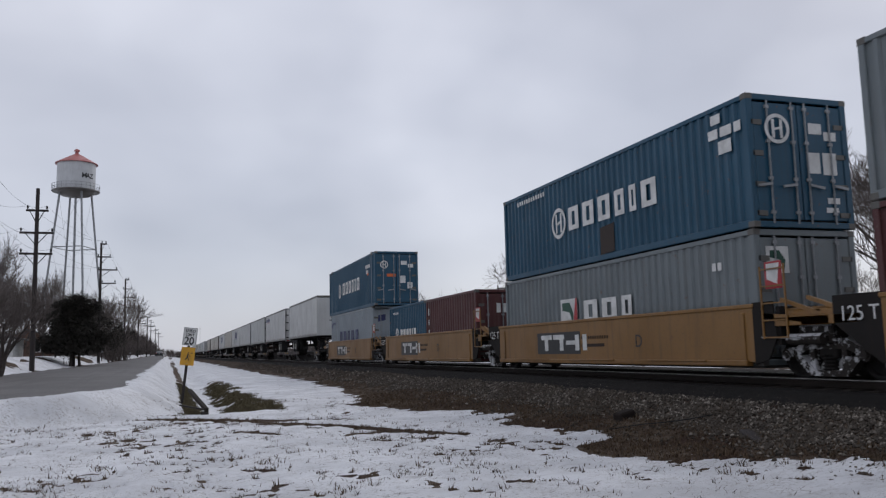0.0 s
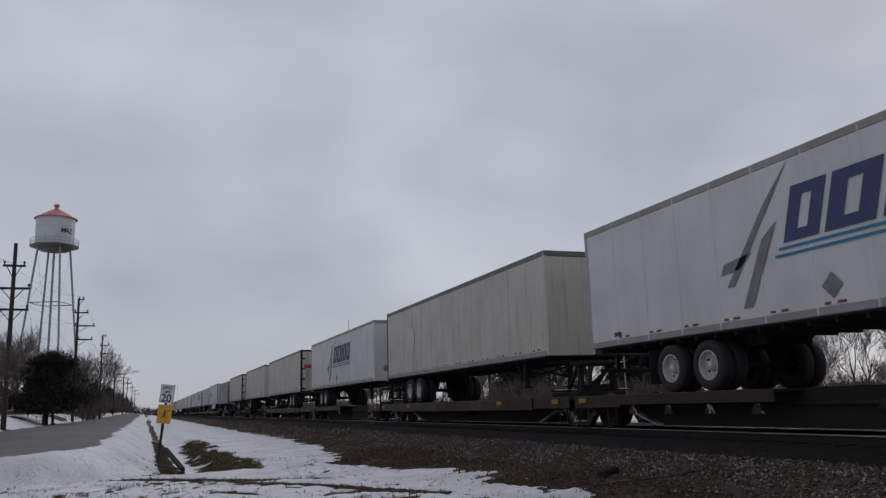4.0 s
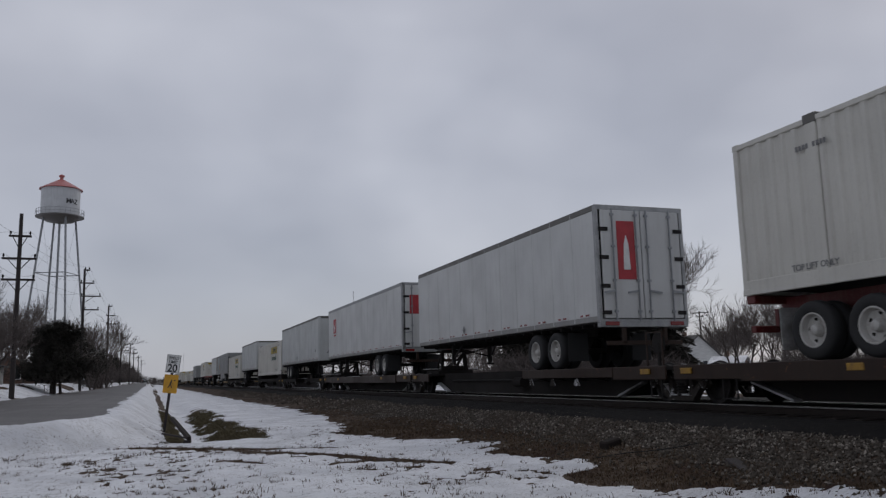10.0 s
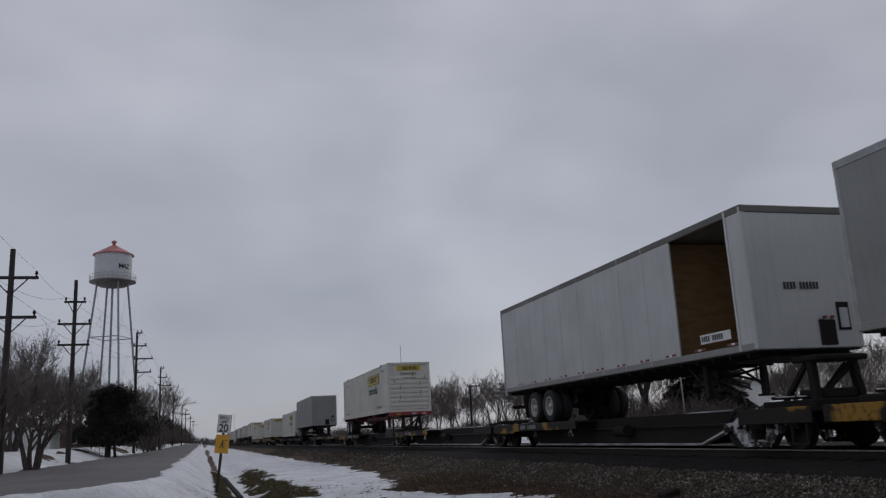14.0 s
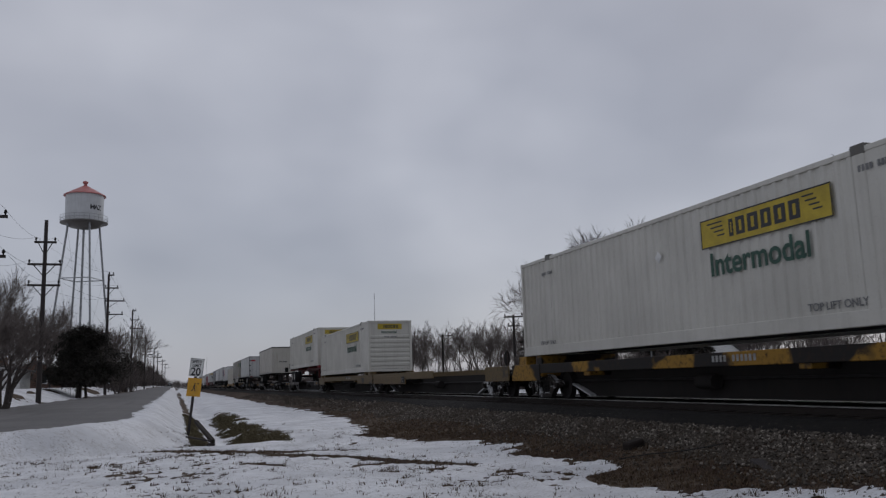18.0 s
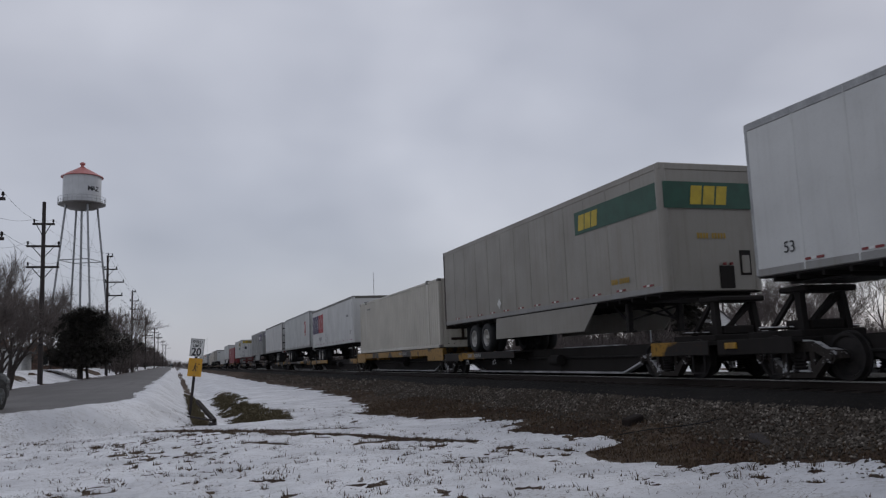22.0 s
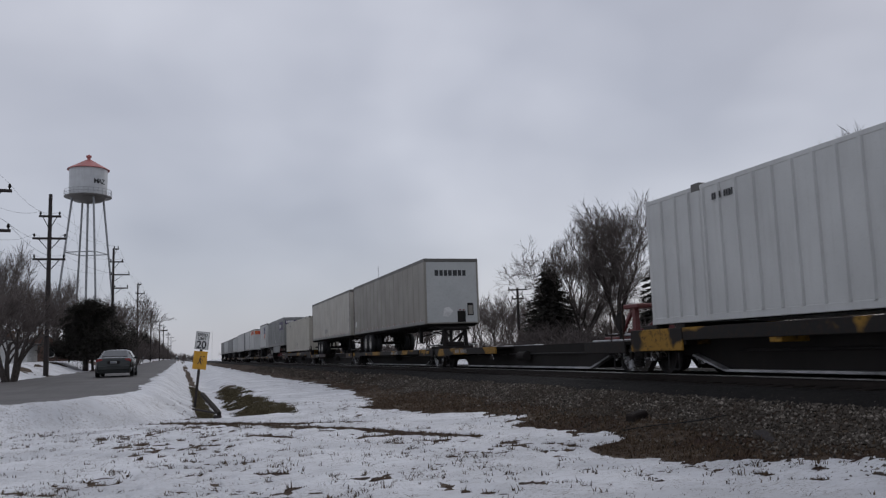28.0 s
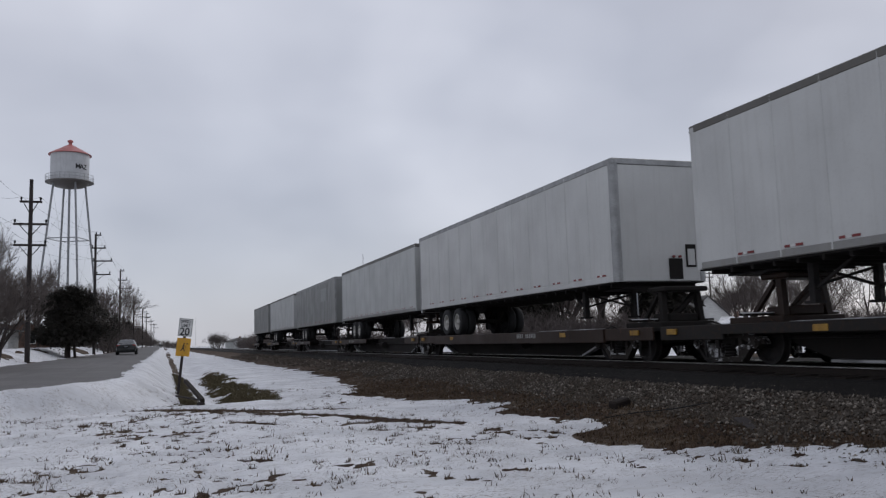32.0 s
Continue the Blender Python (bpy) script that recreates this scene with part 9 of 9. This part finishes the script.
def radio_mast(h, label):
    m = thing("radio_mast", label, "mast")
    s = Shape()
    for k in range(3):
        w = k * 2.094
        s.tube((0.25 * math.cos(w), 0.25 * math.sin(w), -0.3), (0.12 * math.cos(w), 0.12 * math.sin(w), h), 0.03, n=4)
    for i in range(int(h / 1.2)):
        z = i * 1.2
        for k in range(3):
            a, b = k * 2.094, (k + 1) * 2.094
            s.beam((0.22 * math.cos(a), 0.22 * math.sin(a), z), (0.22 * math.cos(b), 0.22 * math.sin(b), z + 1.2), 0.02, 0.02)
    part("lattice", s, M["galv"], m, tidy=False)
    return m


stand(radio_mast(36.0, "slender grey radio mast far beyond the line"), 13.3, 330.0)
stand(radio_mast(20.0, "slender grey mast far along the line"), 2.0, 560.0)


# ---- what moves ----
CAR_PATH = [(0.0, -44.0, -66.0), (20.0, -8.9, 13.6), (21.0, -6.6, 17.6), (22.0, -5.35, 21.8), (22.5, -5.05, 24.0), (23.0, -4.87, 26.1), (24.0, -4.56, 30.4), (25.0, -4.08, 34.9), (25.5, -3.85, 37.2),
            (27.5, -3.38, 46.2), (28.0, -3.31, 48.5), (29.0, -3.30, 56.5), (30.0, -3.32, 65.4), (31.0, -3.36, 75.5), (32.0, -3.40, 86.0)]
FAR_PATH = [(0.0, -2.3, 240.0), (7.0, -2.0, 285.0), (16.0, -1.9, 330.0), (32.0, -1.9, 520.0)]


def motions():
    for ob, u, z in MOVING:
        walk(ob, [(t, pose(TRACK, u - SPEED * t, z)) for t in (0.0, 16.0, 32.0)])
    for ob, path in ((car, CAR_PATH), (far_car, FAR_PATH)):
        rows = []
        for i, (t, x, y) in enumerate(path):
            z = float(road_height(np.array(y))) + 0.075
            a, b = path[max(i - 1, 0)], path[min(i + 1, len(path) - 1)]
            rows.append((t, pose(x, y, z, 0, 0, math.degrees(math.atan2(a[1] - b[1], b[2] - a[2])))))
        walk(ob, rows)
    # the near car's wheels turn while it is in view
    turned, rows = 0.0, [(0.0, 0.0), (20.0, 0.0)]
    for (t0, x0, y0), (t1, x1, y1) in zip(CAR_PATH[1:], CAR_PATH[2:]):
        far = math.hypot(x1 - x0, y1 - y0)
        n = int(far / 0.4) + 1
        for k in range(1, n + 1):
            rows.append((t0 + (t1 - t0) * k / n, turned - math.degrees(far / 0.33) * k / n))
        turned -= math.degrees(far / 0.33)
    for hub, x, y in CAR_WHEELS:
        walk(hub, [(t, pose(x, y, 0.33, a)) for t, a in rows])


motions()
